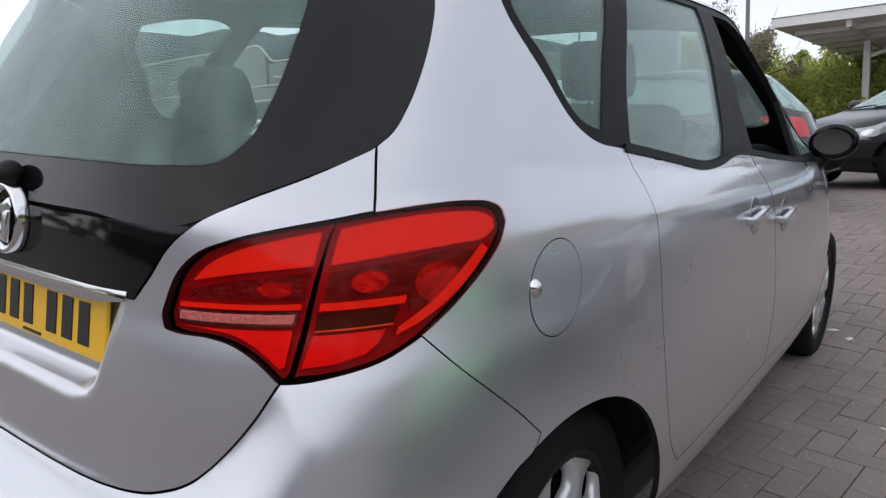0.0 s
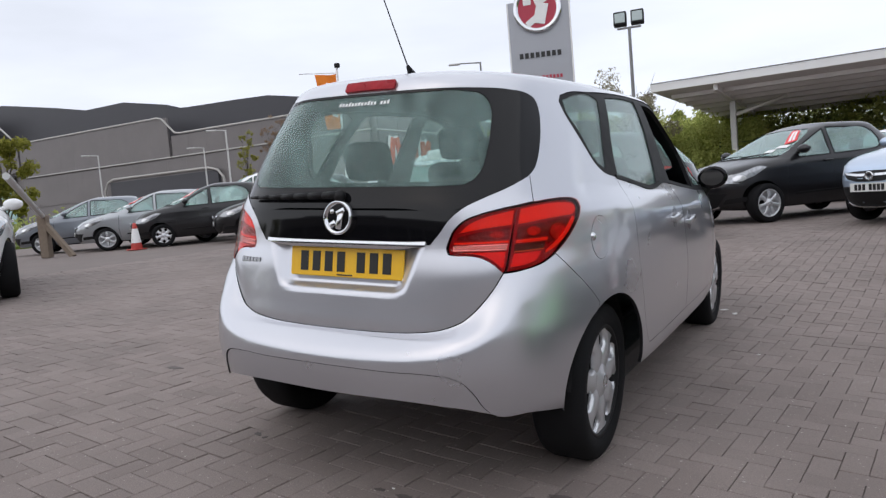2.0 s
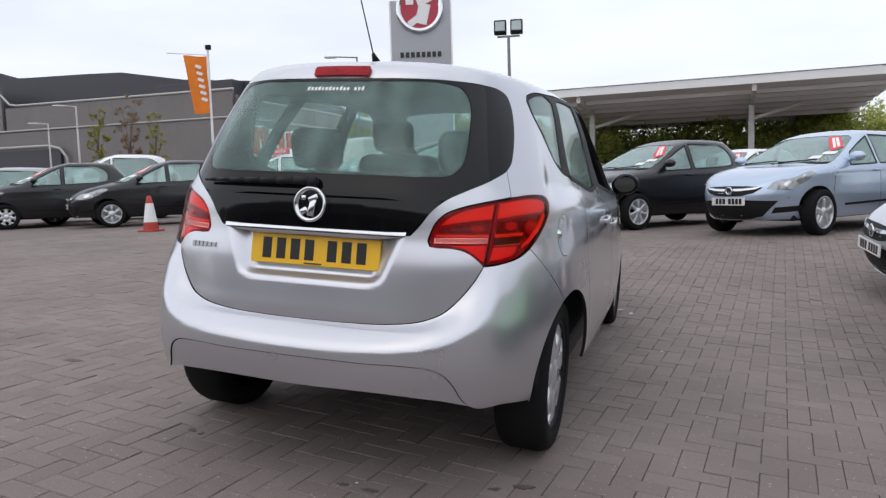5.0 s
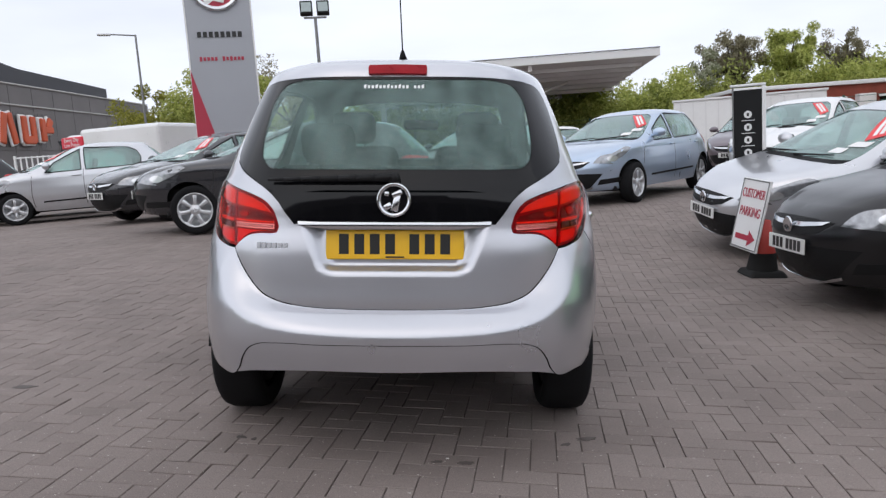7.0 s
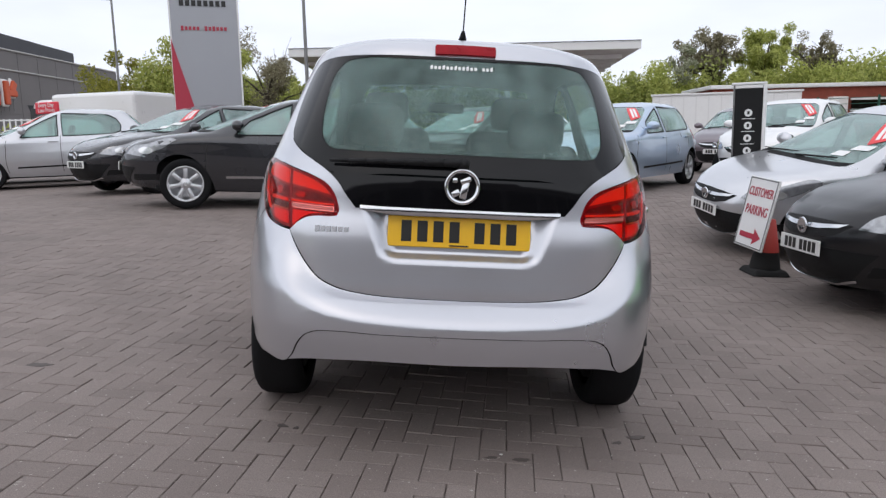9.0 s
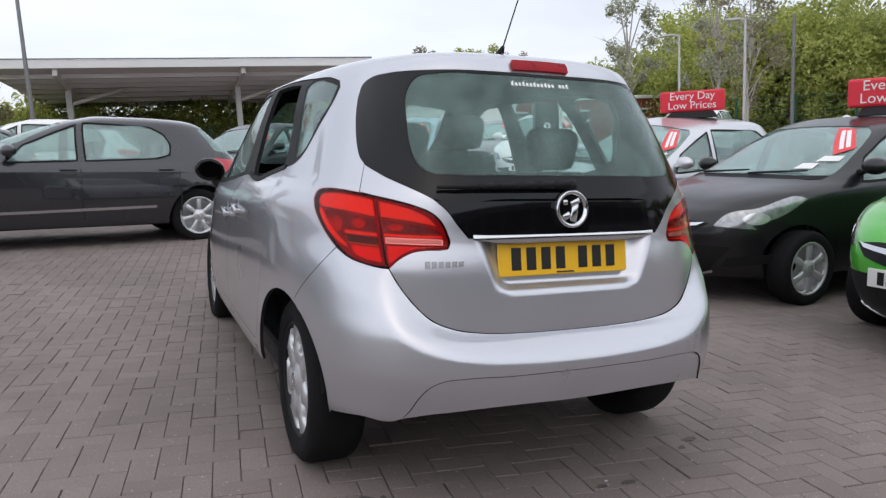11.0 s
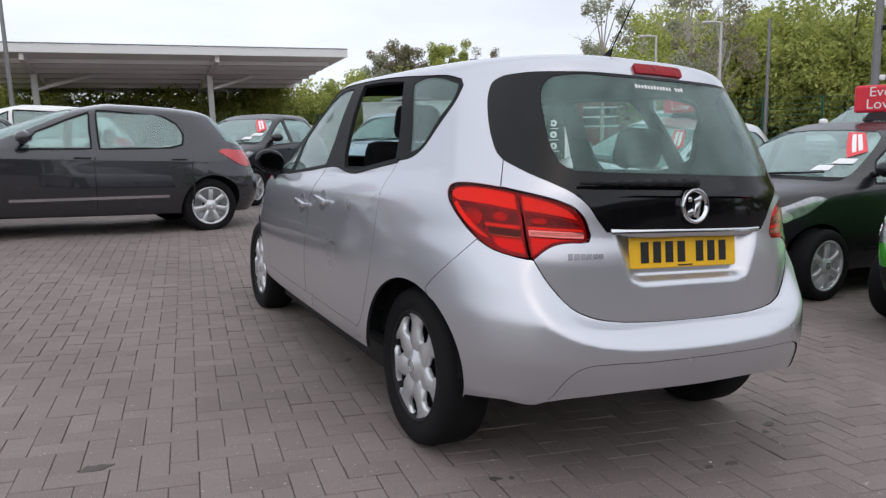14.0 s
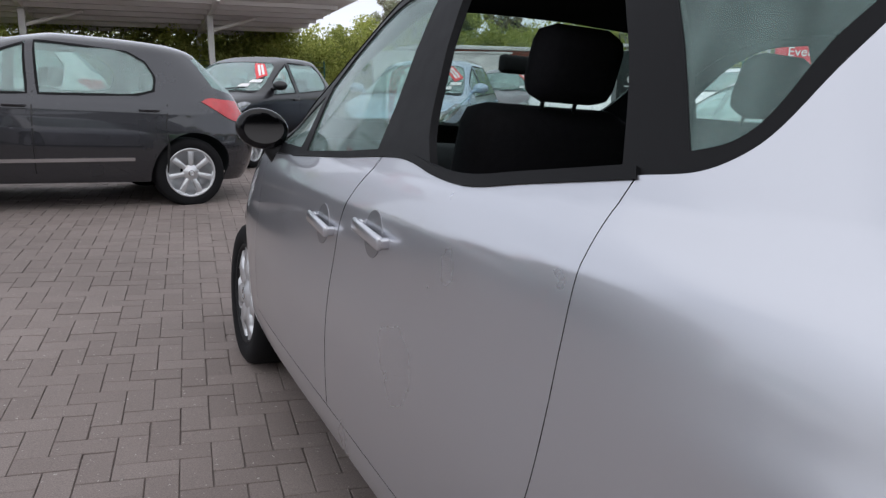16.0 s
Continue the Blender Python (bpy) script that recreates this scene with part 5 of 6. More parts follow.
for i in range(8):
    part("dark_letter_bar", box(bmesh.new(), (0.115, 0.02, 0.16), (-0.60 + i * 0.165, -0.172, 4.74)), BLACK_INK, py)
for i in range(12):
    if i != 5:
        part("red_letter_bar", box(bmesh.new(), (0.07, 0.02, 0.13 if i in (0, 6, 8) else 0.10), (-0.62 + i * 0.108, -0.172, 4.04)), SIGN_RED, py)


def floodlight(x, y, h):
    ob = thing("floodlight_mast", facing(x, y, (0, -2)), "slim grey mast with two square floodlights", "floodlight")
    part("mast", tube(bmesh.new(), (0, 0, 0), (0, 0, h), 0.06, 0.04, 12), STEEL, ob)
    part("crossbar", box(bmesh.new(), (0.62, 0.06, 0.05), (0, 0, h), bevel=0.01), STEEL, ob)
    for s in (-1, 1):
        b = box(bmesh.new(), (0.34, 0.20, 0.38), (s * 0.225, 0.02, h + 0.25), (-12, 0, 0), bevel=0.03)
        hd = part("floodlight_head", b, BLACK_PLASTIC, ob)
        part("lamp_glass", box(bmesh.new(), (0.27, 0.02, 0.27), (s * 0.225, -0.085, h + 0.27), (-12, 0, 0), bevel=0.008), LAMP_GLASS, hd)


floodlight(-3.2, 17.7, 4.75)


def lamp_post(x, y, h, reach, side=-1, mat=STEEL, label="slim grey street lamp with a flat arm"):
    ob = thing("street_lamp", facing(x, y, (0, -2)), label, "street lamp", "street lamps")
    part("post", tube(bmesh.new(), (0, 0, 0), (0, 0, h), 0.06, 0.04, 10), mat, ob)
    arm = part("arm", tube(bmesh.new(), (0, 0, h - 0.03), (side * reach, 0, h + 0.03), 0.03, 0.025, 8), mat, ob)
    part("lantern", box(bmesh.new(), (0.5, 0.2, 0.08), (side * (reach - 0.1), 0, h), bevel=0.03), PALE_STEEL, arm)


lamp_post(-12.1, 27.0, 6.4, 1.25)
lamp_post(-39.0, 27.0, 5.0, 0.8, mat=PALE_STEEL)
lamp_post(-31.3, 28.5, 4.7, 0.8, mat=PALE_STEEL)
lamp_post(-25.4, 24.6, 4.9, 0.8, mat=PALE_STEEL)
lamp_post(18.4, 20.1, 4.6, 0.5, mat=PALE_STEEL, label="white painted street lamp before trees")
lamp_post(18.6, 17.1, 4.7, 0.5, mat=PALE_STEEL, label="white painted street lamp before trees")


def plain_pole(x, y, h, r, mat=STEEL, camera_box=False):
    ob = thing("camera_mast" if camera_box else "steel_pole", facing(x, y, (0, -2)), "grey steel mast with dark security camera" if camera_box else "plain grey steel pole before the trees", "mast" if camera_box else "pole")
    part("post", tube(bmesh.new(), (0, 0, 0), (0, 0, h), r, r * 0.8, 12), mat, ob)
    if camera_box:
        part("housing", box(bmesh.new(), (0.12, 0.34, 0.12), (0.18, -0.1, 3.2), (10, 0, 20), bevel=0.03), BLACK_PLASTIC, ob)
        for z in (2.1, 3.75):
            part("sensor", box(bmesh.new(), (0.13, 0.13, 0.12), (0.14, 0, z), bevel=0.03), SIGN_WHITE, ob)


plain_pole(18.0, 14.6, 4.4, 0.06)
plain_pole(14.8, 9.0, 5.2, 0.10, camera_box=True)

# banner flag
fl = thing("banner_flag", facing(-14.1, 19.2, (1.2, -2)), "orange advertising banner on a white pole", "flag")
part("pole", tube(bmesh.new(), (0, 0, 0), (0, 0, 5.6), 0.05, 0.04, 10), SIGN_WHITE, fl)
part("top_bar", tube(bmesh.new(), (0.05, 0, 5.42), (-1.35, 0, 5.46), 0.015, seg=8), SIGN_WHITE, fl)
part("camera_housing", box(bmesh.new(), (0.2, 0.2, 0.16), (0.02, 0, 5.68), bevel=0.04), BLACK_PLASTIC, fl)
bm = bmesh.new()
vs = [[bm.verts.new((-0.05 - 0.75 * u * (1 - 0.35 * v), 0.10 * math.sin(5 * u + 4 * v), 5.38 - 1.95 * v)) for u in np.linspace(0, 1, 9)] for v in np.linspace(0, 1, 17)]
for a, b in zip(vs, vs[1:]):
    for i in range(8):
        bm.faces.new((a[i], a[i + 1], b[i + 1], b[i]))
cloth = part("banner_cloth", bm, ORANGE, fl, smooth=True)
for i in range(6):
    part("white_mark_bar", box(bmesh.new(), (0.20, 0.012, 0.10), (-0.34 + 0.03 * i, -0.13, 5.0 - i * 0.22), (0, 20, 0)), SIGN_WHITE, cloth)

# canopy
cn = thing("canopy", Matrix.Translation((2.2, 37.2, 0.25)) @ pose(0, 0, 0, 0, 0, -3.2), "large white flat canopy with grey soffit on posts", "canopy")
bm = bmesh.new()
q = [bm.verts.new(p) for p in ((-9.4, 0.0, 5.30), (9.4, 0.0, 5.30), (9.4, 0, 5.66), (-9.4, 0, 5.66), (-8.4, 15, 4.35), (8.4, 15, 4.35), (8.4, 15, 4.70), (-8.4, 15, 4.70))]
for f in ((3, 2, 6, 7), (4, 5, 6, 7), (0, 4, 7, 3), (1, 2, 6, 5)):
    bm.faces.new([q[i] for i in f])
part("roof_deck", bm, CANOPY_WHITE, cn)
bm = bmesh.new()
q = [bm.verts.new(p) for p in ((-9.4, 0.02, 5.29), (9.4, 0.02, 5.29), (8.4, 15, 4.34), (-8.4, 15, 4.34))]
bm.faces.new(q)
part("soffit", bm, CANOPY_UNDER, cn)
part("fascia", box(bmesh.new(), (18.9, 0.10, 0.40), (0, -0.06, 5.48), bevel=0.02), CANOPY_WHITE, cn)
part("gutter", box(bmesh.new(), (18.9, 0.14, 0.05), (0, -0.08, 5.72), bevel=0.01), STEEL, cn)
for i, y in enumerate((1.6, 3.2, 4.8, 6.6, 8.6, 10.8, 13.0)):
    part("purlin", box(bmesh.new(), (17.6, 0.14, 0.22), (0, y, 5.17 - y * 0.0633)), CANOPY_UNDER, cn)
for x in (-6.2, 2.6):
    for y in (4.6, 12.0):
        post = part("post", box(bmesh.new(), (0.32, 0.32, 4.9 - y * 0.05), (x, y, (4.9 - y * 0.05) / 2), bevel=0.03), PALE_STEEL, cn)
    part("beam", box(bmesh.new(), (0.22, 14.4, 0.42), (x, 7.4, 4.72), (-3.6, 0, 0), bevel=0.02), CANOPY_UNDER, cn)
    b = tube(bmesh.new(), (x + 0.1, 4.6, 3.9), (x + 2.6, 6.2, 4.75), 0.10, seg=8)
    part("brace", b, CANOPY_UNDER, cn)

# cinema building
def wall_panelled(parent, x0, x1, z0, z1, n, thick=0.3):
    w = (x1 - x0) / n
    for i in range(n):
        part("panel", box(bmesh.new(), (w - 0.014, thick, z1 - z0 - 0.012), (x0 + w * (i + 0.5), 0, (z0 + z1) / 2)), CLAD, parent)


cb = thing("cinema_building", Matrix.Translation((0, 56, 0)), "large dark grey clad building with pale trim lines", "building")
part("main_wall", box(bmesh.new(), (90, 0.4, 10.0), (-83, 0.45, 5.0)), CLAD, cb)
wall_panelled(cb, -96, -38.2, 0.1, 3.9, 18)
wall_panelled(cb, -96, -38.2, 3.95, 7.85, 18)
wall_panelled(cb, -66, -38.2, 8.0, 10.4, 10)
wall_panelled(cb, -96, -66.5, 8.0, 12.6, 10)
wall_panelled(cb, -128, -96.5, 8.9, 12.9, 9)
wall_panelled(cb, -128, -103, 12.95, 17.5, 7)
bm = bmesh.new()
roof = [(-130, 19.4), (-104, 19.2), (-92, 17.3), (-85.3, 16.1), (-77.7, 16.1), (-69.8, 14.75), (-69.6, 14.2), (-66.3, 14.0), (-58.4, 13.8), (-53.5, 13.6), (-45.9, 12.3), (-38, 11.6)]
lo = [bm.verts.new((x, 3.0, 6.0)) for x, z in roof]
hi = [bm.verts.new((x, 3.0, z)) for x, z in roof]
bk = [bm.verts.new((x, 30, z - 3.0)) for x, z in roof]
for i in range(len(roof) - 1):
    bm.faces.new((lo[i], lo[i + 1], hi[i + 1], hi[i]))
    bm.faces.new((hi[i], hi[i + 1], bk[i + 1], bk[i]))
bm.faces.new((lo[-1], hi[-1], bk[-1]))
part("roof_cladding", bm, CLAD_DARK, cb)
line = [(-130, 17.8), (-103.2, 17.7), (-96.6, 13.0), (-95.2, 12.75), (-68, 12.7), (-67.2, 12.5), (-65.3, 10.75), (-64.4, 10.6), (-38, 10.5)]
b = bmesh.new()
for a, c in zip(line, line[1:]):
    tube(b, (a[0], -0.2, a[1]), (c[0], -0.2, c[1]), 0.11, seg=8)
part("top_trim", b, PALE_TRIM, cb)
part("middle_trim", tube(bmesh.new(), (-95, -0.22, 8.05), (-38, -0.22, 7.95), 0.09, seg=8), PALE_TRIM, cb)
arc = [(-78.6, 3.0), (-78.2, 5.0), (-77.6, 5.95), (-76.5, 6.3), (-60, 6.25), (-58.6, 5.9), (-57.8, 5.0), (-57.6, 3.0)]
b = bmesh.new()
for a, c in zip(arc, arc[1:]):
    tube(b, (a[0], -0.6, a[1]), (c[0], -0.6, c[1]), 0.13, seg=8)
part("entrance_trim", b, PALE_TRIM, cb)
part("entrance_wall", box(bmesh.new(), (18.6, 0.8, 5.9), (-68, -0.1, 2.95)), CLAD_DARK, cb)
SHOP_GLASS = material("pale_green_shop_glass", (0.22, 0.36, 0.34), 0.08, 0.2, spread=0.35, scale=0.4)
front_ = part("shop_front", box(bmesh.new(), (26, 0.3, 8.6), (-111, -0.1, 4.3)), CLAD_DARK, cb)
for i in range(9):
    for z0, z1 in ((0.2, 4.2), (4.5, 8.3)):
        if not (3 <= i <= 4 and z0 < 1):
            part("shop_window", box(bmesh.new(), (2.6, 0.1, z1 - z0), (-122.3 + i * 2.85, -0.30, (z0 + z1) / 2)), SHOP_GLASS, front_)
wing = thing("cinema_wing", Matrix.Translation((-37.6, 56, 0)), "dark grey clad building wing with rounded end", "building")
part("wing_wall", box(bmesh.new(), (0.5, 32, 9.6), (-0.25, 16.2, 4.8)), CLAD, wing)
for i in range(9):
    for z0, z1 in ((0.1, 3.9), (3.95, 7.8), (7.85, 9.55)):
        part("panel", box(bmesh.new(), (0.1, 3.44, z1 - z0), (0.04, 2.1 + i * 3.5, (z0 + z1) / 2)), CLAD, wing)
part("wing_roof", box(bmesh.new(), (9.0, 24.0, 1.9), (-5.8, 13.0, 10.4), (-1.2, 0, 0), bevel=0.05), CLAD_DARK, wing)
b = lathe(bmesh.new(), [(3.0, 0.0), (3.0, 9.6)], 32)
rc = part("rounded_corner", b, CLAD, wing, smooth=True)
rc.matrix_local = Matrix.Translation((-3.0, 32.2, 0))
for z in (9.65, 7.85):
    part("wing_trim", tube(bmesh.new(), (0.15, 0, z), (0.15, 32.2, z), 0.09, seg=8), PALE_TRIM, wing)
for i in range(12):
    part("logo_rack_bar", tube(bmesh.new(), (0.2, 1.0 + i * 0.75, 4.2), (0.2, 1.0 + i * 0.75, 7.3), 0.03, seg=6), STEEL, wing)
logo = thing("wall_logo", Matrix.Translation((-37.1, 61.3, 5.75)) @ pose(0, 0, 0, 0, 0, 90), "row of red and orange logo shapes with white rims", "logo")
LOGO_RED = material("logo_red_orange", (0.55, 0.09, 0.03), 0.5, spread=0.25, scale=0.5)
for x, tilt, wide, tall in ((-3.55, 14, 0.72, 2.7), (-2.35, -14, 0.72, 2.7), (-0.55, 0, 0.72, 2.3), (0.75, 0, 0.72, 2.3), (0.1, 90, 0.72, 1.6), (2.3, 0, 0.72, 2.1), (3.35, 35, 0.7, 1.1), (3.1, 90, 0.6, 1.5)):
    z = -0.95 if (tilt == 90 and x < 1) else (0.55 if tilt == 35 else 0)
    off = 0.01 * (x + 4)
    s_ = part("white_rim", box(bmesh.new(), (wide + 0.3, 0.25, tall + 0.3), (x, 0.1 + off * 0.2, z), (0, tilt, 0), bevel=0.12), SIGN_WHITE, logo)
    part("red_shape", box(bmesh.new(), (wide, 0.3, tall), (x, -0.06 - off, z), (0, tilt, 0), bevel=0.12), LOGO_RED, s_)

logo_b = thing("wall_logo", Matrix.Translation((-121.0, 55.4, 14.8)), "row of red logo shapes with white rims high on cladding", "logo")
for x, tilt, tall in ((-3.6, 14, 3.2), (-2.2, -14, 3.2), (-0.5, 0, 2.8), (0.9, 0, 2.8), (2.8, 0, 2.4), (3.9, 35, 1.4)):
    s_ = part("white_rim", box(bmesh.new(), (1.2, 0.25, tall + 0.3), (x, 0.1 + x * 0.01, 0), (0, tilt, 0), bevel=0.12), SIGN_WHITE, logo_b)
    part("red_shape", box(bmesh.new(), (0.8, 0.3, tall), (x, -0.06 - x * 0.01, 0), (0, tilt, 0), bevel=0.12), LOGO_RED, s_)

# an unseen wall with dark panes, added behind the walk to darken the tail's reflections
sr = thing("unseen_wall", Matrix.Translation((0, -27, 0)), "long unseen grey wall with dark panes, added for reflections", "building")
part("unseen_wall_slab", box(bmesh.new(), (64, 0.4, 6.0), (0, -0.3, 3.0)), CLAD, sr)
part("roof_edge", box(bmesh.new(), (64.6, 0.8, 0.5), (0, 0, 6.1), bevel=0.03), SIGN_GREY, sr)
for i in range(16):
    pn = part("dark_pane", box(bmesh.new(), (3.5, 0.1, 3.6), (-29.8 + i * 3.97, -0.05, 2.0)), GLOSS_BLACK, sr)
    part("mullion", box(bmesh.new(), (0.12, 0.16, 3.8), (-31.8 + i * 3.97, 0.0, 1.95)), STEEL, sr)

# brick building, cabins and fences at the far side
bb = thing("brick_building", Matrix.Translation((16.2, 38.1, 0.2)) @ pose(0, 0, 0, 0, 0, -3), "long low red brick building with white roof edge", "building")
part("brick_wall", box(bmesh.new(), (18, 5, 3.2), (9, 2.6, 1.6)), BRICK_RED, bb)
part("roof_edge", box(bmesh.new(), (18.4, 5.4, 0.22), (9, 2.6, 3.31), bevel=0.04), SIGN_WHITE, bb)
for x in (4.5, 9.0, 13.5):
    win = part("window", box(bmesh.new(), (2.6, 0.12, 1.2), (x, 0.06, 1.9)), GLOSS_BLACK, bb)
    for z in (1.28, 1.9, 2.52):
        part("window_frame", box(bmesh.new(), (2.8, 0.08, 0.12), (x, -0.02, z)), SIGN_WHITE, win)
part("vent_box", box(bmesh.new(), (0.9, 0.5, 0.9), (6.8, -0.2, 2.2), bevel=0.03), CANOPY_UNDER, bb)


def cabin(x, y, turn, size, label):
    ob = thing("site_cabin", Matrix.Translation((x, y, 0.2)) @ pose(0, 0, 0, 0, 0, turn), label, "cabin")
    w, d, h = size
    part("cabin_body", box(bmesh.new(), (w, d, h), (0, 0, h / 2 + 0.15), bevel=0.04), SIGN_WHITE, ob)
    for i in range(int(w / 0.6)):
        part("rib", box(bmesh.new(), (0.06, 0.05, h - 0.2), (-w / 2 + 0.35 + i * 0.6, -d / 2 - 0.02, h / 2 + 0.15)), CANOPY_WHITE, ob)
    part("cabin_roof", box(bmesh.new(), (w + 0.15, d + 0.15, 0.1), (0, 0, h + 0.19), bevel=0.02), CANOPY_WHITE, ob)


cabin(15.5, 35, -20, (7.0, 2.4, 2.6), "long white ribbed site cabin behind cars")


def van(x, y, turn, label):
    ob = thing("white_van", Matrix.Translation((x, y, rise(x, y))) @ pose(0, 0, 0, 0, 0, turn), label, "van")
    bm = bmesh.new()
    box(bm, (1.95, 3.4, 2.05), (0, 1.8, 1.42), bevel=0.12)
    box(bm, (1.90, 1.5, 1.9), (0, 4.0, 1.35), bevel=0.2, taper=(0.92, 0.55))
    box(bm, (1.88, 1.0, 0.85), (0, 4.75, 0.80), bevel=0.16)
    part("van_body", bm, P_WHITE, ob, smooth=False)
    for s in (-1, 1):
        part("cab_window", box(bmesh.new(), (0.03, 0.8, 0.55), (s * 0.93, 4.05, 1.75), (0, -s * 4, 0), bevel=0.01), GLOSS_BLACK, ob)
        for yy in (0.95, 4.55):
            wheel_parts(ob, "wheel", (s * 0.86, yy, 0.33), s, 0.33, 0.2, 0.21, 6, ALLOY, cover=True)
    part("van_windscreen", box(bmesh.new(), (1.5, 0.03, 0.75), (0, 4.57, 1.82), (-28, 0, 0), bevel=0.01), GLOSS_BLACK, ob)


van(-8.6, 21.5, 70, "white panel van parked behind cars")


def fence(x0, y0, x1, y1, h, mat, name, label, gap=2.6, bars=0, mesh_lines=0):
    n = max(2, int(math.hypot(x1 - x0, y1 - y0) / gap))
    ob = thing(name, Matrix.Translation((x0, y0, rise(max(-30, min(30, x0)), min(45, y0)))), label, "fence")
    d = Vector((x1 - x0, y1 - y0, 0))
    for i in range(n + 1):
        p = d * (i / n)
        part("post", box(bmesh.new(), (0.08, 0.08, h + 0.1), (p.x, p.y, h / 2)), mat, ob)
    for k in range(mesh_lines):
        z = 0.15 + (h - 0.2) * k / max(1, mesh_lines - 1)
        part("rail", tube(bmesh.new(), (0, 0, z), (d.x, d.y, z), 0.012 if mesh_lines > 4 else 0.03, seg=6), mat, ob)
    if bars:
        m = int(d.length / bars)
        bm = bmesh.new()
        for i in range(m):
            p = d * (i / m)
            box(bm, (0.05, 0.05, h), (p.x, p.y, h / 2))
        tagged(part("bars", bm, mat, ob), kind="stuff")
    return ob


fence(15.5, 36.5, 36, 16, 2.4, GREEN_STEEL, "green_mesh_fence", "dark green steel mesh fence before trees", 2.6, 0, 9)
fence(36, 16, 46, -4, 2.4, GREEN_STEEL, "green_mesh_fence", "dark green steel mesh fence before trees", 2.6, 0, 9)
fence(-16, 44, 12, 44, 2.4, GREEN_STEEL, "green_mesh_fence", "dark green steel mesh fence behind a canopy", 2.6, 0, 9)
fence(-18, 27.5, -5, 29.5, 1.9, SIGN_WHITE, "white_railing", "white upright railings before trees", 2.6, 0.22, 2)


def cone(x, y, h=0.68):
    ob = thing("traffic_cone", stand(x, y, 0), "red traffic cone with a white band", "cone", "traffic cones")
    part("cone_foot", box(bmesh.new(), (0.36, 0.36, 0.035), (0, 0, 0.0175), bevel=0.012), CONE_RED, ob)
    part("cone_shaft", lathe(bmesh.new(), [(0.145, 0.03), (0.125, 0.20 * h / 0.75)], 24), CONE_RED, ob, smooth=True)
    part("white_band", lathe(bmesh.new(), [(0.127, 0.20 * h / 0.75), (0.070, 0.60 * h / 0.75)], 24), SIGN_WHITE, ob, smooth=True)
    part("cone_tip", lathe(bmesh.new(), [(0.068, 0.60 * h / 0.75), (0.038, h), (0.0005, h + 0.01)], 24), CONE_RED, ob, smooth=True)


cone(-14.15, 10.1)
cone(-8.4, 9.2)

# customer parking board on a cone
pk = thing("parking_sign", stand(3.12, 4.16, 0), "white customer parking sign leaning on a red-banded cone", "sign")
part("rubber_foot", box(bmesh.new(), (0.36, 0.36, 0.06), (0, 0, 0.03), bevel=0.02, taper=(0.8, 0.8)), CONE_BASE, pk)
part("cone_shaft", lathe(bmesh.new(), [(0.14, 0.05), (0.11, 0.22)], 24), CONE_BASE, pk, smooth=True)
part("red_band", lathe(bmesh.new(), [(0.112, 0.22), (0.055, 0.52), (0.0005, 0.53)], 24), CONE_RED, pk, smooth=True)
BOARD = Matrix.Translation((-0.15, -0.05, 0.58)) @ pose(0, 0, 0, 0, 0, -80) @ pose(0, 0, 0, -9, 3, 0)
brd = part("board", box(bmesh.new(), (0.42, 0.02, 0.66), bevel=0.005), SIGN_WHITE, pk)
brd.matrix_local = BOARD
b = bmesh.new()
for sx, sy, px, pz in ((0.40, 0.012, 0, 0.315), (0.40, 0.012, 0, -0.315), (0.012, 0.64, 0.195, 0), (0.012, 0.64, -0.195, 0)):
    box(b, (sx, 0.006, sy), (px, -0.010, pz))
part("dark_border", b, STEEL, brd)
words("lettering", "CUSTOMER", 0.082, SIGN_RED, brd, pose(0, -0.013, 0.19, 90, 0, 0) @ Matrix.Diagonal((0.82, 1.45, 1, 1)))
words("lettering", "PARKING", 0.085, SIGN_RED, brd, pose(0, -0.013, 0.02, 90, 0, 0) @ Matrix.Diagonal((0.9, 1.45, 1, 1)))
bm = bmesh.new()
q = [bm.verts.new((x, -0.013, z)) for x, z in ((-0.15, -0.19), (0.05, -0.19), (0.05, -0.14), (0.16, -0.215), (0.05, -0.29), (0.05, -0.24), (-0.15, -0.24))]
bm.faces.new(q)
part("red_arrow", bm, SIGN_RED, brd)

# black totem
tt = thing("totem_sign", Matrix.Translation((3.98, 6.55, rise(3.98, 6.55))) @ pose(0, 0, 0, 0, 0, -22), "black totem sign with white icons and pale edge", "sign")
part("totem_face", box(bmesh.new(), (0.32, 0.10, 1.68), (0, 0, 0.84), bevel=0.008), BLACK_PLASTIC, tt)
part("pale_edge", box(bmesh.new(), (0.045, 0.13, 1.72), (0.182, 0, 0.86), bevel=0.01), SIGN_WHITE, tt)
part("pale_edge", box(bmesh.new(), (0.02, 0.13, 1.72), (-0.17, 0, 0.86), bevel=0.01), STEEL, tt)
part("pale_cap", box(bmesh.new(), (0.41, 0.13, 0.03), (0, 0, 1.735), bevel=0.01), SIGN_WHITE, tt)
for z in (1.38, 1.225, 1.07, 0.915):
    dsc = part("icon_disc", tube(bmesh.new(), (0, -0.048, z), (0, -0.056, z), 0.046, seg=20), SIGN_WHITE, tt)
    part("icon_mark", box(bmesh.new(), (0.026, 0.01, 0.04), (0, -0.058, z), bevel=0.004), BLACK_INK, dsc)
    part("caption_bar", box(bmesh.new(), (0.15, 0.008, 0.008), (0, -0.053, z - 0.072)), SIGN_WHITE, tt)


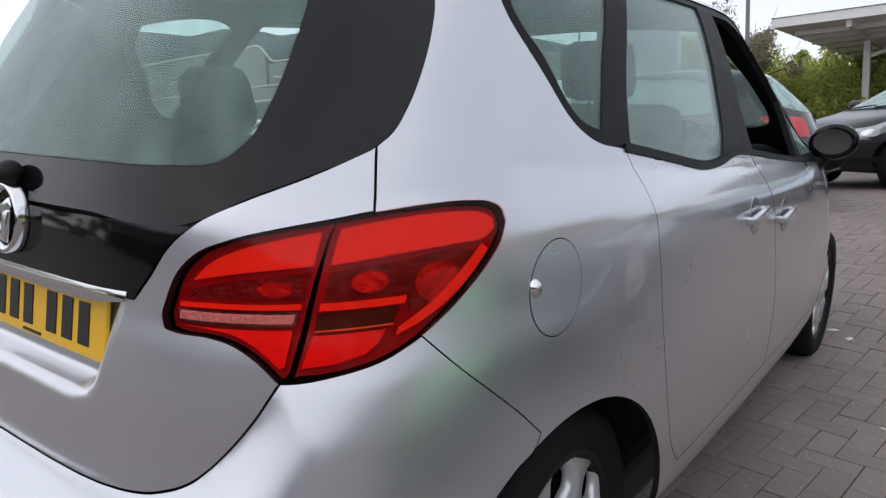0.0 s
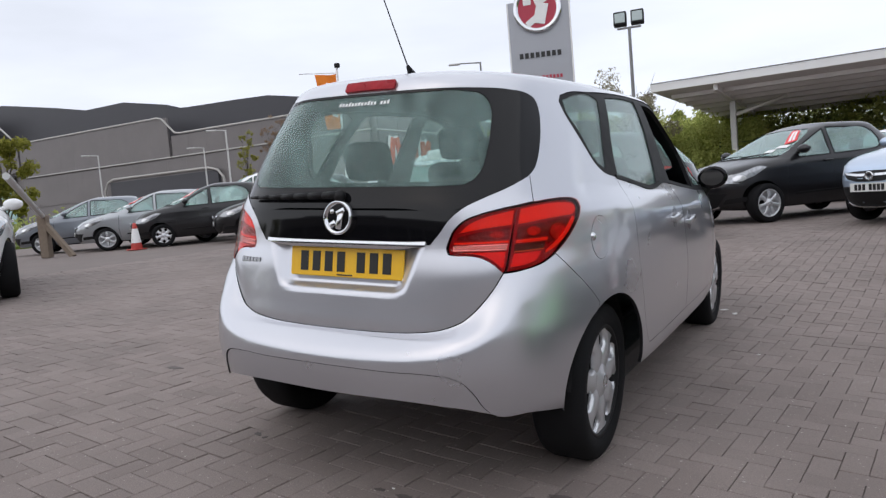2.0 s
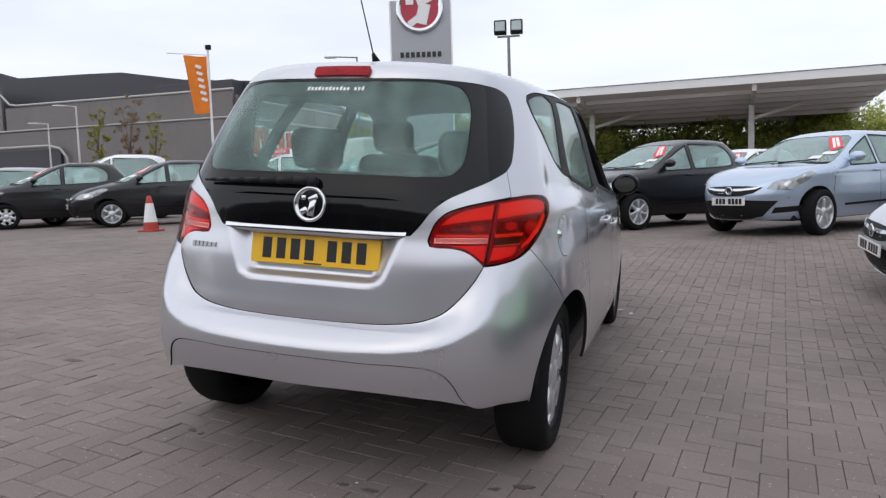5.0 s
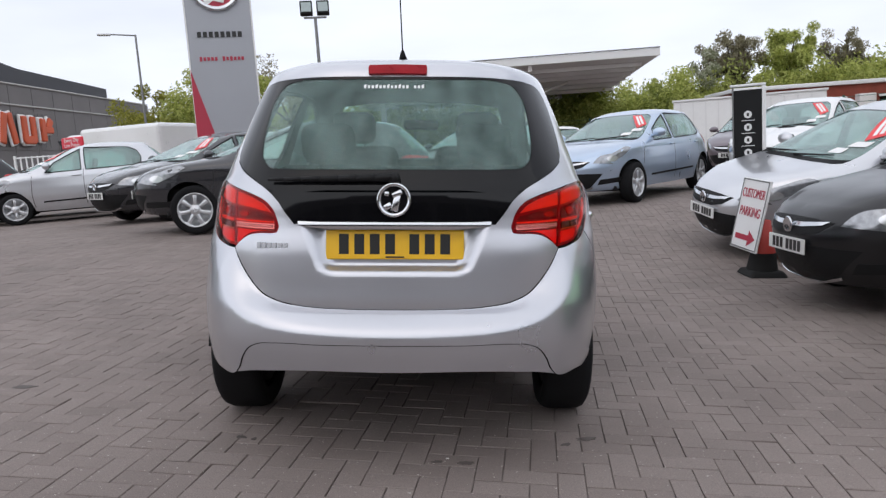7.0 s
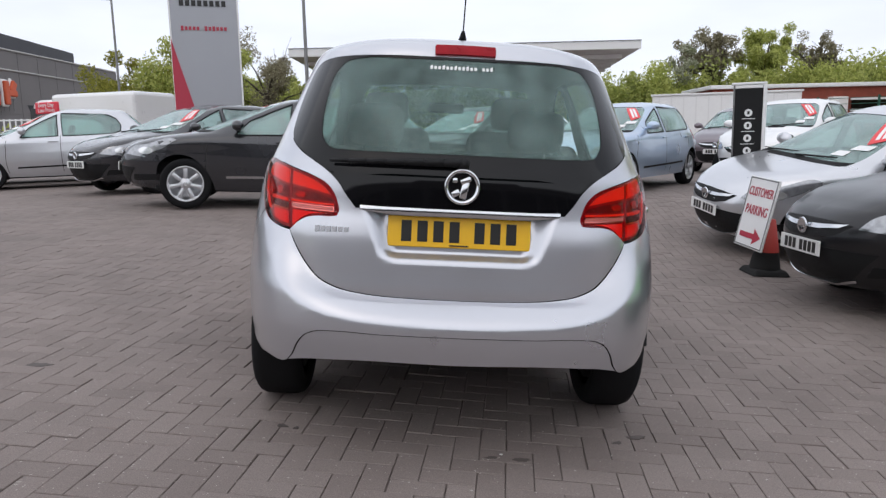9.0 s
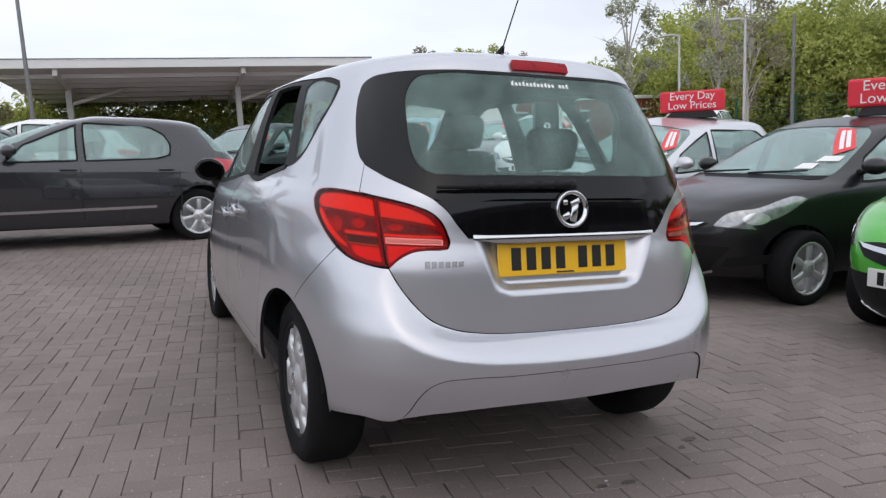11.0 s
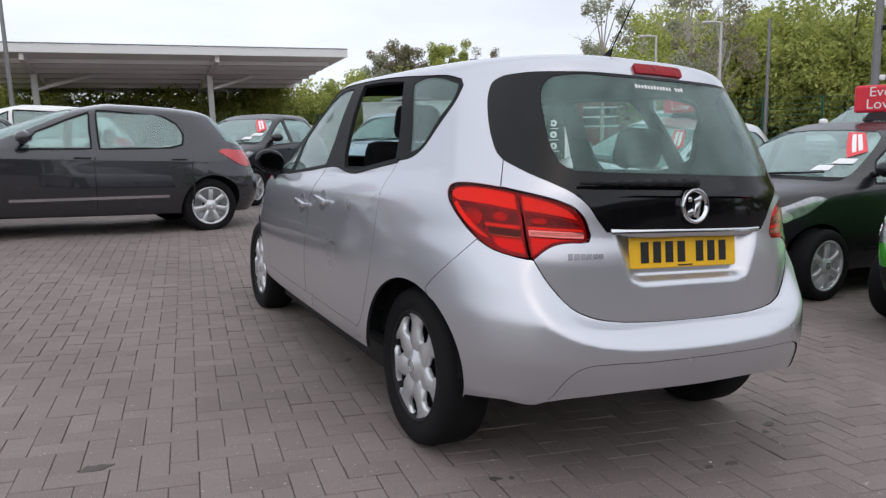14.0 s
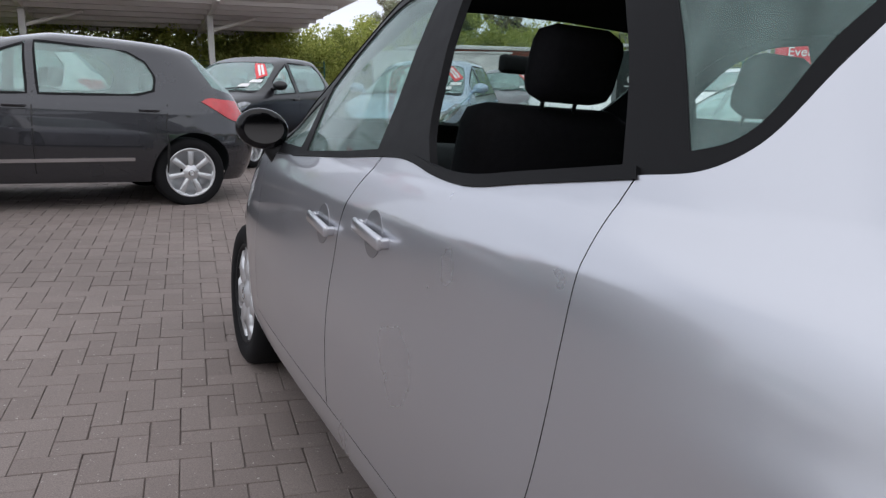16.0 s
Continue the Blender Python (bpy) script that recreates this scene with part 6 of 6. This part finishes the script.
def roof_sign(x, y, z, turn, label):
    ob = thing("roof_sign", Matrix.Translation((x, y, z)) @ pose(0, 0, 0, 0, 0, turn), label, "sign", "roof signs")
    part("black_foot", box(bmesh.new(), (0.66, 0.34, 0.09), (0, 0, 0.045), bevel=0.03, taper=(0.8, 0.4)), BLACK_PLASTIC, ob)
    bd = part("red_board", box(bmesh.new(), (0.80, 0.06, 0.27), (0, 0, 0.22), bevel=0.025), RED_SIGN, ob)
    words("lettering", "Every Day", 0.135, SIGN_WHITE, bd, pose(0, -0.033, 0.285, 90, 0, 0))
    words("lettering", "Low Prices", 0.135, SIGN_WHITE, bd, pose(0, -0.033, 0.165, 90, 0, 0))


roof_sign(5.4, 2.66, rise(4.76, 2.9) + 1.525, -55, "red roof sign with white words on a black car")
roof_sign(5.55, 5.5, rise(4.95, 5.55) + 1.52, -45, "red roof sign with white words on a silver car")
roof_sign(-8.8, 14.8, 1.79, -28, "red roof sign with white words on a dark car")

# timber rail with a raised arm at the lot's edge
tr = thing("timber_rail", Matrix.Translation((-15.98, 8.86, rise(-15.98, 8.86))), "weathered timber post with a brace and a pale rail", "rail")
part("timber_post", box(bmesh.new(), (0.22, 0.22, 1.08), (0, 0, 0.54), (0, 0, 30), bevel=0.02), TIMBER, tr)
part("brace_rail", box(bmesh.new(), (0.13, 0.13, 1.15), (0.42, 0.1, 0.42), (0, -40, 15), bevel=0.02), TIMBER, tr)
part("pale_rail", tube(bmesh.new(), (0.0, 0.0, 1.05), (6.9, -4.7, 1.56), 0.06, 0.055, 10), PALE_STEEL, tr)
LAWN = material("mown_grass", (0.10, 0.14, 0.03), 0.9, spread=0.35, scale=3, bump=0.6, bump_scale=60, spec=0.1)
b = bmesh.new()
q = [b.verts.new((x, y, rise(-30, 20) + z)) for x, y in ((-29.5, 10.5), (-24.8, 20.5), (-32.5, 24.5), (-38, 13.5)) for z in (0.10, -0.1)]
for f in ((0, 2, 4, 6), (0, 1, 3, 2), (2, 3, 5, 4), (4, 5, 7, 6), (6, 7, 1, 0)):
    b.faces.new([q[k] for k in f])
tagged(part("lawn", b, LAWN), "mown green verge beside the lot", "lawn", kind="structure")

FAR_PAVING = material("far_paving", (0.172, 0.142, 0.130), 0.85, spread=0.22, scale=1.1, bump=0.2, bump_scale=30)
bm = bmesh.new()
xs = np.r_[-400, -150, -60, np.linspace(-30, 30, 121), 60, 150, 400]
ys = np.r_[-400, -100, -30, np.linspace(-15, 45, 121), 80, 150, 400]
vs = [[bm.verts.new((x, y, rise(min(max(x, -30), 30), min(max(y, -15), 45)) - 0.009)) for y in ys] for x in xs]
for i in range(len(xs) - 1):
    for j in range(len(ys) - 1):
        bm.faces.new((vs[i][j], vs[i + 1][j], vs[i + 1][j + 1], vs[i][j + 1]))
tagged(part("ground", bm, FAR_PAVING, smooth=True), "grey block paving of a car lot", "ground", kind="structure")

# ---- trees ----
BARK = material("bark", (0.085, 0.07, 0.055), 0.9, spread=0.3, scale=12, bump=0.5, bump_scale=40)
PALE_BARK = material("pale_birch_bark", (0.42, 0.40, 0.36), 0.8, spread=0.3, scale=10)


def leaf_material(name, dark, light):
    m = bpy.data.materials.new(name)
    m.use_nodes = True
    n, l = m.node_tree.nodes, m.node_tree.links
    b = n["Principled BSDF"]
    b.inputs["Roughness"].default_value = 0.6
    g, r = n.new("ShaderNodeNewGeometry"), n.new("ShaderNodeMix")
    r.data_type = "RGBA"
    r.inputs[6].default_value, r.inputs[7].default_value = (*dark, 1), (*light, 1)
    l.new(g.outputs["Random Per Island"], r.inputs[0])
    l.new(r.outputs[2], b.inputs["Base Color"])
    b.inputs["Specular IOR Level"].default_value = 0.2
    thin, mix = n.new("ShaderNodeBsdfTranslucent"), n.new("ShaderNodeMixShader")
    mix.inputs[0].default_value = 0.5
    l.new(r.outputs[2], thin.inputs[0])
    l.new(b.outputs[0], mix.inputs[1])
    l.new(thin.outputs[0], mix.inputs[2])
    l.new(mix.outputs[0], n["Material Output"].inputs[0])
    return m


# leaf tones raised to make up for shade inside the crowns and distant haze
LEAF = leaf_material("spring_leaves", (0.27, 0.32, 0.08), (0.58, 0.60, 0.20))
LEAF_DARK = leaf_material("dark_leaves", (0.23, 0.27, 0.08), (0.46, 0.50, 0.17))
LEAF_YELLOW = leaf_material("yellow_green_leaves", (0.18, 0.19, 0.03), (0.38, 0.36, 0.08))
TWIG = leaf_material("bare_twigs", (0.20, 0.18, 0.12), (0.36, 0.33, 0.22))
BLOSSOM = leaf_material("pale_blossom", (0.22, 0.25, 0.12), (0.60, 0.60, 0.50))
RUSSET = leaf_material("russet_leaves", (0.16, 0.10, 0.06), (0.32, 0.22, 0.14))
rng = np.random.default_rng(7)


def leaves(name, centres, radii, count, size, mat, parent, flat=1.0):
    """Small leaf blades scattered through clumps: one mesh."""
    k = rng.integers(0, len(centres), count)
    d = rng.normal(size=(count, 3))
    d /= np.linalg.norm(d, axis=1, keepdims=True)
    d *= rng.random((count, 1)) ** 0.45
    c = np.array(centres)[k] + d * np.array(radii)[k][:, None] * np.array([1, 1, flat])
    a, b = rng.normal(size=(count, 3)), rng.normal(size=(count, 3))
    a /= np.linalg.norm(a, axis=1, keepdims=True)
    b = np.cross(a, b)
    b /= np.linalg.norm(b, axis=1, keepdims=True)
    s = size * (0.6 + 0.8 * rng.random((count, 1)))
    v = np.stack([c - a * s, c + b * s * 0.45, c + a * s, c - b * s * 0.45], 1).reshape(-1, 3)
    me = bpy.data.meshes.new(name)
    me.vertices.add(len(v))
    me.vertices.foreach_set("co", v.ravel())
    me.loops.add(len(v))
    me.loops.foreach_set("vertex_index", np.arange(len(v)))
    me.polygons.add(count)
    me.polygons.foreach_set("loop_start", np.arange(0, len(v), 4))
    me.update()
    me.validate()
    me.materials.append(mat)
    ob = new(name, me)
    ob.parent = parent
    return ob


def tree(x, y, h, spread, mat, label, z=0.3, trunk=0.18, clumps=40, count=5000, size=0.16, bark=BARK, start=0.3, twigs=0):
    ob = thing("tree", Matrix.Translation((x, y, z)), label, "tree", "trees")
    bm = bmesh.new()
    tips = []
    tube(bm, (0, 0, -0.2), (0.1 * rng.normal(), 0.1 * rng.normal(), h * 0.55), trunk, trunk * 0.5, 9)
    for i in range(14):
        f = start + (0.92 - start) * i / 13
        ang = i * 2.4 + rng.random()
        reach = spread * (0.35 + 0.65 * math.sin(math.pi * min(1, (f - start) / (1 - start) * 0.9 + 0.1)))
        a = Vector((0, 0, h * min(f * 0.75, 0.55)))
        c = Vector((reach * math.cos(ang), reach * math.sin(ang), h * (f + 0.08)))
        m = a.lerp(c, 0.5) + Vector((0, 0, 0.05 * h))
        tube(bm, a, m, trunk * 0.38, trunk * 0.22, 6)
        tube(bm, m, c, trunk * 0.22, trunk * 0.06, 6)
        tips += [m, c]
        for _ in range(2 + twigs):
            e = c + Vector(rng.normal(size=3)) * spread * 0.3
            tube(bm, m.lerp(c, 0.6), e, trunk * 0.10, trunk * 0.03, 5)
            tips.append(e)
    part("trunk", bm, bark, ob)
    cs = [tuple(tips[i]) for i in rng.integers(0, len(tips), clumps)]
    cs = [tuple(np.array(c) + rng.normal(size=3) * spread * 0.12) for c in cs]
    leaves("crown", cs, spread * (0.16 + 0.22 * rng.random(clumps)), count, size, mat, ob)
    return ob


# single trees
tree(21.9, 53, 8.0, 1.7, TWIG, "round bare-twigged tree above a hedge", trunk=0.28, clumps=90, count=16000, size=0.09, start=0.55, twigs=2)
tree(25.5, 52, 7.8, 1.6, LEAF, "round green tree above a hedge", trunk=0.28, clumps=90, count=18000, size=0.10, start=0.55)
tree(29.3, 51.5, 7.2, 1.4, TWIG, "bare-twigged tree above a hedge", trunk=0.26, clumps=70, count=11000, size=0.08, start=0.55, twigs=2)
tree(19.0, 51, 6.6, 1.2, BLOSSOM, "blossoming pale tree in a hedge", clumps=60, count=12000, size=0.09)
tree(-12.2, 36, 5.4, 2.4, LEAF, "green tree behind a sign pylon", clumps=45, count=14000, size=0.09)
tree(-15.5, 39, 4.6, 2.6, LEAF_YELLOW, "yellow-green tree behind railings", clumps=45, count=14000, size=0.09)
tree(-9.0, 40, 5.8, 2.4, TWIG, "thin-leaved tree behind a sign pylon", clumps=40, count=10000, size=0.08, twigs=2)
tree(-30.4, 31, 5.6, 0.42, LEAF_YELLOW, "slender yellow-green tree before a building", trunk=0.05, clumps=160, count=6500, size=0.036, start=0.16, twigs=2)
tree(-28.5, 31.4, 5.9, 0.52, RUSSET, "slender russet tree before a building", trunk=0.05, clumps=200, count=7000, size=0.036, start=0.16, twigs=2)
tree(-28.1, 33, 5.3, 0.42, LEAF_YELLOW, "slender yellow-green tree before a building", trunk=0.05, clumps=160, count=5000, size=0.036, start=0.16, twigs=2)
tree(-31.0, 16.5, 4.6, 1.0, LEAF_YELLOW, "yellow-green tree before a building", trunk=0.10, clumps=34, count=3500, size=0.12)
tree(24.0, 22.0, 7.6, 1.5, TWIG, "pale thin birch before woodland", trunk=0.09, clumps=30, count=1500, size=0.10, bark=PALE_BARK, twigs=3)
tree(27.0, 27.0, 9.8, 1.8, BLOSSOM, "tall pale birch above woodland", trunk=0.12, clumps=36, count=3000, size=0.10, bark=PALE_BARK, twigs=3)
tree(23.0, 29.0, 8.8, 1.4, BLOSSOM, "tall pale birch above woodland", trunk=0.12, clumps=30, count=2200, size=0.10, bark=PALE_BARK, twigs=3)


def wood(name, line, label, mat, count, size, seed_clumps, deep=3.0):
    """A belt of woodland: clumps along a line of (x, y, height)."""
    cs, rs = [], []
    for (x0, y0, h0), (x1, y1, h1) in zip(line, line[1:]):
        n = seed_clumps
        for i in range(n):
            f = rng.random()
            x, y, h = x0 + (x1 - x0) * f, y0 + (y1 - y0) * f, h0 + (h1 - h0) * f
            q = rng.random() ** 0.7
            lump = 0.82 + 0.18 * math.sin(x * 0.9 + y * 0.6) + 0.10 * rng.normal()
            cs.append((x + rng.normal() * deep * 0.5, y + rng.normal() * deep * 0.5, 0.4 + (h * lump - 0.4) * q))
            rs.append(0.5 + 0.9 * rng.random())
    ob = leaves(name, cs, np.array(rs), count, size, mat, None)
    return tagged(ob, label, "woodland", kind="stuff")


EAST = [(34, 40, 7.0), (37, 28, 8.0), (39, 20, 8.6), (42, 10, 9.4), (46, -2, 10), (50, -16, 10)]
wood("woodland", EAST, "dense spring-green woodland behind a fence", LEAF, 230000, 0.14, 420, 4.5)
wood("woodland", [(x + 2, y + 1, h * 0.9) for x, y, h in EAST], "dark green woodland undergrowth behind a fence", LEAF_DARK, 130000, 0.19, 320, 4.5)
BEHIND = [(22.6, 53.5, 4.6), (29.3, 50.5, 5.3), (34.4, 48.0, 6.2), (39.5, 45.5, 8.4), (44.6, 43, 10.8), (51.3, 39.5, 12.2)]
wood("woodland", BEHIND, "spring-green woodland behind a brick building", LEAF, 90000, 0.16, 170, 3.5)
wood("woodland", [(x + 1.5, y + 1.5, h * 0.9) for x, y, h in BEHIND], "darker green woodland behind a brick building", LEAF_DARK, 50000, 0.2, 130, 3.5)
HEDGE = [(-16, 49, 5.2), (-6, 50, 4.8), (6, 50, 4.6), (14, 50, 5.0), (24, 50, 5.0), (34, 42, 6.0)]
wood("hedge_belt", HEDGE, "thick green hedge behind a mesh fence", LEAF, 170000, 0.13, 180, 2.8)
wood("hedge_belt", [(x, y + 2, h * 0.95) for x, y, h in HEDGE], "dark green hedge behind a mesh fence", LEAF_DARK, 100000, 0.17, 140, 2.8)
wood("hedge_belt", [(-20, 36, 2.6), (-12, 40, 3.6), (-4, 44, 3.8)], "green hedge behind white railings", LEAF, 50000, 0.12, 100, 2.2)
wood("far_trees", [(-60, 120, 9), (-35, 120, 11), (-15, 120, 9)], "far trees behind a cinema building", LEAF_DARK, 24000, 0.6, 90, 5.0)
# unseen belt behind the walk, added so mirrors and paint reflect dark green
wood("woodland", [(50, -16, 9), (34, -44, 9), (-8, -52, 9), (-48, -42, 9), (-66, -6, 8)], "unseen green woodland behind the walk, added for reflections", LEAF_DARK, 40000, 0.55, 120, 5.0)
wood("low_bushes", [(-31, 15.5, 0.9), (-34.5, 18.5, 0.9), (-34.5, 21.5, 1.0)], "low green bushes on a grass verge", LEAF_DARK, 4000, 0.10, 30, 0.6)
# trunks inside the woodland
bm = bmesh.new()
for i in range(70):
    f = rng.random() * (len(EAST) - 1.001)
    a, b = EAST[int(f)], EAST[int(f) + 1]
    q = f - int(f)
    x, y, h = [u + (v - u) * q for u, v in zip(a, b)]
    x, y = x + rng.normal() * 2, y + rng.normal() * 2
    tube(bm, (x, y, 0), (x + rng.normal() * 0.5, y + rng.normal() * 0.5, h * 0.85), 0.12, 0.04, 6)
tagged(part("woodland_trunks", bm, BARK), "thin dark trunks inside woodland", "trunks", kind="stuff")

# ---- block paving, laid in herringbone; the nearest blocks singly ----
def block_material(name, single):
    m = bpy.data.materials.new(name)
    m.use_nodes = True
    n, l = m.node_tree.nodes, m.node_tree.links
    b = n["Principled BSDF"]
    src = n.new("ShaderNodeObjectInfo") if single else n.new("ShaderNodeNewGeometry")
    geo = n.new("ShaderNodeNewGeometry")
    tone = n.new("ShaderNodeMix")
    tone.data_type = "RGBA"
    tone.inputs[6].default_value, tone.inputs[7].default_value = (0.196, 0.160, 0.146, 1), (0.232, 0.192, 0.176, 1)
    l.new(src.outputs["Random" if single else "Random Per Island"], tone.inputs[0])
    grain, stain, speck = n.new("ShaderNodeTexNoise"), n.new("ShaderNodeTexNoise"), n.new("ShaderNodeTexNoise")
    for t_, sc, de in ((grain, 220, 4), (stain, 0.9, 6), (speck, 60, 2)):
        t_.inputs["Scale"].default_value, t_.inputs["Detail"].default_value = sc, de
        l.new(geo.outputs["Position"], t_.inputs["Vector"])
    mul = n.new("ShaderNodeMix")
    mul.data_type, mul.blend_type = "RGBA", "MULTIPLY"
    mul.inputs[0].default_value = 0.7
    ramp = n.new("ShaderNodeMapRange")
    ramp.inputs[1].default_value, ramp.inputs[2].default_value, ramp.inputs[3].default_value, ramp.inputs[4].default_value = 0.35, 0.65, 0.80, 1.10
    l.new(stain.outputs[0], ramp.inputs[0])
    l.new(tone.outputs[2], mul.inputs[6])
    l.new(ramp.outputs[0], mul.inputs[7])
    g2 = n.new("ShaderNodeMix")
    g2.data_type, g2.blend_type = "RGBA", "MULTIPLY"
    g2.inputs[0].default_value = 0.55
    r2 = n.new("ShaderNodeMapRange")
    r2.inputs[1].default_value, r2.inputs[2].default_value, r2.inputs[3].default_value, r2.inputs[4].default_value = 0.3, 0.7, 0.6, 1.35
    l.new(grain.outputs[0], r2.inputs[0])
    l.new(mul.outputs[2], g2.inputs[6])
    l.new(r2.outputs[0], g2.inputs[7])
    dot, white = n.new("ShaderNodeMapRange"), n.new("ShaderNodeMix")
    dot.inputs[1].default_value, dot.inputs[2].default_value = 0.70, 0.73
    white.data_type = "RGBA"
    white.inputs[7].default_value = (0.40, 0.37, 0.34, 1)
    l.new(speck.outputs[0], dot.inputs[0])
    l.new(dot.outputs[0], white.inputs[0])
    l.new(g2.outputs[2], white.inputs[6])
    l.new(white.outputs[2], b.inputs["Base Color"])
    b.inputs["Roughness"].default_value = 0.82
    bump = n.new("ShaderNodeBump")
    bump.inputs["Strength"].default_value, bump.inputs["Distance"].default_value = 0.35, 0.004
    l.new(grain.outputs[0], bump.inputs["Height"])
    l.new(bump.outputs[0], b.inputs["Normal"])
    return m


BLOCKS, BLOCK = block_material("paving_blocks", False), block_material("paving_block", True)

TURN = radians(-7)
U, GAP = 0.1, 0.0024
COS, SIN = math.cos(TURN), math.sin(TURN)


def block_shape(long_x):
    a, b = (U * 2 if long_x else U) / 2 - GAP / 2, (U if long_x else U * 2) / 2 - GAP / 2
    c = 0.0022
    return [(-a, -b, -0.02), (a, -b, -0.02), (a, b, -0.02), (-a, b, -0.02), (-a, -b, -c), (a, -b, -c), (a, b, -c), (-a, b, -c),
            (-a + c, -b + c, 0), (a - c, -b + c, 0), (a - c, b - c, 0), (-a + c, b - c, 0)]


FACES = [(8, 9, 10, 11), (4, 5, 9, 8), (5, 6, 10, 9), (6, 7, 11, 10), (7, 4, 8, 11), (0, 1, 5, 4), (1, 2, 6, 5), (2, 3, 7, 6), (3, 0, 4, 7)]
shapes = {}
for k in (True, False):
    me = bpy.data.meshes.new("paving_block")
    me.from_pydata(block_shape(k), [], FACES)
    me.materials.append(BLOCK)
    shapes[k] = me
arr = {k: np.array(block_shape(k)) for k in (True, False)}
pave = thing("paving", Matrix(), "brown-grey concrete block paving laid in herringbone", "paving", kind="structure")
allv, allf, singles = [], [], 0
prng = np.random.default_rng(3)
for i in range(-130, 131):
    for j in range(-100, 150):
        m = (i - j) % 4
        if m not in (0, 3):
            continue
        lx, ly = (i + (1.0 if m == 0 else 0.5)) * U, (j + (0.5 if m == 0 else 1.0)) * U
        x, y = lx * COS - ly * SIN, lx * SIN + ly * COS
        if not (-9.5 < x < 8.5 and -5.0 < y < 12.5):
            continue
        z = rise(x, y) + prng.normal() * 0.0011
        sx, sy = (rise(x + 0.1, y) - rise(x - 0.1, y)) / 0.2 + prng.normal() * 0.006, (rise(x, y + 0.1) - rise(x, y - 0.1)) / 0.2 + prng.normal() * 0.006
        near_cam = (-2.75 < x < -1.15 and 0.5 < y < 2.3) or (1.1 < x < 2.3 and 0.6 < y < 2.9)
        if near_cam and singles < 300:
            ob = new("block", shapes[m == 0])
            ob.parent = pave
            ob.matrix_local = Matrix.Translation((x, y, z)) @ Euler((math.atan(sy), -math.atan(sx), TURN)).to_matrix().to_4x4()
            singles += 1
            continue
        p = arr[m == 0] * (1 - np.array([1, 1, 0]) * 0.03 * prng.random() ** 3)
        px, py_ = p[:, 0] * COS - p[:, 1] * SIN, p[:, 0] * SIN + p[:, 1] * COS
        base = len(allv) * 12
        allv.append(np.stack([x + px, y + py_, z + p[:, 2] + px * sx + py_ * sy], 1))
        allf += [tuple(base + q for q in f) for f in FACES]
me = bpy.data.meshes.new("blocks")
me.from_pydata([tuple(v) for v in np.vstack(allv)], [], allf)
me.materials.append(BLOCKS)
ob = new("blocks", me)
ob.parent = pave
tagged(ob, kind="stuff")

# stains and litter on the blocks
OIL = material("old_oil", (0.085, 0.070, 0.064), 0.7, spread=0.4, scale=30)
CHALK = material("white_scuff", (0.62, 0.61, 0.59), 0.8, spread=0.15, scale=40)
srng = np.random.default_rng(11)


def blot(name, x, y, r, long_, turn, mat, label, category):
    b = bmesh.new()
    ring = []
    for i in range(18):
        a = 2 * math.pi * i / 18
        k = 0.6 * r * (0.7 + 0.5 * srng.random())
        px, py_ = k * math.cos(a) * long_, k * math.sin(a)
        qx, qy = x + px * math.cos(turn) - py_ * math.sin(turn), y + px * math.sin(turn) + py_ * math.cos(turn)
        ring.append(b.verts.new((qx, qy, rise(qx, qy) + 0.0026)))
    f = b.faces.new(ring)
    lower = bmesh.ops.extrude_face_region(b, geom=[f])
    for v in lower["geom"]:
        if isinstance(v, bmesh.types.BMVert):
            v.co.z -= 0.006
    tagged(part(name, b, mat), label, category, "marks on the paving")


# the largest blot, at (-1.95, 0.97), stands for a dark, broken block corner
for x, y, r, l_, a in ((0.16, 0.11, 0.022, 1.8, 0.2), (0.27, 0.10, 0.028, 1.9, 0.0), (0.68, 0.28, 0.024, 1.7, 0.5), (0.77, 0.34, 0.032, 2.2, 0.3), (-0.66, 0.34, 0.024, 1.8, 2.6), (-0.60, 0.32, 0.016, 1.5, 1.0), (-1.95, 0.97, 0.05, 2.0, 0.2), (-0.66, 1.93, 0.03, 1.6, 0.8)):
    blot("oil_stain", x, y, r, l_, a, OIL, "small dark oil stain on block paving", "stain")
for x, y, r, l_, a in ((0.85, 3.78, 0.022, 2.2, 0.4), (0.94, 3.68, 0.026, 1.8, 1.2), (1.2, 2.65, 0.012, 1.4, 0.2), (0.2, 0.14, 0.008, 1.3, 0.1)):
    blot("white_scuff", x, y, r, l_, a, CHALK, "small white scuff on block paving", "mark")
